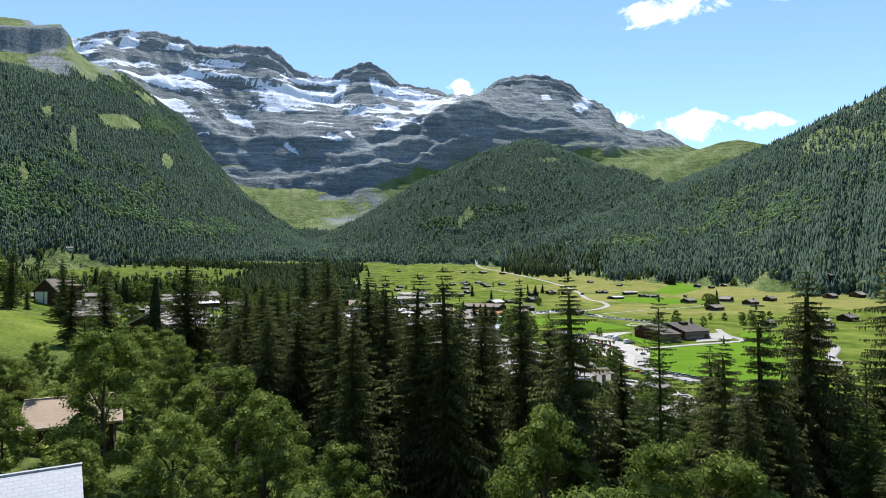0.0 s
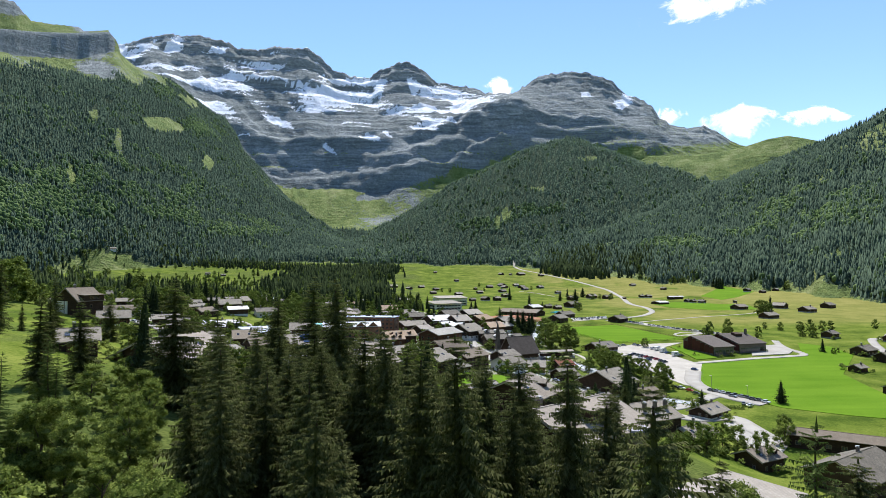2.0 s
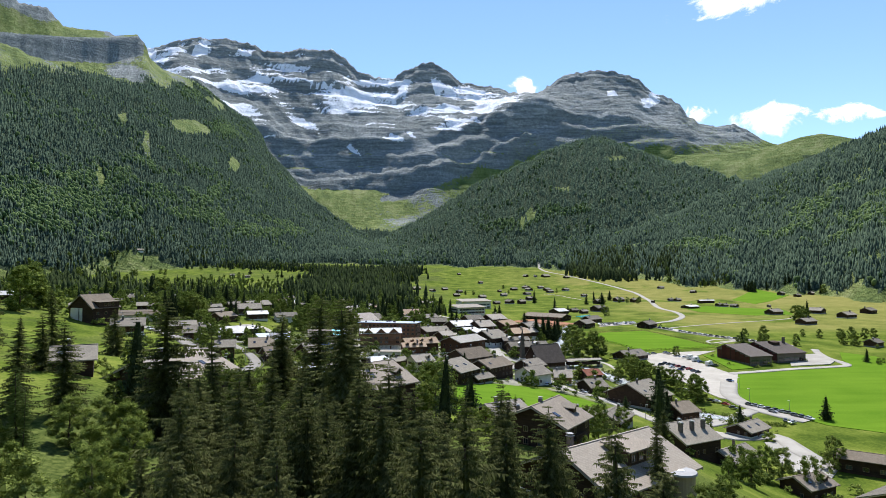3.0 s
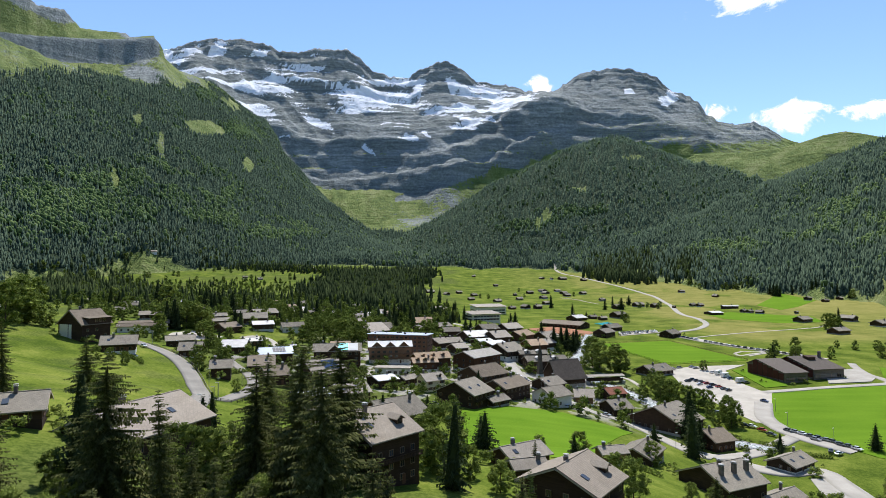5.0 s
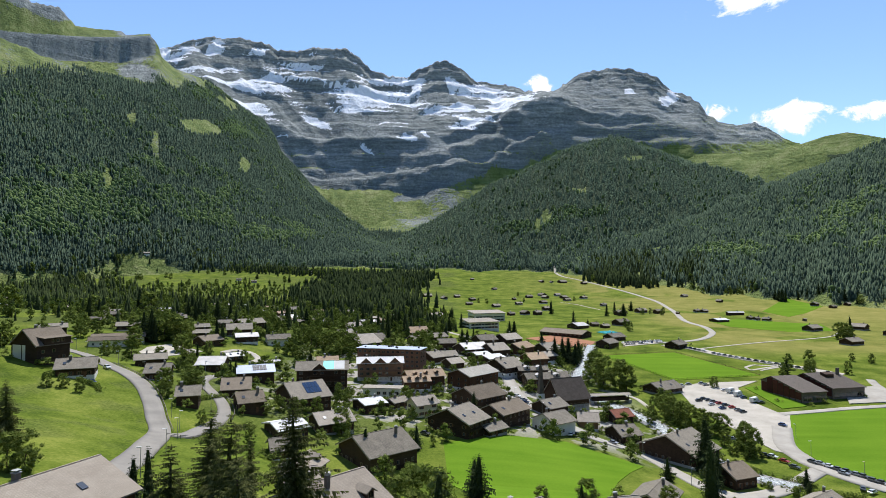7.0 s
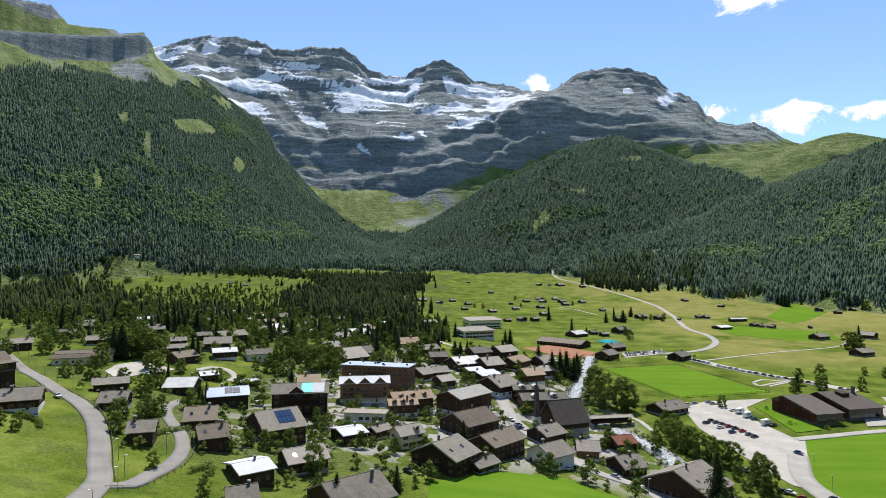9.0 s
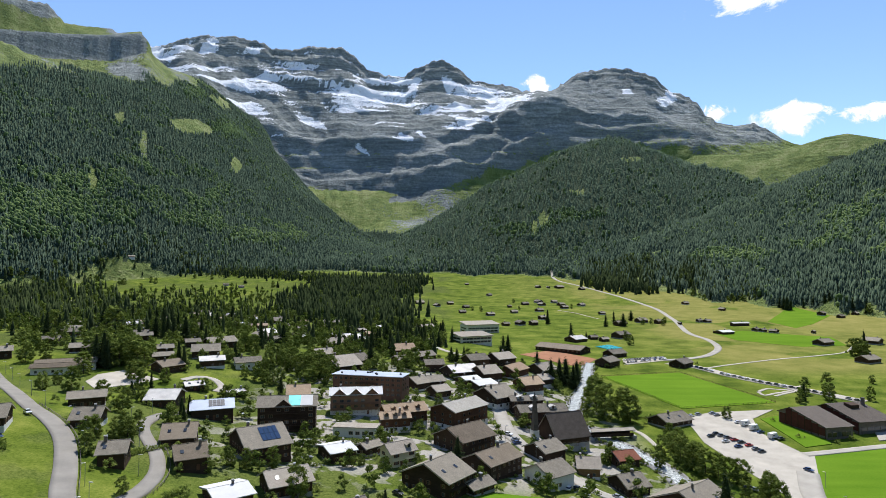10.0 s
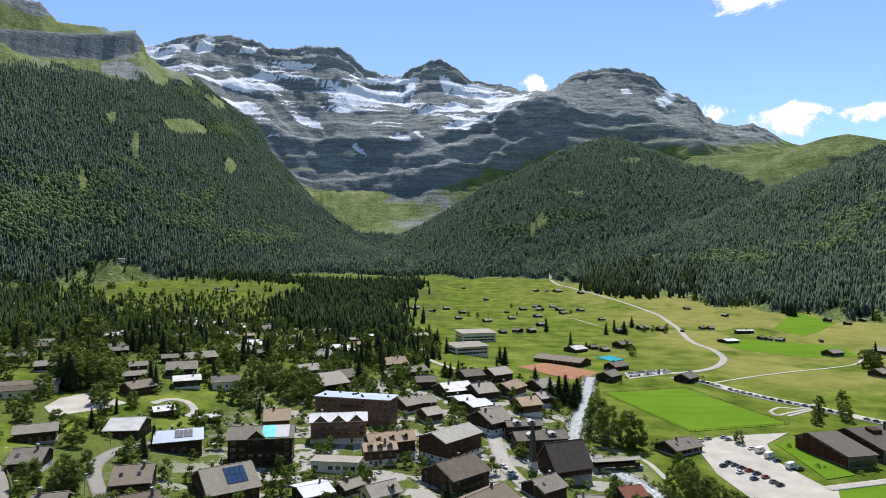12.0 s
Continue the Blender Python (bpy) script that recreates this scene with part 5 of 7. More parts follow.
def prism(bm, profile, x0, x1):
    """A solid with a profile of (y, z) points, counter-clockwise seen from +x, drawn out along x."""
    a_ = [bm.verts.new((x0, y, z)) for y, z in profile]
    b_ = [bm.verts.new((x1, y, z)) for y, z in profile]
    bm.faces.new(a_[::-1])
    bm.faces.new(b_)
    n = len(profile)
    for i in range(n):
        bm.faces.new((a_[i], a_[(i + 1) % n], b_[(i + 1) % n], b_[i]))


def shared(name, build, material):
    """A mesh made once, used by many objects."""
    bm = bmesh.new()
    build(bm)
    data = bpy.data.meshes.new(name)
    bm.to_mesh(data)
    bm.free()
    data.materials.append(material)
    return data


def frame_bm(w, h):
    def build(bm):
        t = .10
        for a_ in ((-w / 2 - t, -w / 2, 0, h), (w / 2, w / 2 + t, 0, h), (-w / 2 - t, w / 2 + t, h, h + t), (-w / 2 - t, w / 2 + t, -t, 0), (-.03, .03, 0, h)):
            box(bm, a_[0], a_[1], -.10, .04, a_[2], a_[3])
    return build


FRAME_WOOD = mat_plain("window_frame_wood", (0.23, 0.16, 0.10), 0.7, 0.25)
WIN = {}
for w_, h_ in ((1.0, 1.15), (1.7, 1.3), (1.1, 2.0), (2.6, 1.6)):
    WIN[w_] = (shared("window_frame", frame_bm(w_, h_), FRAME_WOOD), shared("pane", lambda bm, w_=w_, h_=h_: box(bm, -w_ / 2, w_ / 2, -.03, .03, 0, h_), PANE))
def far_window():
    bm = bmesh.new()
    box(bm, -.62, .62, -.06, .04, -.1, 1.25)
    data = bpy.data.meshes.new("window")
    n = len(bm.faces)
    box(bm, -.5, .5, -.09, .0, 0, 1.15)
    for i, f in enumerate(bm.faces):
        f.material_index = int(i >= n)
    bm.to_mesh(data)
    bm.free()
    data.materials.append(FRAME_WOOD)
    data.materials.append(PANE)
    return data


FAR_WINDOW = far_window()
SHUTTER = shared("shutter", lambda bm: box(bm, -.28, .28, -.05, .05, 0, 1.15), WOOD_RED)


def window(parent, x, y, z, turn, size=1.0, shutters=False):
    if size == 0:
        w = new("window", FAR_WINDOW)
        w.parent = parent
        w.matrix_local = pose(x, y, z, 0, 0, turn)
        return
    fr, pn = WIN[size]
    w = new("window", fr)
    w.parent = parent
    w.matrix_local = pose(x, y, z, 0, 0, turn)
    p = new("pane", pn)
    p.parent = w
    if shutters:
        for s in (-1, 1):
            q = new("shutter", SHUTTER)
            q.parent = w
            q.location = (s * .88, -.03, 0)


def windows_on(parent, r, l, w, z0, storeys, gap=2.7, size=1.0, faces="fg", shutters=False, door=True):
    """Rows of windows on the front (-y) wall and the gable ends."""
    for s in range(storeys):
        z = z0 + .95 + s * 2.7
        if "f" in faces:
            n = max(1, int((l - 1.2) / gap))
            for i in range(n):
                if r.random() < .86:
                    window(parent, (i + .5) / n * (l - .8) - (l - .8) / 2, -w / 2 - .03, z - (.6 if size == 1.1 else 0), 0, size, shutters)
        if "g" in faces:
            n = max(1, int((w - 1.6) / (gap + .2)))
            for i in range(n):
                for side, turn in ((-1, -90), (1, 90)):
                    if r.random() < .8:
                        window(parent, side * (l / 2 + .03), (i + .5) / n * (w - 1.4) - (w - 1.4) / 2, z, turn, size, shutters)


def gable_roof(bm, L, W, h, rise, thick=.24, hip=0.0):
    """Two thick slopes meeting at a ridge, with a cap."""
    s = rise / (W / 2)
    y = W / 2
    drop = .05
    prism(bm, [(-y, h - drop), (0, h + rise - drop), (0, h + rise - drop + thick), (-y, h - drop + thick)][::-1], -L / 2, L / 2)
    prism(bm, [(y, h - drop), (y, h - drop + thick), (0, h + rise - drop + thick), (0, h + rise - drop)][::-1], -L / 2, L / 2)
    box(bm, -L / 2 - .04, L / 2 + .04, -.16, .16, h + rise + thick - .12, h + rise + thick + .02)


def balcony(parent, l, z, y, material, depth=1.15):
    bm = bmesh.new()
    box(bm, -l / 2, l / 2, y - depth, y, z, z + .14)
    part("balcony_floor", bm, material, parent)
    bm = bmesh.new()
    box(bm, -l / 2, l / 2, y - depth, y - depth + .07, z + .95, z + 1.05)
    n = max(3, int(l / .42))
    for i in range(n + 1):
        x = -l / 2 + l * i / n
        box(bm, x - .13 if i else x, x + .13 if i < n else x, y - depth + .01, y - depth + .05, z + .14, z + .95)
    part("balcony_railing", bm, material, parent)


def chimney(parent, x, y, z0, z1, s=.8):
    bm = bmesh.new()
    box(bm, x - s / 2, x + s / 2, y - s / 2, y + s / 2, z0, z1)
    c = part("chimney", bm, BRICK, parent)
    bm = bmesh.new()
    box(bm, x - s / 2 - .12, x + s / 2 + .12, y - s / 2 - .12, y + s / 2 + .12, z1, z1 + .12)
    for dx in (-.28, .28):
        box(bm, x + dx - .06, x + dx + .06, y - .2, y + .2, z1 + .12, z1 + .4)
    box(bm, x - s / 2 - .1, x + s / 2 + .1, y - s / 2 - .1, y + s / 2 + .1, z1 + .4, z1 + .47)
    part("chimney_cap", bm, CONCRETE, c)


def dormer(parent, x, y_front, z, w, rise, roofm, wallm, deep):
    """A small gabled window house standing out of the front slope."""
    bm = bmesh.new()
    v = [bm.verts.new(p) for p in ((x - w / 2, y_front, z), (x + w / 2, y_front, z), (x + w / 2, y_front, z + 1.3), (x, y_front, z + 1.3 + rise), (x - w / 2, y_front, z + 1.3))]
    b_ = [bm.verts.new((p.co.x, p.co.y + deep, p.co.z)) for p in v]
    bm.faces.new(v)
    for i in range(5):
        bm.faces.new((v[i], b_[i], b_[(i + 1) % 5], v[(i + 1) % 5]))
    bmesh.ops.recalc_face_normals(bm, faces=bm.faces[:])
    d = part("dormer", bm, wallm, parent)
    bm = bmesh.new()
    for s in (-1, 1):
        a_ = [(x + s * (w / 2 + .35), z + 1.3 - .25), (x, z + 1.3 + rise + .03), (x, z + 1.3 + rise + .2), (x + s * (w / 2 + .35), z + 1.3 - .08)]
        f_ = [bm.verts.new((p, y_front - .5, q)) for p, q in a_]
        k_ = [bm.verts.new((p, y_front + deep, q)) for p, q in a_]
        bm.faces.new(f_)
        bm.faces.new(k_[::-1])
        for i in range(4):
            bm.faces.new((f_[i], k_[i], k_[(i + 1) % 4], f_[(i + 1) % 4]))
    bmesh.ops.recalc_face_normals(bm, faces=bm.faces[:])
    part("dormer_roof", bm, roofm, d)
    window(d, x, y_front - .02, z + .25, 0, 1.0)


def shed_dormer(parent, x, y_front, z, w, roofm):
    """A broad dark dormer under one flat slope that runs back into the roof."""
    bm = bmesh.new()
    deep, high = 4.6, 2.3
    prism(bm, [(y_front, z - .4), (y_front + deep, z + 1.6), (y_front + deep, z + high + .5), (y_front, z + high)], x - w / 2, x + w / 2)
    bmesh.ops.recalc_face_normals(bm, faces=bm.faces[:])
    d = part("dormer", bm, WOOD_DARK, parent)
    bm = bmesh.new()
    prism(bm, [(y_front - .7, z + high), (y_front + deep + .4, z + high + .55), (y_front + deep + .4, z + high + .77), (y_front - .7, z + high + .22)], x - w / 2 - .5, x + w / 2 + .5)
    bmesh.ops.recalc_face_normals(bm, faces=bm.faces[:])
    part("dormer_roof", bm, roofm, d)
    for k in (-1, 0, 1):
        window(d, x + k * 1.9, y_front - .02, z + .7, 0, 1.0)


def stair_turret(parent, x, y, high):
    """A round rendered stair tower with a flat lid and a pale roof dome."""
    bm = bmesh.new()
    bmesh.ops.create_cone(bm, cap_ends=True, segments=28, radius1=2.1, radius2=2.1, depth=high + 4, matrix=pose(x, y, high / 2 - 2))
    t = part("stair_turret", bm, TAN_RENDER, parent, "round tan rendered stair turret")
    bm = bmesh.new()
    bmesh.ops.create_cone(bm, cap_ends=True, segments=28, radius1=2.45, radius2=2.35, depth=.3, matrix=pose(x, y, high + .15))
    part("turret_lid", bm, CONCRETE, t)
    bm = bmesh.new()
    bmesh.ops.create_uvsphere(bm, u_segments=14, v_segments=7, radius=.6, matrix=pose(x, y, high + .25) @ Matrix.Diagonal((1, 1, .5, 1)))
    part("roof_dome", bm, WHITE_TRIM, t)


STYLE = {  # roof, upper wall, lower wall, roof slope, storeys are worked out from the height
    "chalet": ("chalet", WOOD_DARK, PLASTER, .45), "shingle": ("shingle", WOOD_DARK, WOOD_DARK, .45), "brown": ("brown", WOOD_DARK, WOOD_DARK, .45),
    "metal": ("metal", WOOD_DARK, PLASTER, .35), "white": ("white", WOOD_DARK, PLASTER, .2), "whitepanel": ("palepanel", WOOD_DARK, WOOD_DARK, .32), "grey": ("grey", WOOD_DARK, PLASTER, .45),
    "tan": ("tan", WOOD_RED, PLASTER, .45), "red": ("red", WOOD_DARK, WOOD_DARK, .45), "cream": ("grey", CREAM, CREAM, .6), "plaster": ("chalet", PLASTER, PLASTER, .45),
    "tanwood": ("grey", WOOD_TAN, PLASTER, .45), "solar": ("blue", WOOD_DARK, WOOD_DARK, .35), "panels": ("chalet", WOOD_DARK, WOOD_DARK, .45), "long": ("brown", PLASTER, PLASTER, .4),
    "longbrown": ("brown", WOOD_DARK, WOOD_DARK, .3), "oldbrown": ("tan", WOOD_RED, PLASTER, .5), "glass": ("glass", WOOD_RED, PLASTER, .35), "church": ("church", WOOD_DARK, PLASTER, 1.1),
    "chimneys": ("chalet", WOOD_DARK, PLASTER, .45), "dormer": ("shingle", WOOD_DARK, PLASTER, .45), "tile": ("tan", WOOD_DARK, WOOD_DARK, .45),
    "hotel3": ("white", HOTEL_WOOD, PLASTER, .45), "hoteltarp": ("chalet", WOOD_DARK, PLASTER, .5), "lodge": ("brown", WOOD_DARK, WOOD_DARK, .76), "flats": ("chalet", WOOD_DARK, PLASTER, .4)}
LABEL = {
    "chalet": "dark wooden chalet with weathered grey slate roof", "shingle": "dark timber chalet with pale shingled roof", "brown": "dark wooden chalet with brown tiled roof",
    "metal": "chalet with bright sheet metal roof", "white": "house with flat white roof and dark walls", "whitepanel": "shed with white panelled roof among trees", "grey": "chalet with grey slate roof and plaster base",
    "tan": "chalet with tan tiled roof", "red": "small dark chalet with red tiled roof", "cream": "cream plastered house with grey roof and gables", "plaster": "white plastered house with grey slate roof",
    "tanwood": "honey-coloured wooden chalet with grey roof", "solar": "chalet with pale blue roof and solar panels", "panels": "large dark chalet with solar panels on its roof",
    "long": "long low white building with brown roof", "longbrown": "long low dark wooden building with brown roof", "oldbrown": "old hotel wing with tan tiled roof and dormers",
    "glass": "large village building with worn metal roofs", "church": "village church with steep dark slate roof", "chimneys": "big chalet with grey roof and four chimneys",
    "dormer": "large chalet with pale roof and broad dormer", "gym": "red-brown sports hall with sweeping grey roof", "tile": "small building with brown tiled roof among trees",
    "hotel3": "red-brown timber hotel with three white gables", "hoteltarp": "timber apartment house with turquoise tarpaulin on roof", "flats": "terraced apartment house with grey roof and balconies",
    "lodge": "big dark timber lodge with steep brown roof on the meadow", "lowwhite": "low white flat-roofed terrace building", "brick": "long brown hotel with pale flat roof", "school": "modern grey angular building with wide low roofs"}
footprints = []


def sports_hall(top, L, W, h):
    """A hall under one long front slope and a short back slope, dark red panels between posts on its side."""
    l, w, yr, hr, hb = L - 1.2, W - 1.6, W * .22, h + 5.2, h + 1.8
    bm = bmesh.new()
    prism(bm, [(-w / 2, -3), (w / 2, -3), (w / 2, hb), (yr, hr), (-w / 2, h)], -l / 2, l / 2)
    part("wall", bm, BRICK, top)
    for k in range(7):
        y0 = -w / 2 + .6 + k * (w - 1) / 7
        hi = h + (hr - h) * min(1, (y0 + w / 2) / (yr + w / 2)) if y0 < yr else hb
        bm = bmesh.new()
        box(bm, -l / 2 - .12, -l / 2 - .02, y0, y0 + (w - 1) / 7 - .35, .9, hi - .5)
        part("wall_panel", bm, RED_PANEL, top, "dark red boarded wall panel")
        bm = bmesh.new()
        box(bm, -l / 2 - .22, -l / 2 - .02, y0 - .3, y0 - .05, -2, hi - .1)
        part("post", bm, WOOD_DARK, top)
    for k in range(5):
        bm = bmesh.new()
        x0 = -l / 2 + 1 + k * (l - 2) / 5
        box(bm, x0, x0 + (l - 2) / 5 - .4, -w / 2 - .1, -w / 2 - .02, .4, 2.9)
        part("window", bm, PANE, top, "tall dark window in the front wall")
    bm = bmesh.new()
    y0, drop = -W / 2, (hr - h) / (yr + w / 2)
    prism(bm, [(y0, h - drop * .8), (yr, hr), (yr, hr + .35), (y0, h - drop * .8 + .35)][::-1], -L / 2, L / 2)
    prism(bm, [(yr, hr), (W / 2, hb - .4), (W / 2, hb - .05), (yr, hr + .35)][::-1], -L / 2, L / 2)
    bmesh.ops.recalc_face_normals(bm, faces=bm.faces[:])
    part("roof", bm, ROOF["church"], top)
    if L > 20:
        bm = bmesh.new()
        prism(bm, [(-1, hr - 2.2), (3.6, hr - 1), (3.6, hr + 1.2), (-1, hr + .4)], -2.5, 3)
        bmesh.ops.recalc_face_normals(bm, faces=bm.faces[:])
        part("roof_light", bm, WOOD_DARK, top, "dark boxed roof light")
        bm = bmesh.new()
        box(bm, l / 2 - 2.6, l / 2 - 1.2, 2, 3.4, h, hr + 3.4)
        part("chimney", bm, BRICK, top)


def house(style, plan, r):
    x, y, turn, L, W, h = plan
    g = float(lie(x, y))
    top = new({"church": "church", "gym": "sports_hall", "hotel3": "hotel", "brick": "hotel", "hoteltarp": "apartment_house", "flats": "apartment_house", "school": "school_building",
               "lowwhite": "terrace_building", "longbrown": "barn", "long": "row_house", "whitepanel": "shed", "tile": "shed"}.get(style, "chalet"))
    top.matrix_world = pose(x, y, g, 0, 0, turn)
    tagged(top, LABEL[style], {"church": "church", "hotel3": "hotel", "brick": "hotel", "longbrown": "barn", "gym": "sports hall", "school": "school"}.get(style, "house"), "village houses")
    footprints.append((x, y, max(L, W) * .55 + 1))
    if style == "gym":
        sports_hall(top, L, W, h)
        return top
    if style in ("brick", "school", "lowwhite"):
        wallm = {"brick": BRICKW, "school": PLASTER, "lowwhite": PLASTER}[style]
        l, w = L - .6, W - .6
        bm = bmesh.new()
        box(bm, -l / 2, l / 2, -w / 2, w / 2, -5, h)
        part("wall", bm, wallm, top)
        bm = bmesh.new()
        if style == "school":
            prism(bm, [(-W / 2 - 1, h + .2), (W / 2 + 1, h + 2.4), (W / 2 + 1, h + 2.8), (-W / 2 - 1, h + .6)], -L / 2 - 1, L / 2 + 1)
        else:
            box(bm, -L / 2 - .3, L / 2 + .3, -W / 2 - .3, W / 2 + .3, h, h + .35)
        part("roof", bm, {"brick": ROOF["blue"], "school": ROOF["grey"], "lowwhite": ROOF["grey"]}[style], top)
        if style == "brick":
            for i in range(8):
                bm = bmesh.new()
                cx, cy = r.uniform(-L / 2 + 3, L / 2 - 3), r.uniform(-W / 3, W / 3)
                box(bm, cx - .5, cx + .5, cy - .4, cy + .4, h + .35, h + 1.2)
                part("roof_vent", bm, DARKM, top)
            for s in range(3):
                balcony(top, L * .28, 1.5 + s * 3.1, -w / 2, WOOD_DARK, 1.4)
        if style == "school":
            for k_ in range(max(1, int(h / 3.2))):
                bm = bmesh.new()
                box(bm, -l * .46, l * .46, -w / 2 - .12, -w / 2 + .05, 1.0 + k_ * 3.2, 2.7 + k_ * 3.2)
                part("window_band", bm, PANE, top, "dark band of windows")
                for q_ in range(9):
                    bm = bmesh.new()
                    xx = -l * .46 + l * .92 * q_ / 8
                    box(bm, xx - .12, xx + .12, -w / 2 - .2, -w / 2, 1.0 + k_ * 3.2, 2.7 + k_ * 3.2)
                    part("mullion", bm, WHITE_TRIM, top)
                for s in (-1, 1):
                    bm = bmesh.new()
                    box(bm, s * l / 2 - .1, s * l / 2 + .1, -w * .4, w * .4, 1.0 + k_ * 3.2, 2.6 + k_ * 3.2)
                    part("window_band", bm, PANE, top, "dark band of windows")
        else:
            windows_on(top, r, l, w, .6, max(1, int(h / 2.9)), 3.0, 1.7, "fg")
        return top
    roof_key, up, low, slope = STYLE[style]
    roofm = ROOF[roof_key]
    if low is PLASTER and up is WOOD_DARK and r.random() < .75:
        low = r.choice((WOOD_DARK, WOOD_DARK, CONCRETE))
    over = .85 if W > 6 else .5
    l, w = L - 2 * over, W - 2 * over
    rise_full = W / 2 * slope
    hw = h + slope * over          # wall top under the roof slope
    storeys = max(1, int((h + .4) / 2.7))
    hb = 2.5 if storeys > 1 and low is not up else .7
    bm = bmesh.new()
    box(bm, -l / 2 - .08, l / 2 + .08, -w / 2 - .08, w / 2 + .08, -5, hb)
    part("ground_floor", bm, low, top)
    bm = bmesh.new()
    rise = w / 2 * slope
    prism(bm, [(-w / 2, hb), (w / 2, hb), (w / 2, hw), (0, hw + rise), (-w / 2, hw)], -l / 2, l / 2)
    part("upper_wall", bm, up, top)
    bm = bmesh.new()
    gable_roof(bm, L, W, h, rise_full)
    roof_ob = part("roof", bm, roofm, top)
    for s in (-1, 1):
        bm = bmesh.new()
        v = [(-W / 2, h - .32), (0, h + rise_full - .32), (W / 2, h - .32), (W / 2, h - .02), (0, h + rise_full - .02), (-W / 2, h - .02)]
        prism(bm, v, s * L / 2 - .05, s * L / 2 + .03)
        bmesh.ops.recalc_face_normals(bm, faces=bm.faces[:])
        part("bargeboard", bm, TRIM, roof_ob)
    gap, size, sh = 2.8, 1.0, r.random() < .3 and y < 230
    if y > 235 or x < -150:
        gap, size = 3.6, 0
    if y > 480 and style not in ("hotel3",):
        gap, size = 5.0, 0
    if style in ("hotel3", "hoteltarp", "flats"):
        gap, size, sh = 3.2, 1.7, False
    if style == "church":
        window(top, 0, -w / 2 - .03, 1.2, 0, 2.6)
        for i in range(7):
            window(top, (i - 3) * l / 7.5, -w / 2 - .03, 1.2, 0, 1.1)
    elif style not in ("whitepanel", "tile", "longbrown") and y < 700:
        windows_on(top, r, l, w, .1, storeys, gap, size, "f" if style == "lodge" else "fg", sh)
    elif style == "longbrown":
        windows_on(top, r, l, w, .5, 1, 4.5, 1.7, "fg")
    if style not in ("whitepanel", "tile", "longbrown", "long", "church", "red") and W > 6.5 and L > 7:
        for s in range(1, storeys):
            if (r.random() < .75 and y < 480) or style in ("hotel3", "hoteltarp", "flats", "plaster"):
                balcony(top, l * r.choice((.6, .9, 1.0)), s * 2.7 - .05, -w / 2, up if up is not PLASTER else WOOD_DARK, 1.2)
        if y < 300:
            bm = bmesh.new()
            box(bm, -.5, .5, -w / 2 - .14, -w / 2 - .02, 0, 2.05)
            part("door", bm, WOOD_RED, top, "wooden house door", pose(r.uniform(-.3, .3) * l, 0, .05))
        cx, cy = r.choice((-1, 1)) * L * r.uniform(.1, .3), r.uniform(-.12, .12) * W
        chimney(top, cx, cy, h + rise_full * .6, h + rise_full + r.uniform(.8, 1.5), r.uniform(.6, .95))
    if style in ("chalet", "brown", "grey", "shingle", "plaster", "metal") and y < 330 and W > 9 and r.random() < .6:
        for k_ in range(r.choice((1, 2))):
            bm = bmesh.new()
            x0, ya, yb = L * (-.3 + .42 * k_), -W * .30, -W * .30 + 1.5
            q = [bm.verts.new((px_, py_, h + (W / 2 + py_) * slope + .26)) for px_, py_ in ((x0, ya), (x0 + 1.1, ya), (x0 + 1.1, yb), (x0, yb))]
            for v in bmesh.ops.extrude_face_region(bm, geom=[bm.faces.new(q)])["geom"]:
                if isinstance(v, bmesh.types.BMVert):
                    v.co.z += .12
            bmesh.ops.recalc_face_normals(bm, faces=bm.faces[:])
            part("skylight", bm, PANE, roof_ob, "dark roof window")
    if style == "chimneys":
        for k_ in range(3):
            chimney(top, -L * .3 + k_ * L * .3, -W * .22, h + rise_full * .3, h + rise_full + .9, 1.1)
    if style in ("shingle", "oldbrown", "cream") and W > 8 and (L < 20 or style != "shingle"):
        for k_ in range(1 if style != "oldbrown" else 3):
            xx = (L * .22 if style != "oldbrown" else (k_ - 1) * L * .28)
            yy = -W * .33
            dormer(top, xx, yy, h + (W / 2 + yy) * slope + .05, 1.7, .6, roofm, up, (W / 2 + yy + 1.3) / 1.0 * .0 + 3.2)
    if style == "lodge":
        shed_dormer(top, L * .08, -W * .49, h + .5, L * .72, roofm)
        for s in (-1, 1):
            for y0, y1 in ((-w * .06, w * .06), (w * .10, w * .44)):
                bm = bmesh.new()
                box(bm, s * l / 2 - .1, s * l / 2 + .12, y0, y1, -4, h + .2)
                part("wall_panel", bm, PLASTER, top, "tall pale rendered wall panel")
    if style == "dormer":
        shed_dormer(top, L * .02, -W * .30, h + W * .2 * slope, 6.2, roofm)
        stair_turret(top, L * .25, -W * .5 + .4, h + .3)
    if style == "flats":
        for k_ in (-1, 1):
            dormer(top, k_ * L * .2, -W * .32, h + W * .18 * slope, 3.4, .5, ROOF["metal"], PLASTER, 3.6)
    if style == "hotel3":
        for k_ in (-1, 0, 1):
            dormer(top, k_ * L * .3, -W * .5 + .3, h - .9, L * .22, L * .10, roofm, HOTEL_WOOD, W * .45)
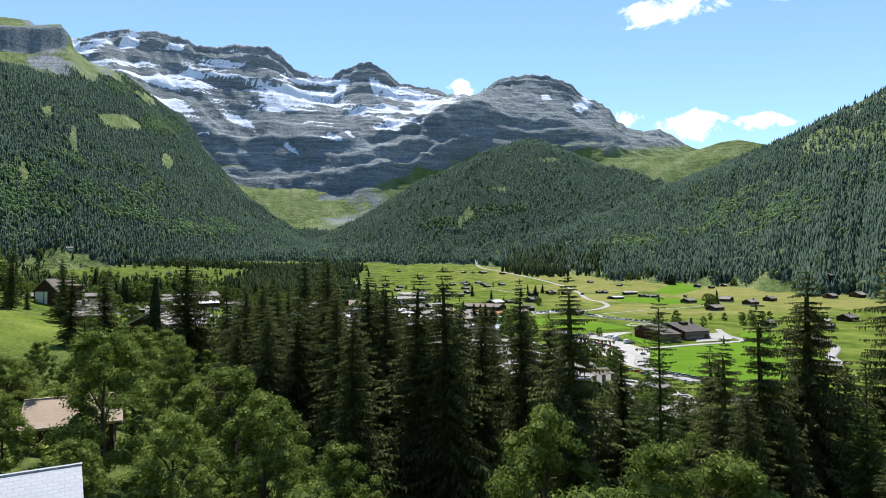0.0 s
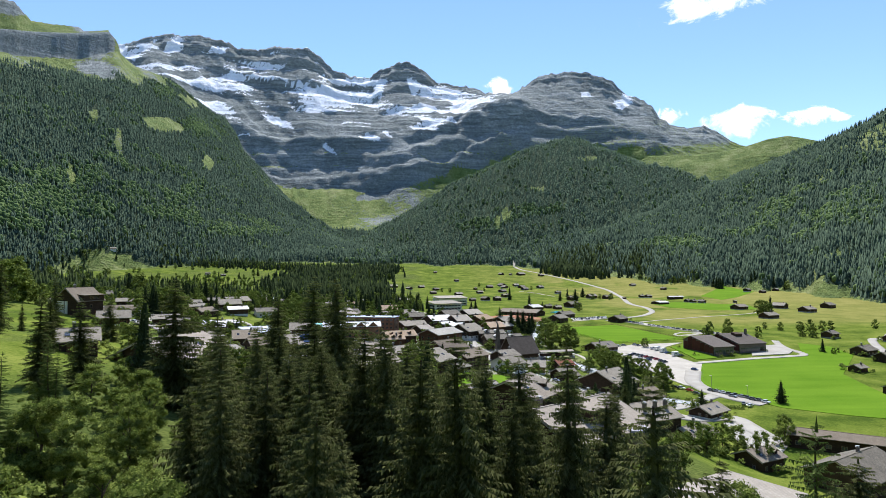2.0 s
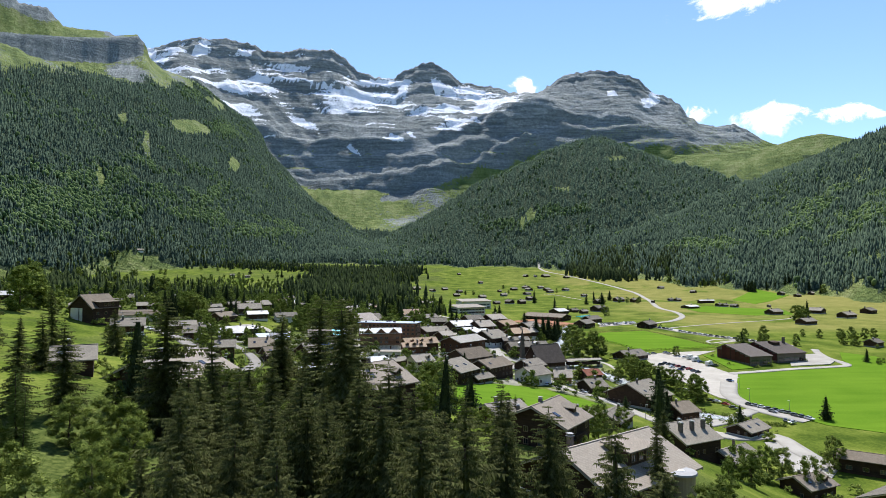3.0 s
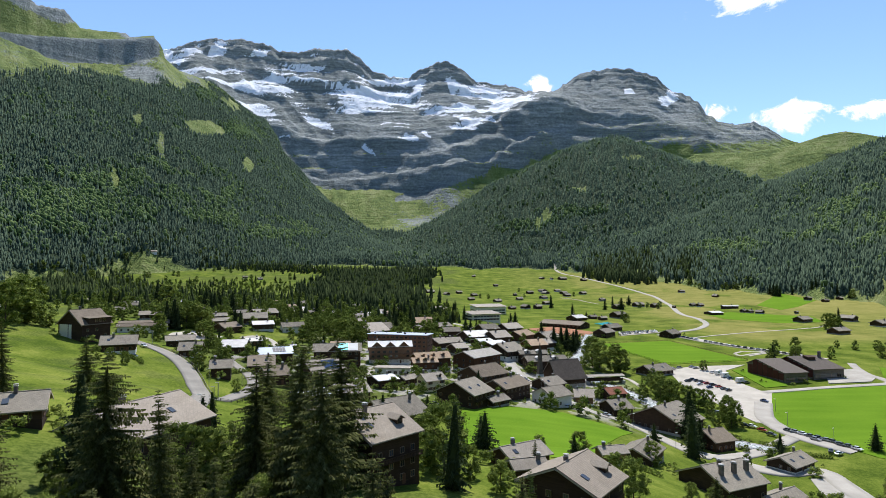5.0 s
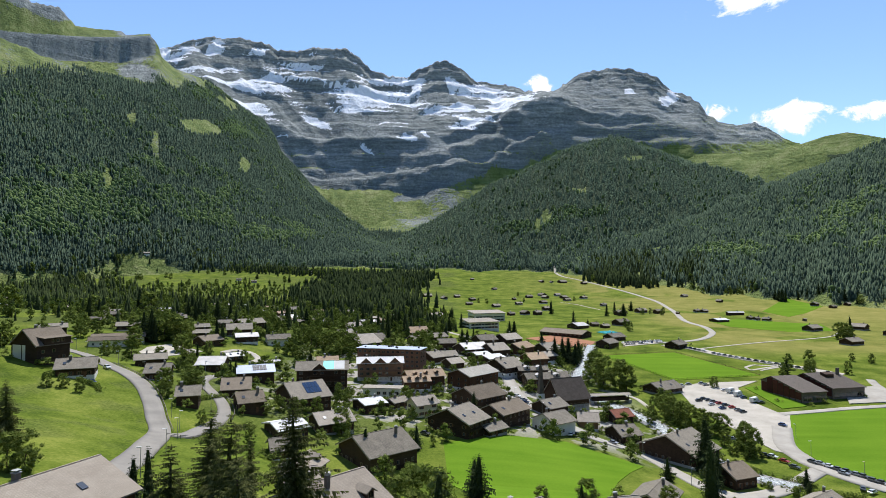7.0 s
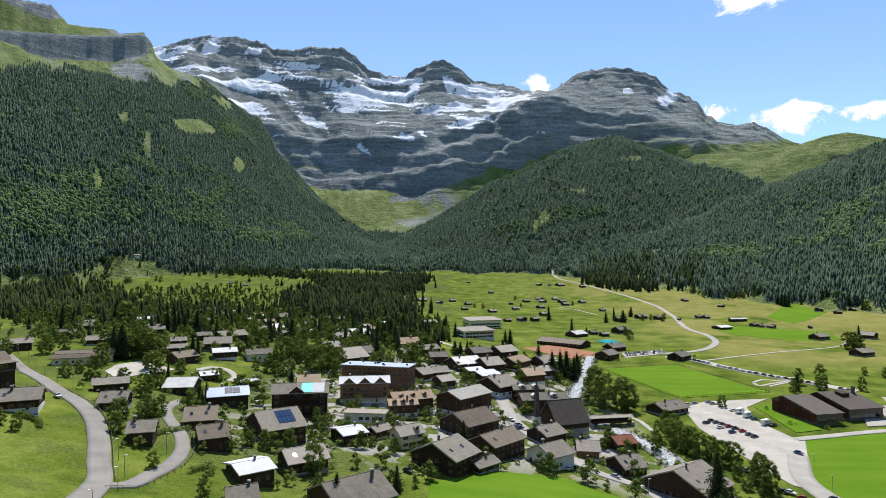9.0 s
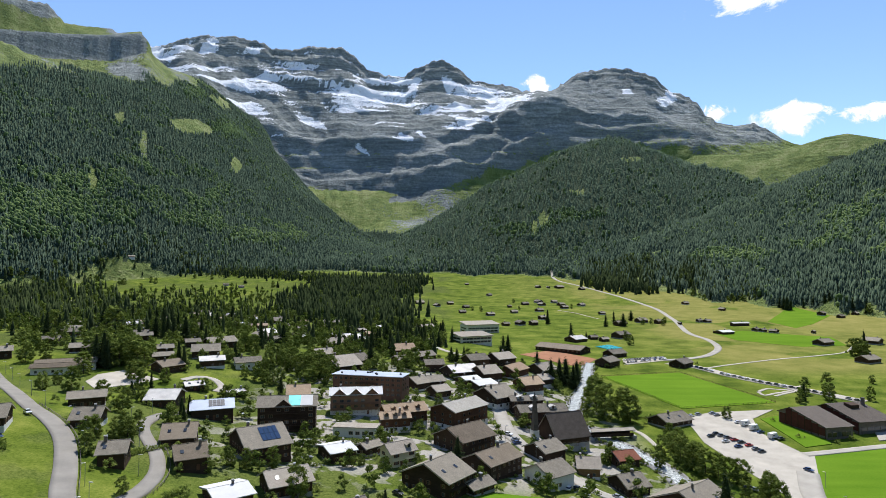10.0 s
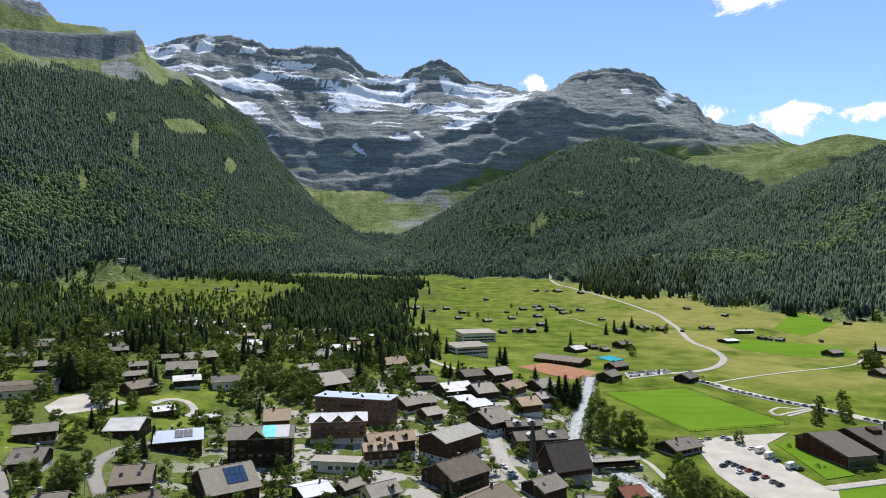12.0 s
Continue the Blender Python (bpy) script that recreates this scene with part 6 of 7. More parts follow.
    if style == "hoteltarp":
        dormer(top, -L * .05, -W * .5 + .5, h - .6, 6.5, 2.6, roofm, WOOD_DARK, W * .45)
        for nm, x0, x1, mm, lb in (("tarpaulin", .02, .22, TARP, "turquoise tarpaulin"), ("roof_sheet", .22, .42, ROOF["white"], "white roofing sheet")):
            bm = bmesh.new()
            y0, y1 = -W / 2 * .92, -.4
            q = [bm.verts.new(p) for p in ((x0 * L, y0, h + (W / 2 + y0) * slope + .30), (x1 * L, y0, h + (W / 2 + y0) * slope + .30), (x1 * L, y1, h + (W / 2 + y1) * slope + .30), (x0 * L, y1, h + (W / 2 + y1) * slope + .30))]
            e_ = bmesh.ops.extrude_face_region(bm, geom=[bm.faces.new(q)])["geom"]
            for v in e_:
                if isinstance(v, bmesh.types.BMVert):
                    v.co.z += .06
            bmesh.ops.recalc_face_normals(bm, faces=bm.faces[:])
            part(nm, bm, mm, roof_ob, lb)
    if style in ("solar", "panels"):
        for i in range(4):
            for j in range(2):
                bm = bmesh.new()
                x0 = -L * .14 + i * 1.75 + (L * .06)
                ya, yb = -W / 2 * .72 + j * W * .15, -W / 2 * .72 + (j + 1) * W * .15 - .12
                q = [bm.verts.new((px_, py_, h + (W / 2 + py_) * slope + .32)) for px_, py_ in ((x0, ya), (x0 + 1.6, ya), (x0 + 1.6, yb), (x0, yb))]
                e_ = bmesh.ops.extrude_face_region(bm, geom=[bm.faces.new(q)])["geom"]
                for v in e_:
                    if isinstance(v, bmesh.types.BMVert):
                        v.co.z += .08
                bmesh.ops.recalc_face_normals(bm, faces=bm.faces[:])
                part("solar_panel", bm, SOLAR if style == "panels" else DARKM, roof_ob)
    return top


r_house = random.Random(11)
for style_, plan_ in HOUSES:
    house(style_, plan_, r_house)

# hay barns and small far chalets
for hx, hy, size_ in HUTS:
    st_ = "chalet" if hx > -30 or hy > 900 else r_house.choice(("chalet", "chalet", "metal", "brown", "grey", "tan"))
    house(st_, (hx, hy, r_house.choice((20, 35, 30, -55, 25)), size_ * 1.2, size_ * 1.1, 2.4 if size_ < 9 or hy > 850 else 3.4), r_house)


# ---- trees ----
def trunk_bm(h, r0, r1, bend=0.02, seed=0, limbs=()):
    g = random.Random(seed)
    bm = bmesh.new()

    def tube(points, radii, sides=7):
        rings = []
        for p, r in zip(points, radii):
            rings.append([bm.verts.new((p[0] + r * math.cos(2 * math.pi * i / sides), p[1] + r * math.sin(2 * math.pi * i / sides), p[2])) for i in range(sides)])
        for a_, b_ in zip(rings, rings[1:]):
            for i in range(sides):
                bm.faces.new((a_[i], a_[(i + 1) % sides], b_[(i + 1) % sides], b_[i]))
        bm.faces.new(rings[-1])

    n = 6
    pts = [(g.uniform(-bend, bend) * h * (k > 0), g.uniform(-bend, bend) * h * (k > 0), h * k / n - (1.5 if k == 0 else 0)) for k in range(n + 1)]
    tube(pts, [r0 * (1.35 if k == 0 else 1) + (r1 - r0) * k / n for k in range(n + 1)])
    for (z, out, up, r) in limbs:
        a_ = g.random() * 6.283
        tube([(0, 0, z), (out * .5 * math.cos(a_), out * .5 * math.sin(a_), z + up * .55), (out * math.cos(a_), out * math.sin(a_), z + up)], [r, r * .65, r * .25], 5)
    return bm


def spruce_arrays(h, width, whorls, per, seed, droop=.35, bare=.06, twigs=5, spray=.34, heart=.42):
    """Drooping boughs in whorls: each bough is a bowed spine of small hanging sprays, with air between the boughs."""
    g = np.random.default_rng(seed)
    tri = []
    side = np.exp(g.normal(0, .16, 5))
    for k in range(whorls):
        u = bare + (1 - bare) * (k + g.uniform(-.45, .45)) / whorls
        z = u * h
        reach = width * (1 - u) ** .58 * g.uniform(.55, 1.15) + .12
        n = max(4, int(per * (1 - .45 * u)))
        a0 = g.random() * 6.283
        for b in range(n):
            if g.random() < .12:
                continue
            a_ = a0 + 6.283 * (b + g.uniform(-.35, .35)) / n
            ln = reach * g.uniform(.6, 1.15) * side[int(a_ / 6.283 * 5) % 5]
            d = np.array([math.cos(a_), math.sin(a_), 0])
            s = np.array([-d[1], d[0], 0])
            dr = droop * g.uniform(.5, 1.4) * (1.0 - .75 * u)
            pitch = g.uniform(.02, .16)

            def spine(t):
                return d * ln * t + np.array([0, 0, z + pitch * ln * t - dr * ln * t ** 1.5 + .55 * dr * ln * max(0, t - .72)])

            for j in range(twigs):
                t0 = (j + g.uniform(.0, .5)) / twigs
                c0, c1 = spine(t0), spine(t0 + .95 / twigs)
                wd = (ln * spray * (1 - .6 * t0) + .10) * g.uniform(.55, 1.3)
                for sg in (-1, 1):
                    tip = (c0 + c1) / 2 + s * sg * wd * g.uniform(.5, 1) + d * wd * g.uniform(.2, .6) - np.array([0, 0, wd * g.uniform(.35, 1.1)])
                    tri += [c0, c1, tip]
                if heart < .4 and t0 > .15:
                    tri += [c0, c1, (c0 + c1) / 2 + d * wd * .1 - np.array([0, 0, wd * g.uniform(.8, 1.5)])]
    core = [np.array([heart * width * (1 - u) ** .7 * math.cos(6.283 * b / 7), heart * width * (1 - u) ** .7 * math.sin(6.283 * b / 7), h * u]) for u in (bare + .02, .35, .65, .9) for b in range(7)]
    for k in range(3):
        for b in range(7):
            p, q, r, s = core[k * 7 + b], core[k * 7 + (b + 1) % 7], core[(k + 1) * 7 + (b + 1) % 7], core[(k + 1) * 7 + b]
            tri += [p, q, r, p, r, s]
    top = np.array([0, 0, h])
    for b in range(4):
        a_ = 6.283 * b / 4
        tri += [np.array([.09 * math.cos(a_), .09 * math.sin(a_), h * .965]), np.array([.09 * math.cos(a_ + 1.6), .09 * math.sin(a_ + 1.6), h * .965]), top]
    return np.array(tri)


def leaf_arrays(h, width, clumps, leaves, size, seed, low=.28, clump=(.24, .42)):
    """A crown of leaf sprays gathered in clumps, open between them."""
    g = np.random.default_rng(seed)
    tri = []
    for k in range(clumps):
        u = g.random()
        z = low + (1 - low) * u
        rad = width * (math.sin(math.pi * min(1, .16 + .80 * (z - low) / (1 - low))) ** .7) * g.uniform(.35, .95)
        a_ = g.random() * 6.283
        c = np.array([rad * math.cos(a_), rad * math.sin(a_), h * z * .93])
        cr = width * g.uniform(*clump)
        p = g.normal(0, 1, (leaves, 3))
        p /= np.linalg.norm(p, axis=1)[:, None]
        out = p
        p = c + p * cr * g.uniform(.55, 1.08, (leaves, 1)) * (1, 1, .8)
        for q, n_ in zip(p, out):
            e1, e2 = g.normal(0, 1, 3), g.normal(0, 1, 3)
            e1, e2 = e1 - .72 * n_ * (e1 @ n_), e2 - .72 * n_ * (e2 @ n_)
            e1 *= size * g.uniform(.7, 1.3) / np.linalg.norm(e1)
            e2 *= size * g.uniform(.7, 1.3) / np.linalg.norm(e2)
            tri += [q, q + e1, q + e2]
        # an opaque core added inside the clump to block light and shade its underside
        tips = [c + np.array(d_) * cr * g.uniform(.5, .8) for d_ in ((1, 0, 0), (0, 1, 0), (-1, 0, 0), (0, -1, 0), (0, 0, .8), (0, 0, -.8))]
        for b in range(4):
            tri += [tips[b], tips[(b + 1) % 4], tips[4], tips[(b + 1) % 4], tips[b], tips[5]]
    return np.array(tri)


def leaf_form(*shape):
    """A small leafy crown for scattering."""
    v = leaf_arrays(*shape)
    return v, np.arange(len(v)).reshape(-1, 3)


def tri_mesh(name, tri, material):
    ob = raw_mesh(name, tri.reshape(-1, 3), np.arange(len(tri)).reshape(-1, 3), material)
    return ob


def make_tree(name, label, category, crown, crown_material, trunk, group):
    top = new(name)
    tagged(top, label, category, group)
    c = tri_mesh("crown", crown, crown_material)
    c.parent = top
    part("trunk", trunk, BARK, top)
    return top


# near forms stand 25 m (conifers) and 15 m (broadleaves) high at scale 1
NEAR_SPRUCE = [make_tree("spruce_tree", "tall dark spruce with drooping ragged branches", "tree", spruce_arrays(25, w_, 58, 15, s_, .46, .05, 12, .17, .12), NEEDLE,
                         trunk_bm(23, .34, .05, .004, s_), "near spruces") for w_, s_ in ((5.2, 1), (4.5, 2), (5.6, 3), (4.0, 4))]
NEAR_LARCH = [make_tree("larch_tree", "light green larch with thin open crown", "tree", spruce_arrays(25, 5.2, 64, 9, 8, .10, .12, 14, .11, .02), LARCH, trunk_bm(23.5, .28, .04, .006, 8), "near larches")]
NEAR_LEAF = [make_tree("broadleaf_tree", "leafy green deciduous tree with uneven crown", "tree", leaf_arrays(15, 4.9, 86, 190, .25, s_, .12, (.13, .27)), LEAF,
                       trunk_bm(9.5, .28, .10, .015, s_, [(3.2 + .8 * i, 2.6, 3.2, .11) for i in range(7)]), "near broadleaf trees") for s_ in (11, 12, 13)]
MID_SPRUCE = [make_tree("spruce_tree", "dark green spruce in the village", "tree", spruce_arrays(25, w_, 30, 12, s_, .3, .03, 5, .30, .42), NEEDLE_MID,
                        trunk_bm(22, .32, .05, .004, s_), "village spruces") for w_, s_ in ((7.4, 21), (6.2, 22))]
MID_LEAF = [make_tree("broadleaf_tree", "round leafy garden tree", "tree", leaf_arrays(15, 5.4, 50, 90, .42, s_, .05, (.18, .34)), LEAF_MID,
                      trunk_bm(8, .26, .10, .012, s_, [(3.2 + i, 2.6, 2.8, .10) for i in range(4)]), "village broadleaf trees") for s_ in (31, 32)]
used_first = set()


def plant(kinds, x, y, height, base_height, g, wide=1.0, sink=.3):
    ob = g.choice(kinds)
    s = height / base_height
    z = float(lie(x, y)) - sink
    m = pose(x, y, z, g.uniform(-2, 2), g.uniform(-2, 2), g.uniform(0, 360))
    f = wide * g.uniform(.88, 1.12)
    if ob.name not in used_first:
        used_first.add(ob.name)
        ob.matrix_world = m @ Matrix.Diagonal((s * f, s * f, s, 1))
        return ob
    c = copy_thing(ob, m)
    c.scale = (s * f, s * f, s)
    return c


r_tree = random.Random(5)
# the belt of tall trees on the slope: x, y, height of the tip over the datum
for x, y, top in ((-50, -4, 28.7), (-27, 10, 29), (-23, 30, 27.3), (-19, -5, 29), (-34, 11, 25), (-43, 45, 21.6), (-1.7, -75, 25.7), (8, -89, 24.8), (8, -70, 24.2), (7.4, -49, 20.3),
                  (-7.6, -60, 24.6), (-5, -72, 25), (-11, -57, 25), (-14, -70, 23), (-17, -52, 24.5), (-12, -80, 22), (2, -60, 21.5), (-20, -62, 22), (-24, -44, 23.5), (-3, -52, 19),
                  (32, -86, 25), (24, -92, 22.3), (18.5, -94, 19.7), (43, -86, 26), (-86, 20, 24.7), (-97, 70, 22.3), (-70, -12, 26), (-66, -6, 25.5)):
    plant(NEAR_SPRUCE, x, y, top - float(lie(x, y)) + 1.2, 25, r_tree, 1.3 if y > -40 else 1.15)
for x, y, top in ((-109, 47, 23), (-16, -40, 20), (-30, -22, 22), (-38, 24, 19), (-10, -34, 17), (-27, -60, 20), (14, -60, 15), (20, -70, 14), (-92, 30, 20), (12, -30, 12)):
    plant(NEAR_SPRUCE, x, y, top - float(lie(x, y)) + .3, 25, r_tree, 1.0)
for x, y, h in ((-58.9, -27.8, 13.0),):
    plant(NEAR_LARCH, x, y, h, 25, r_tree, 1.1)
for x, y, h in ((-42.8, -52.6, 11.7), (-44.9, -53.6, 10.9), (-57.8, -18.1, 7.9), (-53.3, -17.3, 8.9), (-49.7, -17.1, 8.9), (-46.6, -54.5, 9.0)):
    plant(NEAR_LEAF, x, y, h, 15, r_tree, 1.1)
for x, y, top in ((14.6, -91, 24), (-48, -56, 23), (-58, -28, 19.5), (10, 8, 10), (31, -94, 19)):
    plant(NEAR_LARCH, x, y, top - float(lie(x, y)) + .3, 25, r_tree)
for x, y, top in ((-35.3, -80, 21.5), (-25, -92, 16), (-33, -90, 13.5), (-19, -88, 16.5), (-42, -84, 16), (4, -93, 16), (10, -101, 15), (3, -108, 14.5), (-24, -76, 17), (-48, -72, 18), (-56, -50, 17), (-40, -44, 17),
                  (-60, -30, 14), (-46, -24, 15), (-34, -34, 14), (-56, -5, 12), (-12, -20, 11), (-30, 0, 12), (-46, 22, 12), (0, -25, 10), (-6, 0, 8), (28, -60, 10),
                  (22, -48, 8), (40, -70, 12), (50, -60, 10), (38, 12, -2), (34, 4, 2), (44, -6, 0), (30, -32, 6), (8, 40, 2), (60, 60, -14), (52, 52, -12), (26, -82, 13)):
    plant(NEAR_LEAF, x, y, max(6, top - float(lie(x, y))), 15, r_tree)

for x, y, h in [(r_tree.uniform(-56, -22), r_tree.uniform(-60, 8), r_tree.uniform(4.5, 7.5)) for k_ in range(26)]:
    if (np.hypot(*(np.array([f[:2] for f in footprints]) - (x, y)).T) > 9).all():
        plant(NEAR_LEAF, x, y, h, 15, r_tree, 1.15)
for x, y, h in ((-40, -8, 22), (-94, 36, 17), (-104, 30, 18), (-40, 60, 17), (-30, 62, 15), (-12, 72, 12), (30, -16, 16), (44, 20, 12), (18, 60, 9)):
    plant(NEAR_SPRUCE, x, y, h, 25, r_tree)

for x, y, h in ((-200, 190, 19), (-208, 201, 18), (-192, 196, 12)):
    plant(MID_LEAF, x, y, h, 15, r_tree, 1.2)
# round the lodge and the long building behind it
for x, y, h in ((-233, 320, 13), (-246, 362, 12), (-189, 302, 13), (-192, 324, 11), (-172, 334, 14), (-228, 330, 10), (-216, 352, 12), (-160, 300, 12), (-150, 286, 11), (-248, 306, 12), (-262, 330, 10),
                (-147, 246, 10), (-178, 252, 9), (-262, 296, 14), (-270, 286, 15), (-282, 304, 14), (-256, 276, 12)):
    if (np.hypot(*(np.array([f[:2] for f in footprints]) - (x, y)).T) > 8).all():
        plant(MID_LEAF, x, y, h, 15, r_tree, 1.15)

keep_off = [(np.array(catmull(q, 6.0)), d_) for q, d_ in ((ROAD_HILL, 7), (ROAD_LOOP, 6), (ROAD_MAIN, 6), (RIVER, 7), (ROAD_VALLEY, 6), (LANE_BACK, 4), (LANE_LEFT, 4))]
spots = np.array([f[:2] for f in footprints])
sizes = np.array([f[2] for f in footprints])


def free(x, y, extra=1.5):
    if (np.hypot(spots[:, 0] - x, spots[:, 1] - y) < sizes + extra).any():
        return False
    return not any((np.hypot(q[:, 0] - x, q[:, 1] - y) < d_).any() for q, d_ in keep_off)


# the rest of the belt, close together
for k_ in range(46):
    x, y = r_tree.uniform(-34, 14), r_tree.uniform(-74, -22)
    if free(x, y, -1) and x < 8 + .3 * (-y - 30):
        plant(NEAR_SPRUCE, x, y, r_tree.uniform(15, 23), 25, r_tree, 1.15)
for k_ in range(50):
    x, y = r_tree.uniform(-58, 62), r_tree.uniform(-112, 25)
    if free(x, y, 0) and abs(x + 8 - .06 * (y + 140)) > 6 and (x < -22 or y < -45 or x > 20) and not (x > 5 and y > -70):
        plant(NEAR_LEAF, x, y, r_tree.uniform(8, 13) * (.6 if x < -24 else 1), 15, r_tree, 1.1)


def inside(poly, x, y):
    hit = False
    for (x0, y0), (x1, y1) in zip(poly, poly[1:] + poly[:1]):
        if (y0 > y) != (y1 > y) and x < (x1 - x0) * (y - y0) / (y1 - y0) + x0:
            hit = not hit
    return hit


for x, y, h in SPRUCES:
    plant(MID_SPRUCE, x, y, h, 25, r_tree)
for x, y, h in BROADLEAVES:
    plant(MID_LEAF, x, y, h, 15, r_tree, 1.0)


def fill(poly, count, g):
    lo, hi = np.min(poly, 0), np.max(poly, 0)
    out = []
    while len(out) < count:
        x, y = g.uniform(lo[0], hi[0]), g.uniform(lo[1], hi[1])
        if inside(poly, x, y):
            out.append((x, y))
    return out


# undergrowth below the belt of trees
g_ = np.random.default_rng(45)
ux, uy = g_.uniform(-62, 60, 520), g_.uniform(-118, 20, 520)
ok_ = (np.abs(ux + 8 - .06 * (uy + 140)) > 4) & ~((ux > -4) & (uy > -55)) & ~((ux < -34) & (uy > -45)) & np.array([free(a_, b_, 0) for a_, b_ in zip(ux, uy)])
ux, uy = ux[ok_], uy[ok_]
uh = g_.uniform(1.2, 4.5, len(ux))
tagged(scatter("undergrowth", leaf_form(1.0, .5, 14, 34, .085, 63, .1, (.36, .60)), ux, uy, lie(ux, uy) - .2, uh, uh * g_.uniform(1.0, 1.6, len(ux)), LEAF, 64),
       "leafy undergrowth below the tall trees", "undergrowth", kind="stuff")

# gardens among the chalets
placed = 0
for x, y in fill(GARDENS, 1500, r_tree):
    if placed < 150 and free(x, y, 0.5) and not inside(GRAVEL_LOT, x, y):
        placed += 1
        if r_tree.random() < .45:
            plant(MID_SPRUCE, x, y, r_tree.uniform(11, 22), 25, r_tree)
        else:
            plant(MID_LEAF, x, y, r_tree.uniform(7, 15), 15, r_tree, 1.15)

# the slope on the other side of the path
for k_ in range(48):
    x, y = r_tree.uniform(12, 66), r_tree.uniform(-112, -66)
    if k_ % 3 == 0:
        plant(NEAR_LEAF, x, y, r_tree.uniform(8, 14) - max(0, (y + 90) * .12), 15, r_tree, 1.05)
    else:
        plant(NEAR_SPRUCE, x, y, r_tree.uniform(13, 20), 25, r_tree, 1.2)

# shrubs and garden bushes round the houses
bush = []
g_ = np.random.default_rng(44)
for fx, fy, fr in footprints:
    if fy < 480 and fx > -240:
        for k_ in range(6):
            a_ = g_.uniform(0, 6.283)
            bush.append((fx + (fr + g_.uniform(-1.0, 3.5)) * math.cos(a_), fy + (fr + g_.uniform(-1.0, 3.5)) * math.sin(a_)))
bush = np.array([b for b in bush if not any((np.hypot(q[:, 0] - b[0], q[:, 1] - b[1]) < d_ - 1.5).any() for q, d_ in keep_off) and not inside(LAWN_MID, *b)])
bh = g_.uniform(1.2, 4.2, len(bush))
tagged(scatter("shrubs", leaf_form(1.0, .42, 7, 26, .11, 61, .12, (.36, .60)), bush[:, 0], bush[:, 1], lie(bush[:, 0], bush[:, 1]) - .1, bh, bh * g_.uniform(.9, 1.5, len(bush)), LEAF, 62),
       "garden shrubs round the chalets", "shrubs", kind="stuff")

# shrubs and boulders along the river
bank = catmull(RIVER, 1.0)
side_ = np.gradient(bank, axis=0)
side_ = np.stack([-side_[:, 1], side_[:, 0]], -1) / np.hypot(side_[:, 0], side_[:, 1])[:, None]
k_ = g_.integers(0, len(bank), 520)
off_ = g_.uniform(3.6, 8.0, 520) * g_.choice((-1, 1), 520)
bx_, by_ = (bank[k_] + side_[k_] * off_[:, None]).T
bh = g_.uniform(.7, 2.6, 520)
tagged(scatter("bank_shrubs", leaf_form(1.0, .42, 7, 26, .11, 65, .12, (.36, .60)), bx_, by_, lie(bx_, by_) - .1, bh, bh * g_.uniform(1.0, 1.7, 520), LEAF_MID, 66),
       "green shrubs along the river banks", "shrubs", kind="stuff")
k_ = g_.integers(0, len(bank), 330)
bx_, by_ = (bank[k_] + side_[k_] * (g_.uniform(1.9, 4.6, (330, 1)) * g_.choice((-1, 1), (330, 1)))).T
bh = g_.uniform(.3, 1.1, 330)
tagged(scatter("boulders", puff_template(5), bx_, by_, lie(bx_, by_) - .1, bh, bh * g_.uniform(.7, 1.2, 330), STONE, 67), "grey boulders in the river bed", "boulders", kind="stuff")

# more trees between the gardens, too many to tell apart
pts = np.array([p for p in fill(GARDENS, 4200, r_tree) if free(*p, -1.0) and not inside(GRAVEL_LOT, *p)][:850])
TOWN_GARDENS = [(-115, 180), (-60, 150), (20, 160), (100, 190), (70, 330), (95, 430), (40, 470), (-110, 440)]
town = np.array([p for p in fill(TOWN_GARDENS, 1400, r_tree) if free(*p, -1.2) and not inside(LAWN_MID, *p)][:170])
th = g_.uniform(4, 9, len(town))
tagged(scatter("garden_broadleaves", leaf_form(1.0, .36, 15, 30, .085, 73, .1, (.36, .60)), town[:, 0], town[:, 1], lie(town[:, 0], town[:, 1]) - .2, th, th * g_.uniform(.9, 1.25, len(town)), LEAF_MID, 78),
       "small leafy trees between the village houses", "trees", kind="stuff")
near_ = pts[:, 1] < 430
nh = g_.uniform(5, 11, near_.sum())
tagged(scatter("garden_broadleaves", leaf_form(1.0, .36, 15, 30, .085, 74, .1, (.36, .60)), pts[near_, 0], pts[near_, 1], lie(pts[near_, 0], pts[near_, 1]) - .2, nh, nh * g_.uniform(.9, 1.25, near_.sum()), LEAF_MID, 79),
       "leafy trees in the gardens beside the lanes", "trees", kind="stuff")
pts = pts[~near_]
leaf = rng.random(len(pts)) < .68
for sel, tpl, mat_, lo_, hi_, wid, nm in ((~leaf, cone_template(8, 8, .5, 14), NEEDLE_MID, 9, 20, (.20, .29), "garden_conifers"), (leaf, leaf_form(1.0, .42, 13, 22, .12, 71, .06, (.32, .52)), LEAF_MID, 6, 14, (.70, 1.0), "garden_broadleaves")):
    hh = rng.uniform(lo_, hi_, sel.sum())
    tagged(scatter(nm, tpl, pts[sel, 0], pts[sel, 1], lie(pts[sel, 0], pts[sel, 1]) - .3, hh, hh * rng.uniform(*wid, sel.sum()), mat_, 77), "trees between the gardens of the village", "trees", kind="stuff")

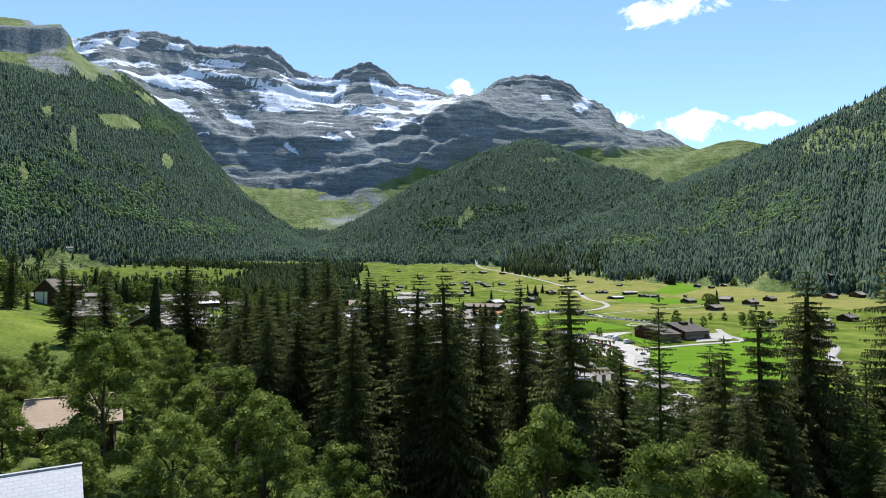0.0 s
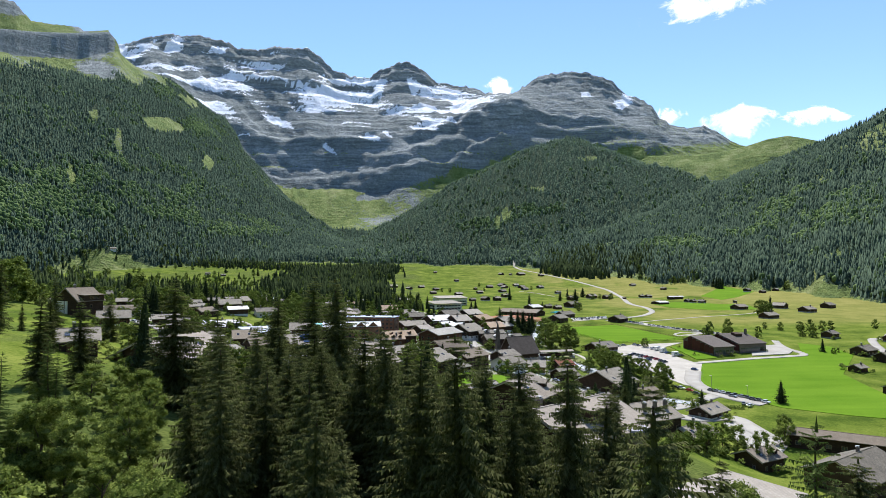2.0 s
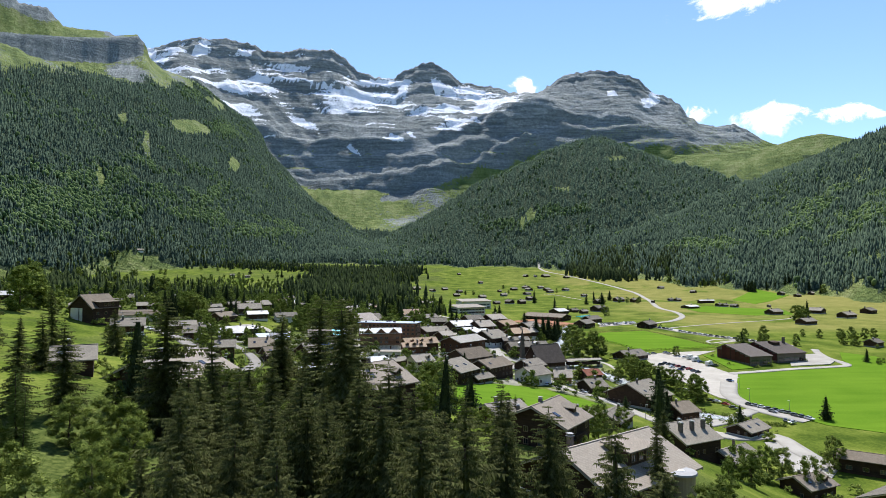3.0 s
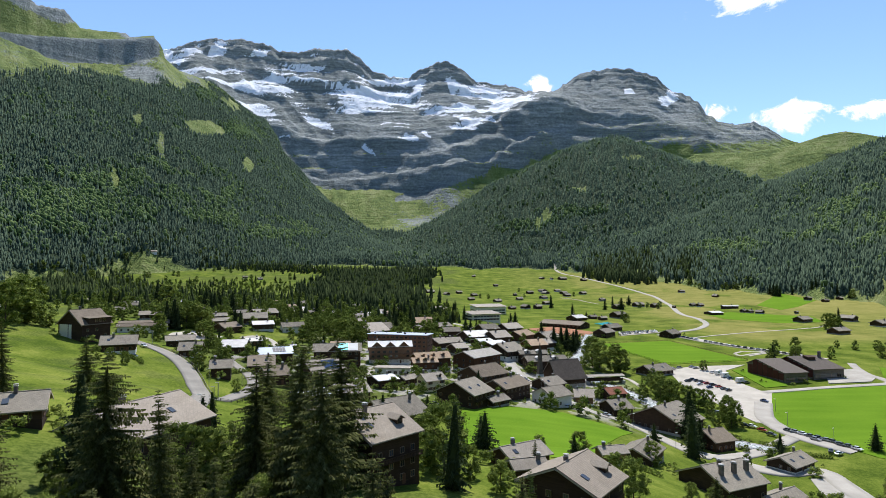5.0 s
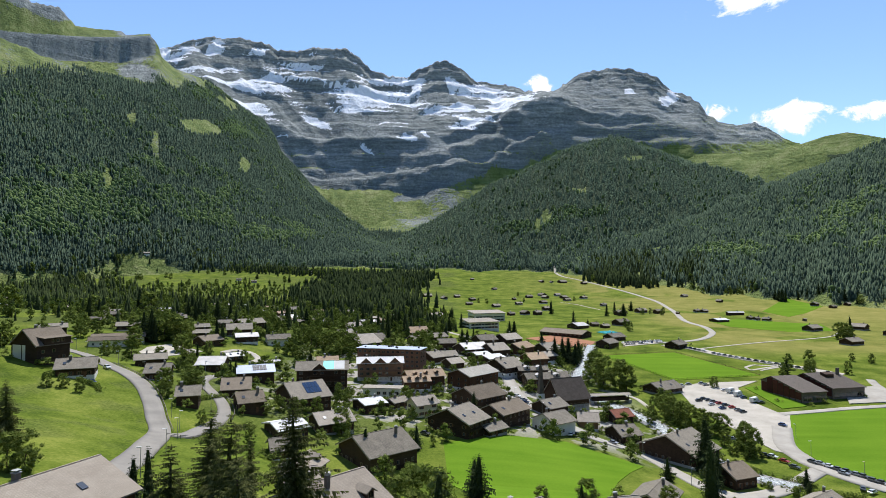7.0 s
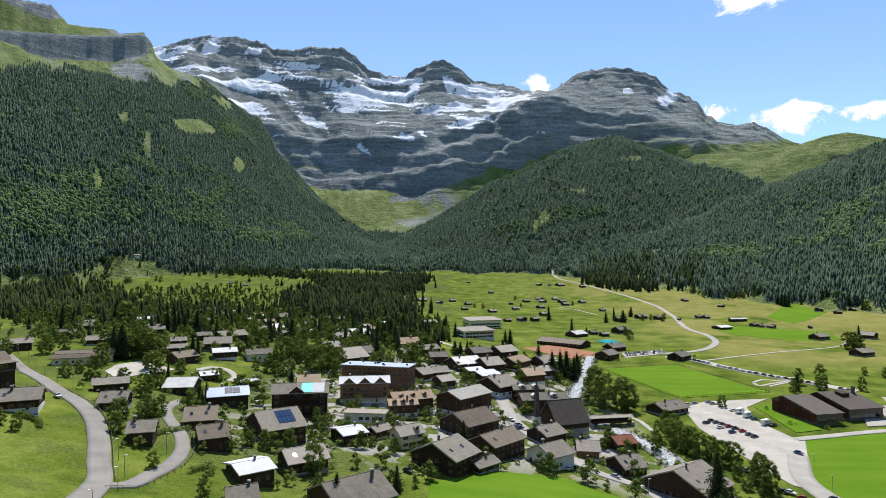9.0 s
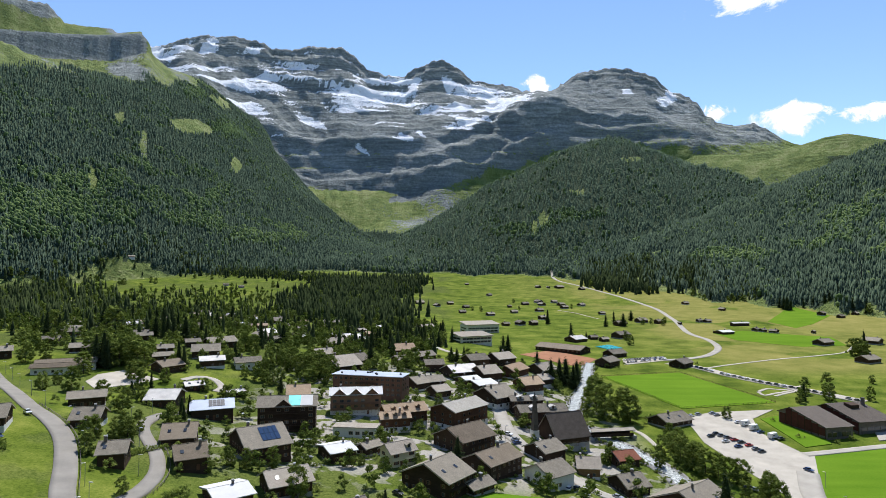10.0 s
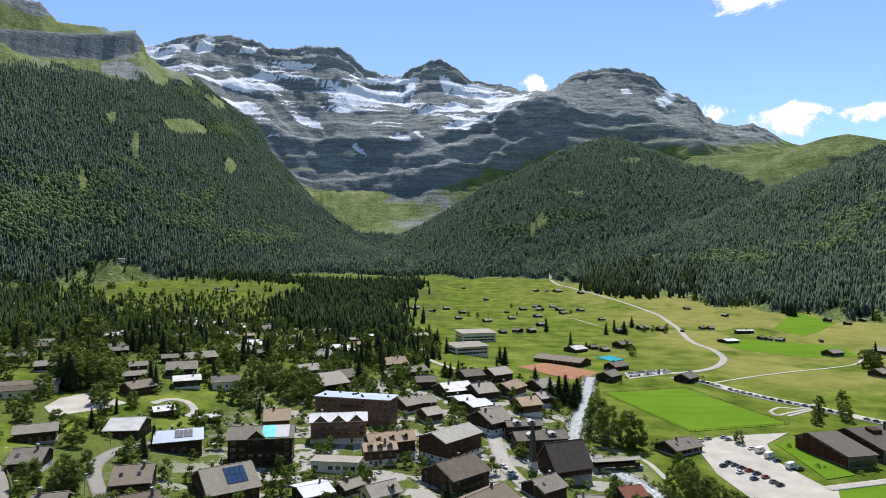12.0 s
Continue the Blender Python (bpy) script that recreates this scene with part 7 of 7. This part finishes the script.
# woods on the valley floor
far_puff = leaf_form(1.0, .42, 12, 18, .13, 72, .06, (.34, .55))
WOOD_CHALETS = [(-307.2, 342.1), (-269, 321), (-266, 370), (-222, 373), (-239, 445), (-406, 806), (-550, 885), (-727, 906), (-480, 560)]
for poly, n_, lo_, hi_, leafy, label in ((WOOD_CHALETS, 210, 7, 17, .6, "mixed trees round the hillside chalets"), (WOOD_VALLEY, 1250, 13, 27, .12, "conifer wood on the valley floor"), (WOOD_MIXED, 620, 8, 16, .72, "mixed wood at the edge of the village"), (WOOD_WEST, 700, 12, 27, .25, "tall mixed trees below the mountain foot"),
                                         (WOOD_FOOT, 650, 10, 22, .4, "trees along the meadow edge"), (WOOD_BACK, 620, 12, 24, .1, "conifers at the foot of the mountain"), (WOOD_TONGUE, 520, 16, 28, .05, "tongue of tall conifers on the meadow"),
                                         (WOOD_BIT, 110, 16, 26, .1, "block of conifers on the meadow edge"), (COPSE, 110, 10, 17, .8, "broadleaf copse on the meadow edge")):
    pts = np.array([(x + r_tree.gauss(0, 13), y + r_tree.gauss(0, 22)) for x, y in fill(poly, n_, r_tree)])
    pts = np.array([p for p in pts if free(*p, 2)])
    z = lie(pts[:, 0], pts[:, 1]) - .5
    h = rng.uniform(lo_, hi_, len(pts))
    leaf = rng.random(len(pts)) < leafy
    for sel, tpl, mat_, wid, nm in ((~leaf, mid_cone, NEEDLE_MID, (.19, .27), "conifer_wood"), (leaf, far_puff, LEAF_MID, (.75, 1.05), "broadleaf_wood")):
        if sel.any():
            hh = h[sel] * (1 if nm == "conifer_wood" else .62)
            tagged(scatter(nm, tpl, pts[sel, 0], pts[sel, 1], z[sel], hh, hh * rng.uniform(*wid, sel.sum()), mat_, 40 + n_), label, "forest", kind="stuff")
for ob in NEAR_SPRUCE + NEAR_LARCH + NEAR_LEAF + MID_SPRUCE + MID_LEAF:
    if ob.name not in used_first:
        for c in list(ob.children_recursive) + [ob]:
            bpy.data.objects.remove(c)


# ---- clouds, cars, lamps, fences, lift ----
def mat_cloud(seed):
    """Soft-edged cumulus: full in the middle, ragged by noise at the rim, flat below."""
    k = Mat("cloud", 1.0, 0, 0.0)
    g = k.t.nodes.new("ShaderNodeTexCoord")
    sep = k.t.nodes.new("ShaderNodeSeparateXYZ")
    k.link(g.outputs["UV"], sep.inputs[0])
    shift = k.t.nodes.new("ShaderNodeVectorMath")
    shift.operation = "MULTIPLY_ADD"
    k.link(g.outputs["UV"], shift.inputs[0])
    shift.inputs[1].default_value = (1.0, 0.62, 1.0)
    shift.inputs[2].default_value = (seed * 3.7, seed * 1.9, 0)
    n = k.noise(3.2, 9, 0.68, shift.outputs[0], 0.5)
    u = k.math("SUBTRACT", sep.outputs[0], 0.5)
    v = k.math("SUBTRACT", sep.outputs[1], 0.40)
    rr = k.math("ADD", k.math("MULTIPLY", k.math("MULTIPLY", u, u), 4.0), k.math("MULTIPLY", k.math("MULTIPLY", v, v), 5.0))
    body = k.math("SUBTRACT", k.math("SUBTRACT", k.math("MULTIPLY", n, 3.2), 0.62), k.math("MULTIPLY", rr, 1.15))
    a_ = k.ramp(body, (0.46, (0.0,)), (0.78, (1.0,)))
    em = k.node("ShaderNodeEmission")
    em.inputs[1].default_value = 0.80
    k.link(k.ramp(body, (0.55, (0.80, 0.87, 0.96)), (0.85, (1.0, 1.0, 1.0))), em.inputs[0])
    tr = k.node("ShaderNodeBsdfTransparent")
    mx = k.node("ShaderNodeMixShader")
    k.link(a_, mx.inputs[0])
    k.link(tr.outputs[0], mx.inputs[1])
    k.link(em.outputs[0], mx.inputs[2])
    k.link(mx.outputs[0], k.t.nodes["Material Output"].inputs[0])
    return k.m


# far fair-weather clouds over the ridges: bearing, rise over run, half width in degrees, height share
for i, (az_, el_, wide_, tall_) in enumerate(((27.9, .412, 7.0, .36), (29.2, .222, 4.8, .5), (8.2, .306, 2.0, .8), (23.6, .238, 1.9, .65), (35.2, .214, 3.4, .4), (38.9, .405, 5.0, .3))):
    R_ = 4440
    a_ = radians(az_)
    c_ = Vector((EYE0[0] + R_ * math.sin(a_), R_ * math.cos(a_), EYE0[2] + el_ * R_))
    w_ = R_ * math.tan(radians(wide_))
    bm = bmesh.new()
    uv = bm.loops.layers.uv.new("UVMap")
    bmesh.ops.create_grid(bm, x_segments=8, y_segments=2, size=1.0)
    for f_ in bm.faces:
        for lp in f_.loops:
            lp[uv].uv = (lp.vert.co.x * .5 + .5, lp.vert.co.y * .5 + .5)
    for v in bm.verts:
        v.co = (v.co.x * w_, v.co.x * v.co.x * w_ * .05, v.co.y * w_ * tall_)
    ob = part("cloud", bm, mat_cloud(i + 1))
    ob.matrix_world = Matrix.Translation(c_) @ Euler((0, 0, -a_)).to_matrix().to_4x4()
    ob.visible_shadow = False
    tagged(ob, "white fair-weather cloud over the ridge", "cloud", kind="structure")


# cars
PAINTS = [mat_plain("car_paint", c_, 0.3, 0.04, 2, 0.3, 0.0, 0.5) for c_ in ((0.70, 0.70, 0.70), (0.03, 0.035, 0.04), (0.30, 0.31, 0.33), (0.36, 0.03, 0.025), (0.04, 0.07, 0.16), (0.10, 0.105, 0.11))]
TYRE = mat_plain("tyre_rubber", (0.02, 0.02, 0.02), 0.9, 0.2)
CARGLASS = mat_plain("car_glass", (0.02, 0.025, 0.03), 0.06, 0.1, 1, 0, 0, 0.7)
RIM = mat_plain("wheel_rim", (0.45, 0.45, 0.46), 0.35, 0.1, 2, 0.8)


def taper(bm, z0, z1, fx, fy):
    for v in bm.verts:
        t = max(0, min(1, (v.co.z - z0) / (z1 - z0)))
        v.co.x *= 1 - (1 - fx) * t
        v.co.y *= 1 - (1 - fy) * t


def wheel_data():
    def build(bm):
        bmesh.ops.create_cone(bm, cap_ends=True, segments=14, radius1=.32, radius2=.32, depth=.22, matrix=pose(0, 0, 0, 90))
    def rim(bm):
        bmesh.ops.create_cone(bm, cap_ends=True, segments=10, radius1=.2, radius2=.17, depth=.25, matrix=pose(0, 0, 0, 90))
    return shared("tyre", build, TYRE), shared("rim", rim, RIM)


TYRE_DATA, RIM_DATA = wheel_data()


def car(paint, van=False):
    top = new("camper_van" if van else "car")
    ln, wd, hi = (6.4, 2.2, 2.9) if van else (4.3, 1.78, 1.48)
    bm = bmesh.new()
    y = wd / 2
    if van:
        prof = [(-ln / 2, .45), (ln / 2 - .1, .45), (ln / 2, .9), (ln / 2 - .5, 1.35), (ln / 2 - 1.5, 2.2), (ln / 2 - 1.3, hi), (-ln / 2, hi)]
    else:
        prof = [(-ln / 2, .42), (-ln / 2 + .2, .28), (ln / 2 - .25, .28), (ln / 2, .45), (ln / 2 - .05, .72), (ln / 2 - 1.1, .92), (-ln / 2 + .25, .96), (-ln / 2, .8)]
    a_ = [bm.verts.new((p, -y, q)) for p, q in prof]
    b_ = [bm.verts.new((p, y, q)) for p, q in prof]
    bm.faces.new(a_)
    bm.faces.new(b_[::-1])
    for i in range(len(prof)):
        bm.faces.new((a_[i], b_[i], b_[(i + 1) % len(prof)], a_[(i + 1) % len(prof)]))
    bmesh.ops.recalc_face_normals(bm, faces=bm.faces[:])
    bmesh.ops.bevel(bm, geom=bm.edges[:], offset=.06, segments=1, affect="EDGES")
    part("body", bm, paint, top)
    if van:
        for s in (-1, 1):
            bm = bmesh.new()
            box(bm, -1.9, -.3, s * y - .02, s * y + .02, 1.5, 2.1)
            part("side_window", bm, CARGLASS, top)
        bm = bmesh.new()
        q = [bm.verts.new(p) for p in ((ln / 2 - .48, -.95, 1.42), (ln / 2 - .48, .95, 1.42), (ln / 2 - 1.42, .9, 2.22), (ln / 2 - 1.42, -.9, 2.22))]
        bmesh.ops.translate(bm, verts=bmesh.ops.extrude_face_region(bm, geom=[bm.faces.new(q)])["geom"][:0], vec=(0, 0, 0))
        part("windscreen", bm, CARGLASS, top)
    else:
        bm = bmesh.new()
        box(bm, -1.7, .75, -y + .1, y - .1, .93, 1.36)
        taper(bm, .93, 1.36, .74, .84)
        part("glazing", bm, CARGLASS, top)
        bm = bmesh.new()
        box(bm, -1.22, .50, -y + .24, y - .24, 1.34, hi)
        taper(bm, 1.34, hi, .93, .93)
        part("roof", bm, paint, top)
        for s in (-1, 1):
            bm = bmesh.new()
            box(bm, ln / 2 - .1, ln / 2 + .02, s * .6 - .2, s * .6 + .2, .55, .68)
            part("headlight", bm, WHITE_TRIM, top)
    for sx in (-1, 1):
        for sy in (-1, 1):
            w = new("wheel", TYRE_DATA)
            w.parent = top
            w.location = (sx * ln * .31, sy * (y - .1), .32)
            q = new("rim", RIM_DATA)
            q.parent = w
    return top


CAR_LABEL = ("white parked car", "black parked car", "silver-grey parked car", "red parked car", "dark blue parked car", "dark grey parked car")
CAR_KINDS = [tagged(car(p), l + " on the gravel", "car", "parked cars") for p, l in zip(PAINTS, CAR_LABEL)]
CAMPER = tagged(car(WHITE_TRIM, True), "white camper van in the car park", "camper van", "campers")
r_car = random.Random(3)
first_used = set()


def park(kind, x, y, turn, lift=.28):
    z = float(lie(x, y)) + lift
    m = pose(x, y, z, 0, 0, turn)
    if kind.name not in first_used:
        first_used.add(kind.name)
        kind.matrix_world = m
    else:
        copy_thing(kind, m)


def pick():
    return CAR_KINDS[r_car.choice((0, 0, 1, 1, 2, 2, 2, 3, 4, 5, 5))]


for i, (x, y) in enumerate(CARS_PARK):
    park(pick(), x, y, 20 + r_car.uniform(-6, 6))
for x, y in CAMPERS:
    park(CAMPER, x, y, 30)
for i, (x, y) in enumerate(CARS_FIELD):
    park(pick(), x, y, (-50 if i < 6 else -62) + r_car.uniform(-4, 4), .34)
for x, y in CARS_STREET:
    park(pick(), x, y, r_car.choice((-40, -35, 30, 60)), .34)
line_ = catmull(ROAD_CARS, 1.0)
for i in range(12, len(line_) - 2, 5):
    if r_car.random() < .82:
        t_ = line_[i + 1] - line_[i]
        n_ = np.array([-t_[1], t_[0]]) / np.hypot(*t_)
        p_ = line_[i] - n_ * 2.6
        park(pick(), p_[0], p_[1], math.degrees(math.atan2(t_[1], t_[0])) + r_car.uniform(-8, 8), .3)
(ax, ay), (bx, by), (cx_, cy_), (dx_, dy_) = POOL_LOT
for i in range(16):
    for j in range(2):
        u, v = (i + .5) / 16, .28 + .45 * j
        x = (ax + (bx - ax) * u) * (1 - v) + (dx_ + (cx_ - dx_) * u) * v
        y = (ay + (by - ay) * u) * (1 - v) + (dy_ + (cy_ - dy_) * u) * v
        if r_car.random() < .9:
            park(pick(), x, y, 75 + r_car.uniform(-5, 5), .28)

# church steeple
church_plan = next(p for s, p in HOUSES if s == "church")
steeple = tagged(new("steeple"), "slender dark shingled church steeple on white base", "steeple")
steeple.matrix_world = pose(church_plan[0] - 14.5, church_plan[1] - 3.5, float(lie(church_plan[0] - 14.5, church_plan[1] - 3.5)), 0, 0, church_plan[2])
bm = bmesh.new()
box(bm, -1.6, 1.6, -1.6, 1.6, -4, 3.4)
part("base", bm, PLASTER, steeple)
bm = bmesh.new()
bmesh.ops.create_cone(bm, cap_ends=True, segments=4, radius1=1.9, radius2=1.2, depth=11, matrix=pose(0, 0, 8.9, 0, 0, 45))
part("shaft", bm, ROOF["church"], steeple)
bm = bmesh.new()
bmesh.ops.create_cone(bm, cap_ends=True, segments=4, radius1=1.25, radius2=.05, depth=7.5, matrix=pose(0, 0, 18.1, 0, 0, 45))
part("spire", bm, ROOF["church"], steeple)

# covered footbridge over the river
bridge = tagged(new("covered_bridge"), "covered wooden footbridge with pale roof over the river", "bridge")
bx_, by_ = 91.0, 288.0
bridge.matrix_world = pose(bx_, by_, float(lie(bx_, by_)) + 1.6, 0, 0, 11)
for nm, mm, dims in (("deck", WOOD_DARK, (-11, 11, -2, 2, 0, .3)), ("side_wall", WOOD_DARK, (-11, 11, -2.05, -1.9, .3, 1.5)), ("side_wall", WOOD_DARK, (-11, 11, 1.9, 2.05, .3, 1.5)),
                     ("abutment", CONCRETE, (-12.5, -10.5, -2.4, 2.4, -4, 0)), ("abutment", CONCRETE, (10.5, 12.5, -2.4, 2.4, -4, 0))):
    bm = bmesh.new()
    box(bm, *dims)
    part(nm, bm, mm, bridge)
for i in range(8):
    for s in (-1, 1):
        bm = bmesh.new()
        xx = -10.5 + i * 3
        box(bm, xx - .1, xx + .1, s * 1.97 - .08, s * 1.97 + .08, 1.5, 2.9)
        part("post", bm, WOOD_DARK, bridge)
bm = bmesh.new()
gable_roof(bm, 24, 5.4, 2.8, .9)
part("roof", bm, ROOF["grey"], bridge)

# fence round the pitch, and goals
POST = shared("post", lambda bm: box(bm, -.06, .06, -.06, .06, 0, 1.1), WOOD_DARK)
for (x0, y0), (x1, y1) in zip(PITCH, PITCH[1:] + PITCH[:1]):
    n_ = int(math.hypot(x1 - x0, y1 - y0) / 3.2)
    fence = tagged(new("fence"), "low dark wooden fence round the pitch", "fence", "pitch fences")
    fence.matrix_world = pose(x0, y0, float(lie(x0, y0)) + .2)
    ang = math.degrees(math.atan2(y1 - y0, x1 - x0))
    prev = None
    for i in range(n_ + 1):
        x, y = x0 + (x1 - x0) * i / n_, y0 + (y1 - y0) * i / n_
        z = float(lie(x, y)) - float(lie(x0, y0))
        p_ = new("post", POST)
        p_.parent = fence
        p_.matrix_local = pose(x - x0, y - y0, z)
        if prev is not None:
            for hz in (.5, .95):
                bm = bmesh.new()
                v = [bm.verts.new((a_ - x0, b_ - y0, c_ + hz + d_)) for a_, b_, c_, d_ in ((*prev, 0), (x, y, z, 0), (x, y, z, .09), (*prev, .09))]
                f_ = bm.faces.new(v)
                ex = bmesh.ops.extrude_face_region(bm, geom=[f_])["geom"]
                off = Vector((-(y1 - y0), x1 - x0, 0)).normalized() * .05
                for q in ex:
                    if isinstance(q, bmesh.types.BMVert):
                        q.co += off
                bmesh.ops.recalc_face_normals(bm, faces=bm.faces[:])
                part("rail", bm, WOOD_DARK, fence)
        prev = (x, y, z)

# street lamps along the roads
LAMP_POLE = mat_plain("galvanised_steel", (0.28, 0.29, 0.29), 0.5, 0.15, 2, 0.6)


def street_lamp():
    top = tagged(new("street_lamp"), "slim grey steel street lamp", "street lamp", "street lamps")
    bm = bmesh.new()
    bmesh.ops.create_cone(bm, cap_ends=True, segments=8, radius1=.10, radius2=.06, depth=6.5, matrix=pose(0, 0, 3.25))
    part("pole", bm, LAMP_POLE, top)
    bm = bmesh.new()
    box(bm, -.15, 1.0, -.12, .12, 6.45, 6.6)
    part("lamp_head", bm, WHITE_TRIM, top)
    return top


lamp = street_lamp()
lamp_spots = []
for line_, side in ((ROAD_HILL, 5.2), (ROAD_MAIN, 4.8), (ROAD_LOOP, 4.2), (ROAD_FIELD, -5.5)):
    c_ = catmull(line_, 1.0)
    for i in range(12, len(c_) - 3, 27):
        t_ = c_[i + 1] - c_[i]
        n_ = np.array([-t_[1], t_[0]]) / np.hypot(*t_)
        lamp_spots.append((*(c_[i] + n_ * side), math.degrees(math.atan2(-n_[1] * side, -n_[0] * side))))
for i, (x, y, a_) in enumerate(lamp_spots):
    m = pose(x, y, float(lie(x, y)), 0, 0, a_)
    if i == 0:
        lamp.matrix_world = m
    else:
        copy_thing(lamp, m)


# hedges and guard rails
def hedge(points, wide, high, seed):
    g = np.random.default_rng(seed)
    c_ = catmull(points, .5)
    n_ = len(c_) * 26
    k_ = g.integers(0, len(c_), n_)
    q = np.stack([c_[k_, 0] + g.normal(0, wide * .32, n_), c_[k_, 1] + g.normal(0, wide * .32, n_), np.zeros(n_)], -1)
    q[:, 2] = lie(q[:, 0], q[:, 1]) + g.uniform(0.05, high, n_)
    e1, e2 = g.normal(0, .32, (n_, 3)), g.normal(0, .32, (n_, 3))
    tri = np.stack([q, q + e1, q + e2], 1).reshape(-1, 3)
    ob = raw_mesh("hedge", tri, np.arange(len(tri)).reshape(-1, 3), LEAF)
    return tagged(ob, "dense green clipped garden hedge", "hedge", "hedges")


for i, line_ in enumerate((((-99, 163), (-97, 178), (-92, 190)), ((-140, 166), (-132, 163), (-127, 158)), ((-160, 272), (-140, 268), (-128, 276)), ((-38, 150), (-34, 160), (-30, 158)),
                           ((-75, 150), (-72, 160)), ((-52, 210), (-46, 204), (-40, 203)), ((150, 160), (136, 163), (128, 160)), ((130, 178), (138, 170)), ((-40, 240), (-20, 240)),
                           ((60, 96), (52, 106)), ((74, 104), (86, 110), (92, 108)))):
    hedge(line_, 1.3, 1.7, 100 + i)
RAILM = mat_plain("weathered_rail", (0.20, 0.17, 0.14), 0.8, 0.3, 3)


def guard_rail(points, offset, label):
    c_ = catmull(points, 3.0)
    t_ = np.gradient(c_, axis=0)
    n_ = np.stack([-t_[:, 1], t_[:, 0]], -1) / np.hypot(t_[:, 0], t_[:, 1])[:, None]
    c_ = c_ + n_ * offset
    top = tagged(new("guard_rail"), label, "guard rail")
    prev = None
    for x, y in c_:
        z = float(lie(x, y)) + .2
        bm = bmesh.new()
        box(bm, x - .07, x + .07, y - .07, y + .07, z - .6, z + .95)
        part("post", bm, RAILM, top)
        if prev:
            for hz in (.45, .85):
                bm = bmesh.new()
                a_, b_ = Vector(prev), Vector((x, y, z))
                s_ = (b_ - a_).cross(Vector((0, 0, 1))).normalized() * .04
                v = [bm.verts.new(p + s_ * k_ + Vector((0, 0, hz + d_))) for p in (a_, b_) for k_, d_ in ((-1, 0), (1, 0), (1, .13), (-1, .13))]
                for f_ in ((0, 1, 5, 4), (1, 2, 6, 5), (2, 3, 7, 6), (3, 0, 4, 7), (0, 3, 2, 1), (4, 5, 6, 7)):
                    bm.faces.new([v[i] for i in f_])
                part("rail", bm, RAILM, top)
        prev = (x, y, z)


guard_rail(ROAD_HILL[3:9], 3.9, "weathered guard rail along the hill road")
guard_rail(ROAD_LOOP[:7], -3.7, "weathered guard rail along the loop road")

# ski lift: valley station pylon and cable
pylon = tagged(new("lift_pylon"), "tall steel ski lift pylon on the meadow", "pylon", "lift pylons")
px_, py_ = 640.0, 915.0
pylon.matrix_world = pose(px_, py_, float(lie(px_, py_)), 0, 0, -30)
bm = bmesh.new()
bmesh.ops.create_cone(bm, cap_ends=True, segments=10, radius1=.7, radius2=.4, depth=26, matrix=pose(0, 0, 12))
part("mast", bm, DARKM, pylon)
bm = bmesh.new()
box(bm, -4.5, 4.5, -.3, .3, 24.6, 25.3)
part("cross_arm", bm, DARKM, pylon)
for k_ in (pick_ for pick_ in CAR_KINDS if pick_.name not in first_used):
    for c in list(k_.children_recursive) + [k_]:
        bpy.data.objects.remove(c)
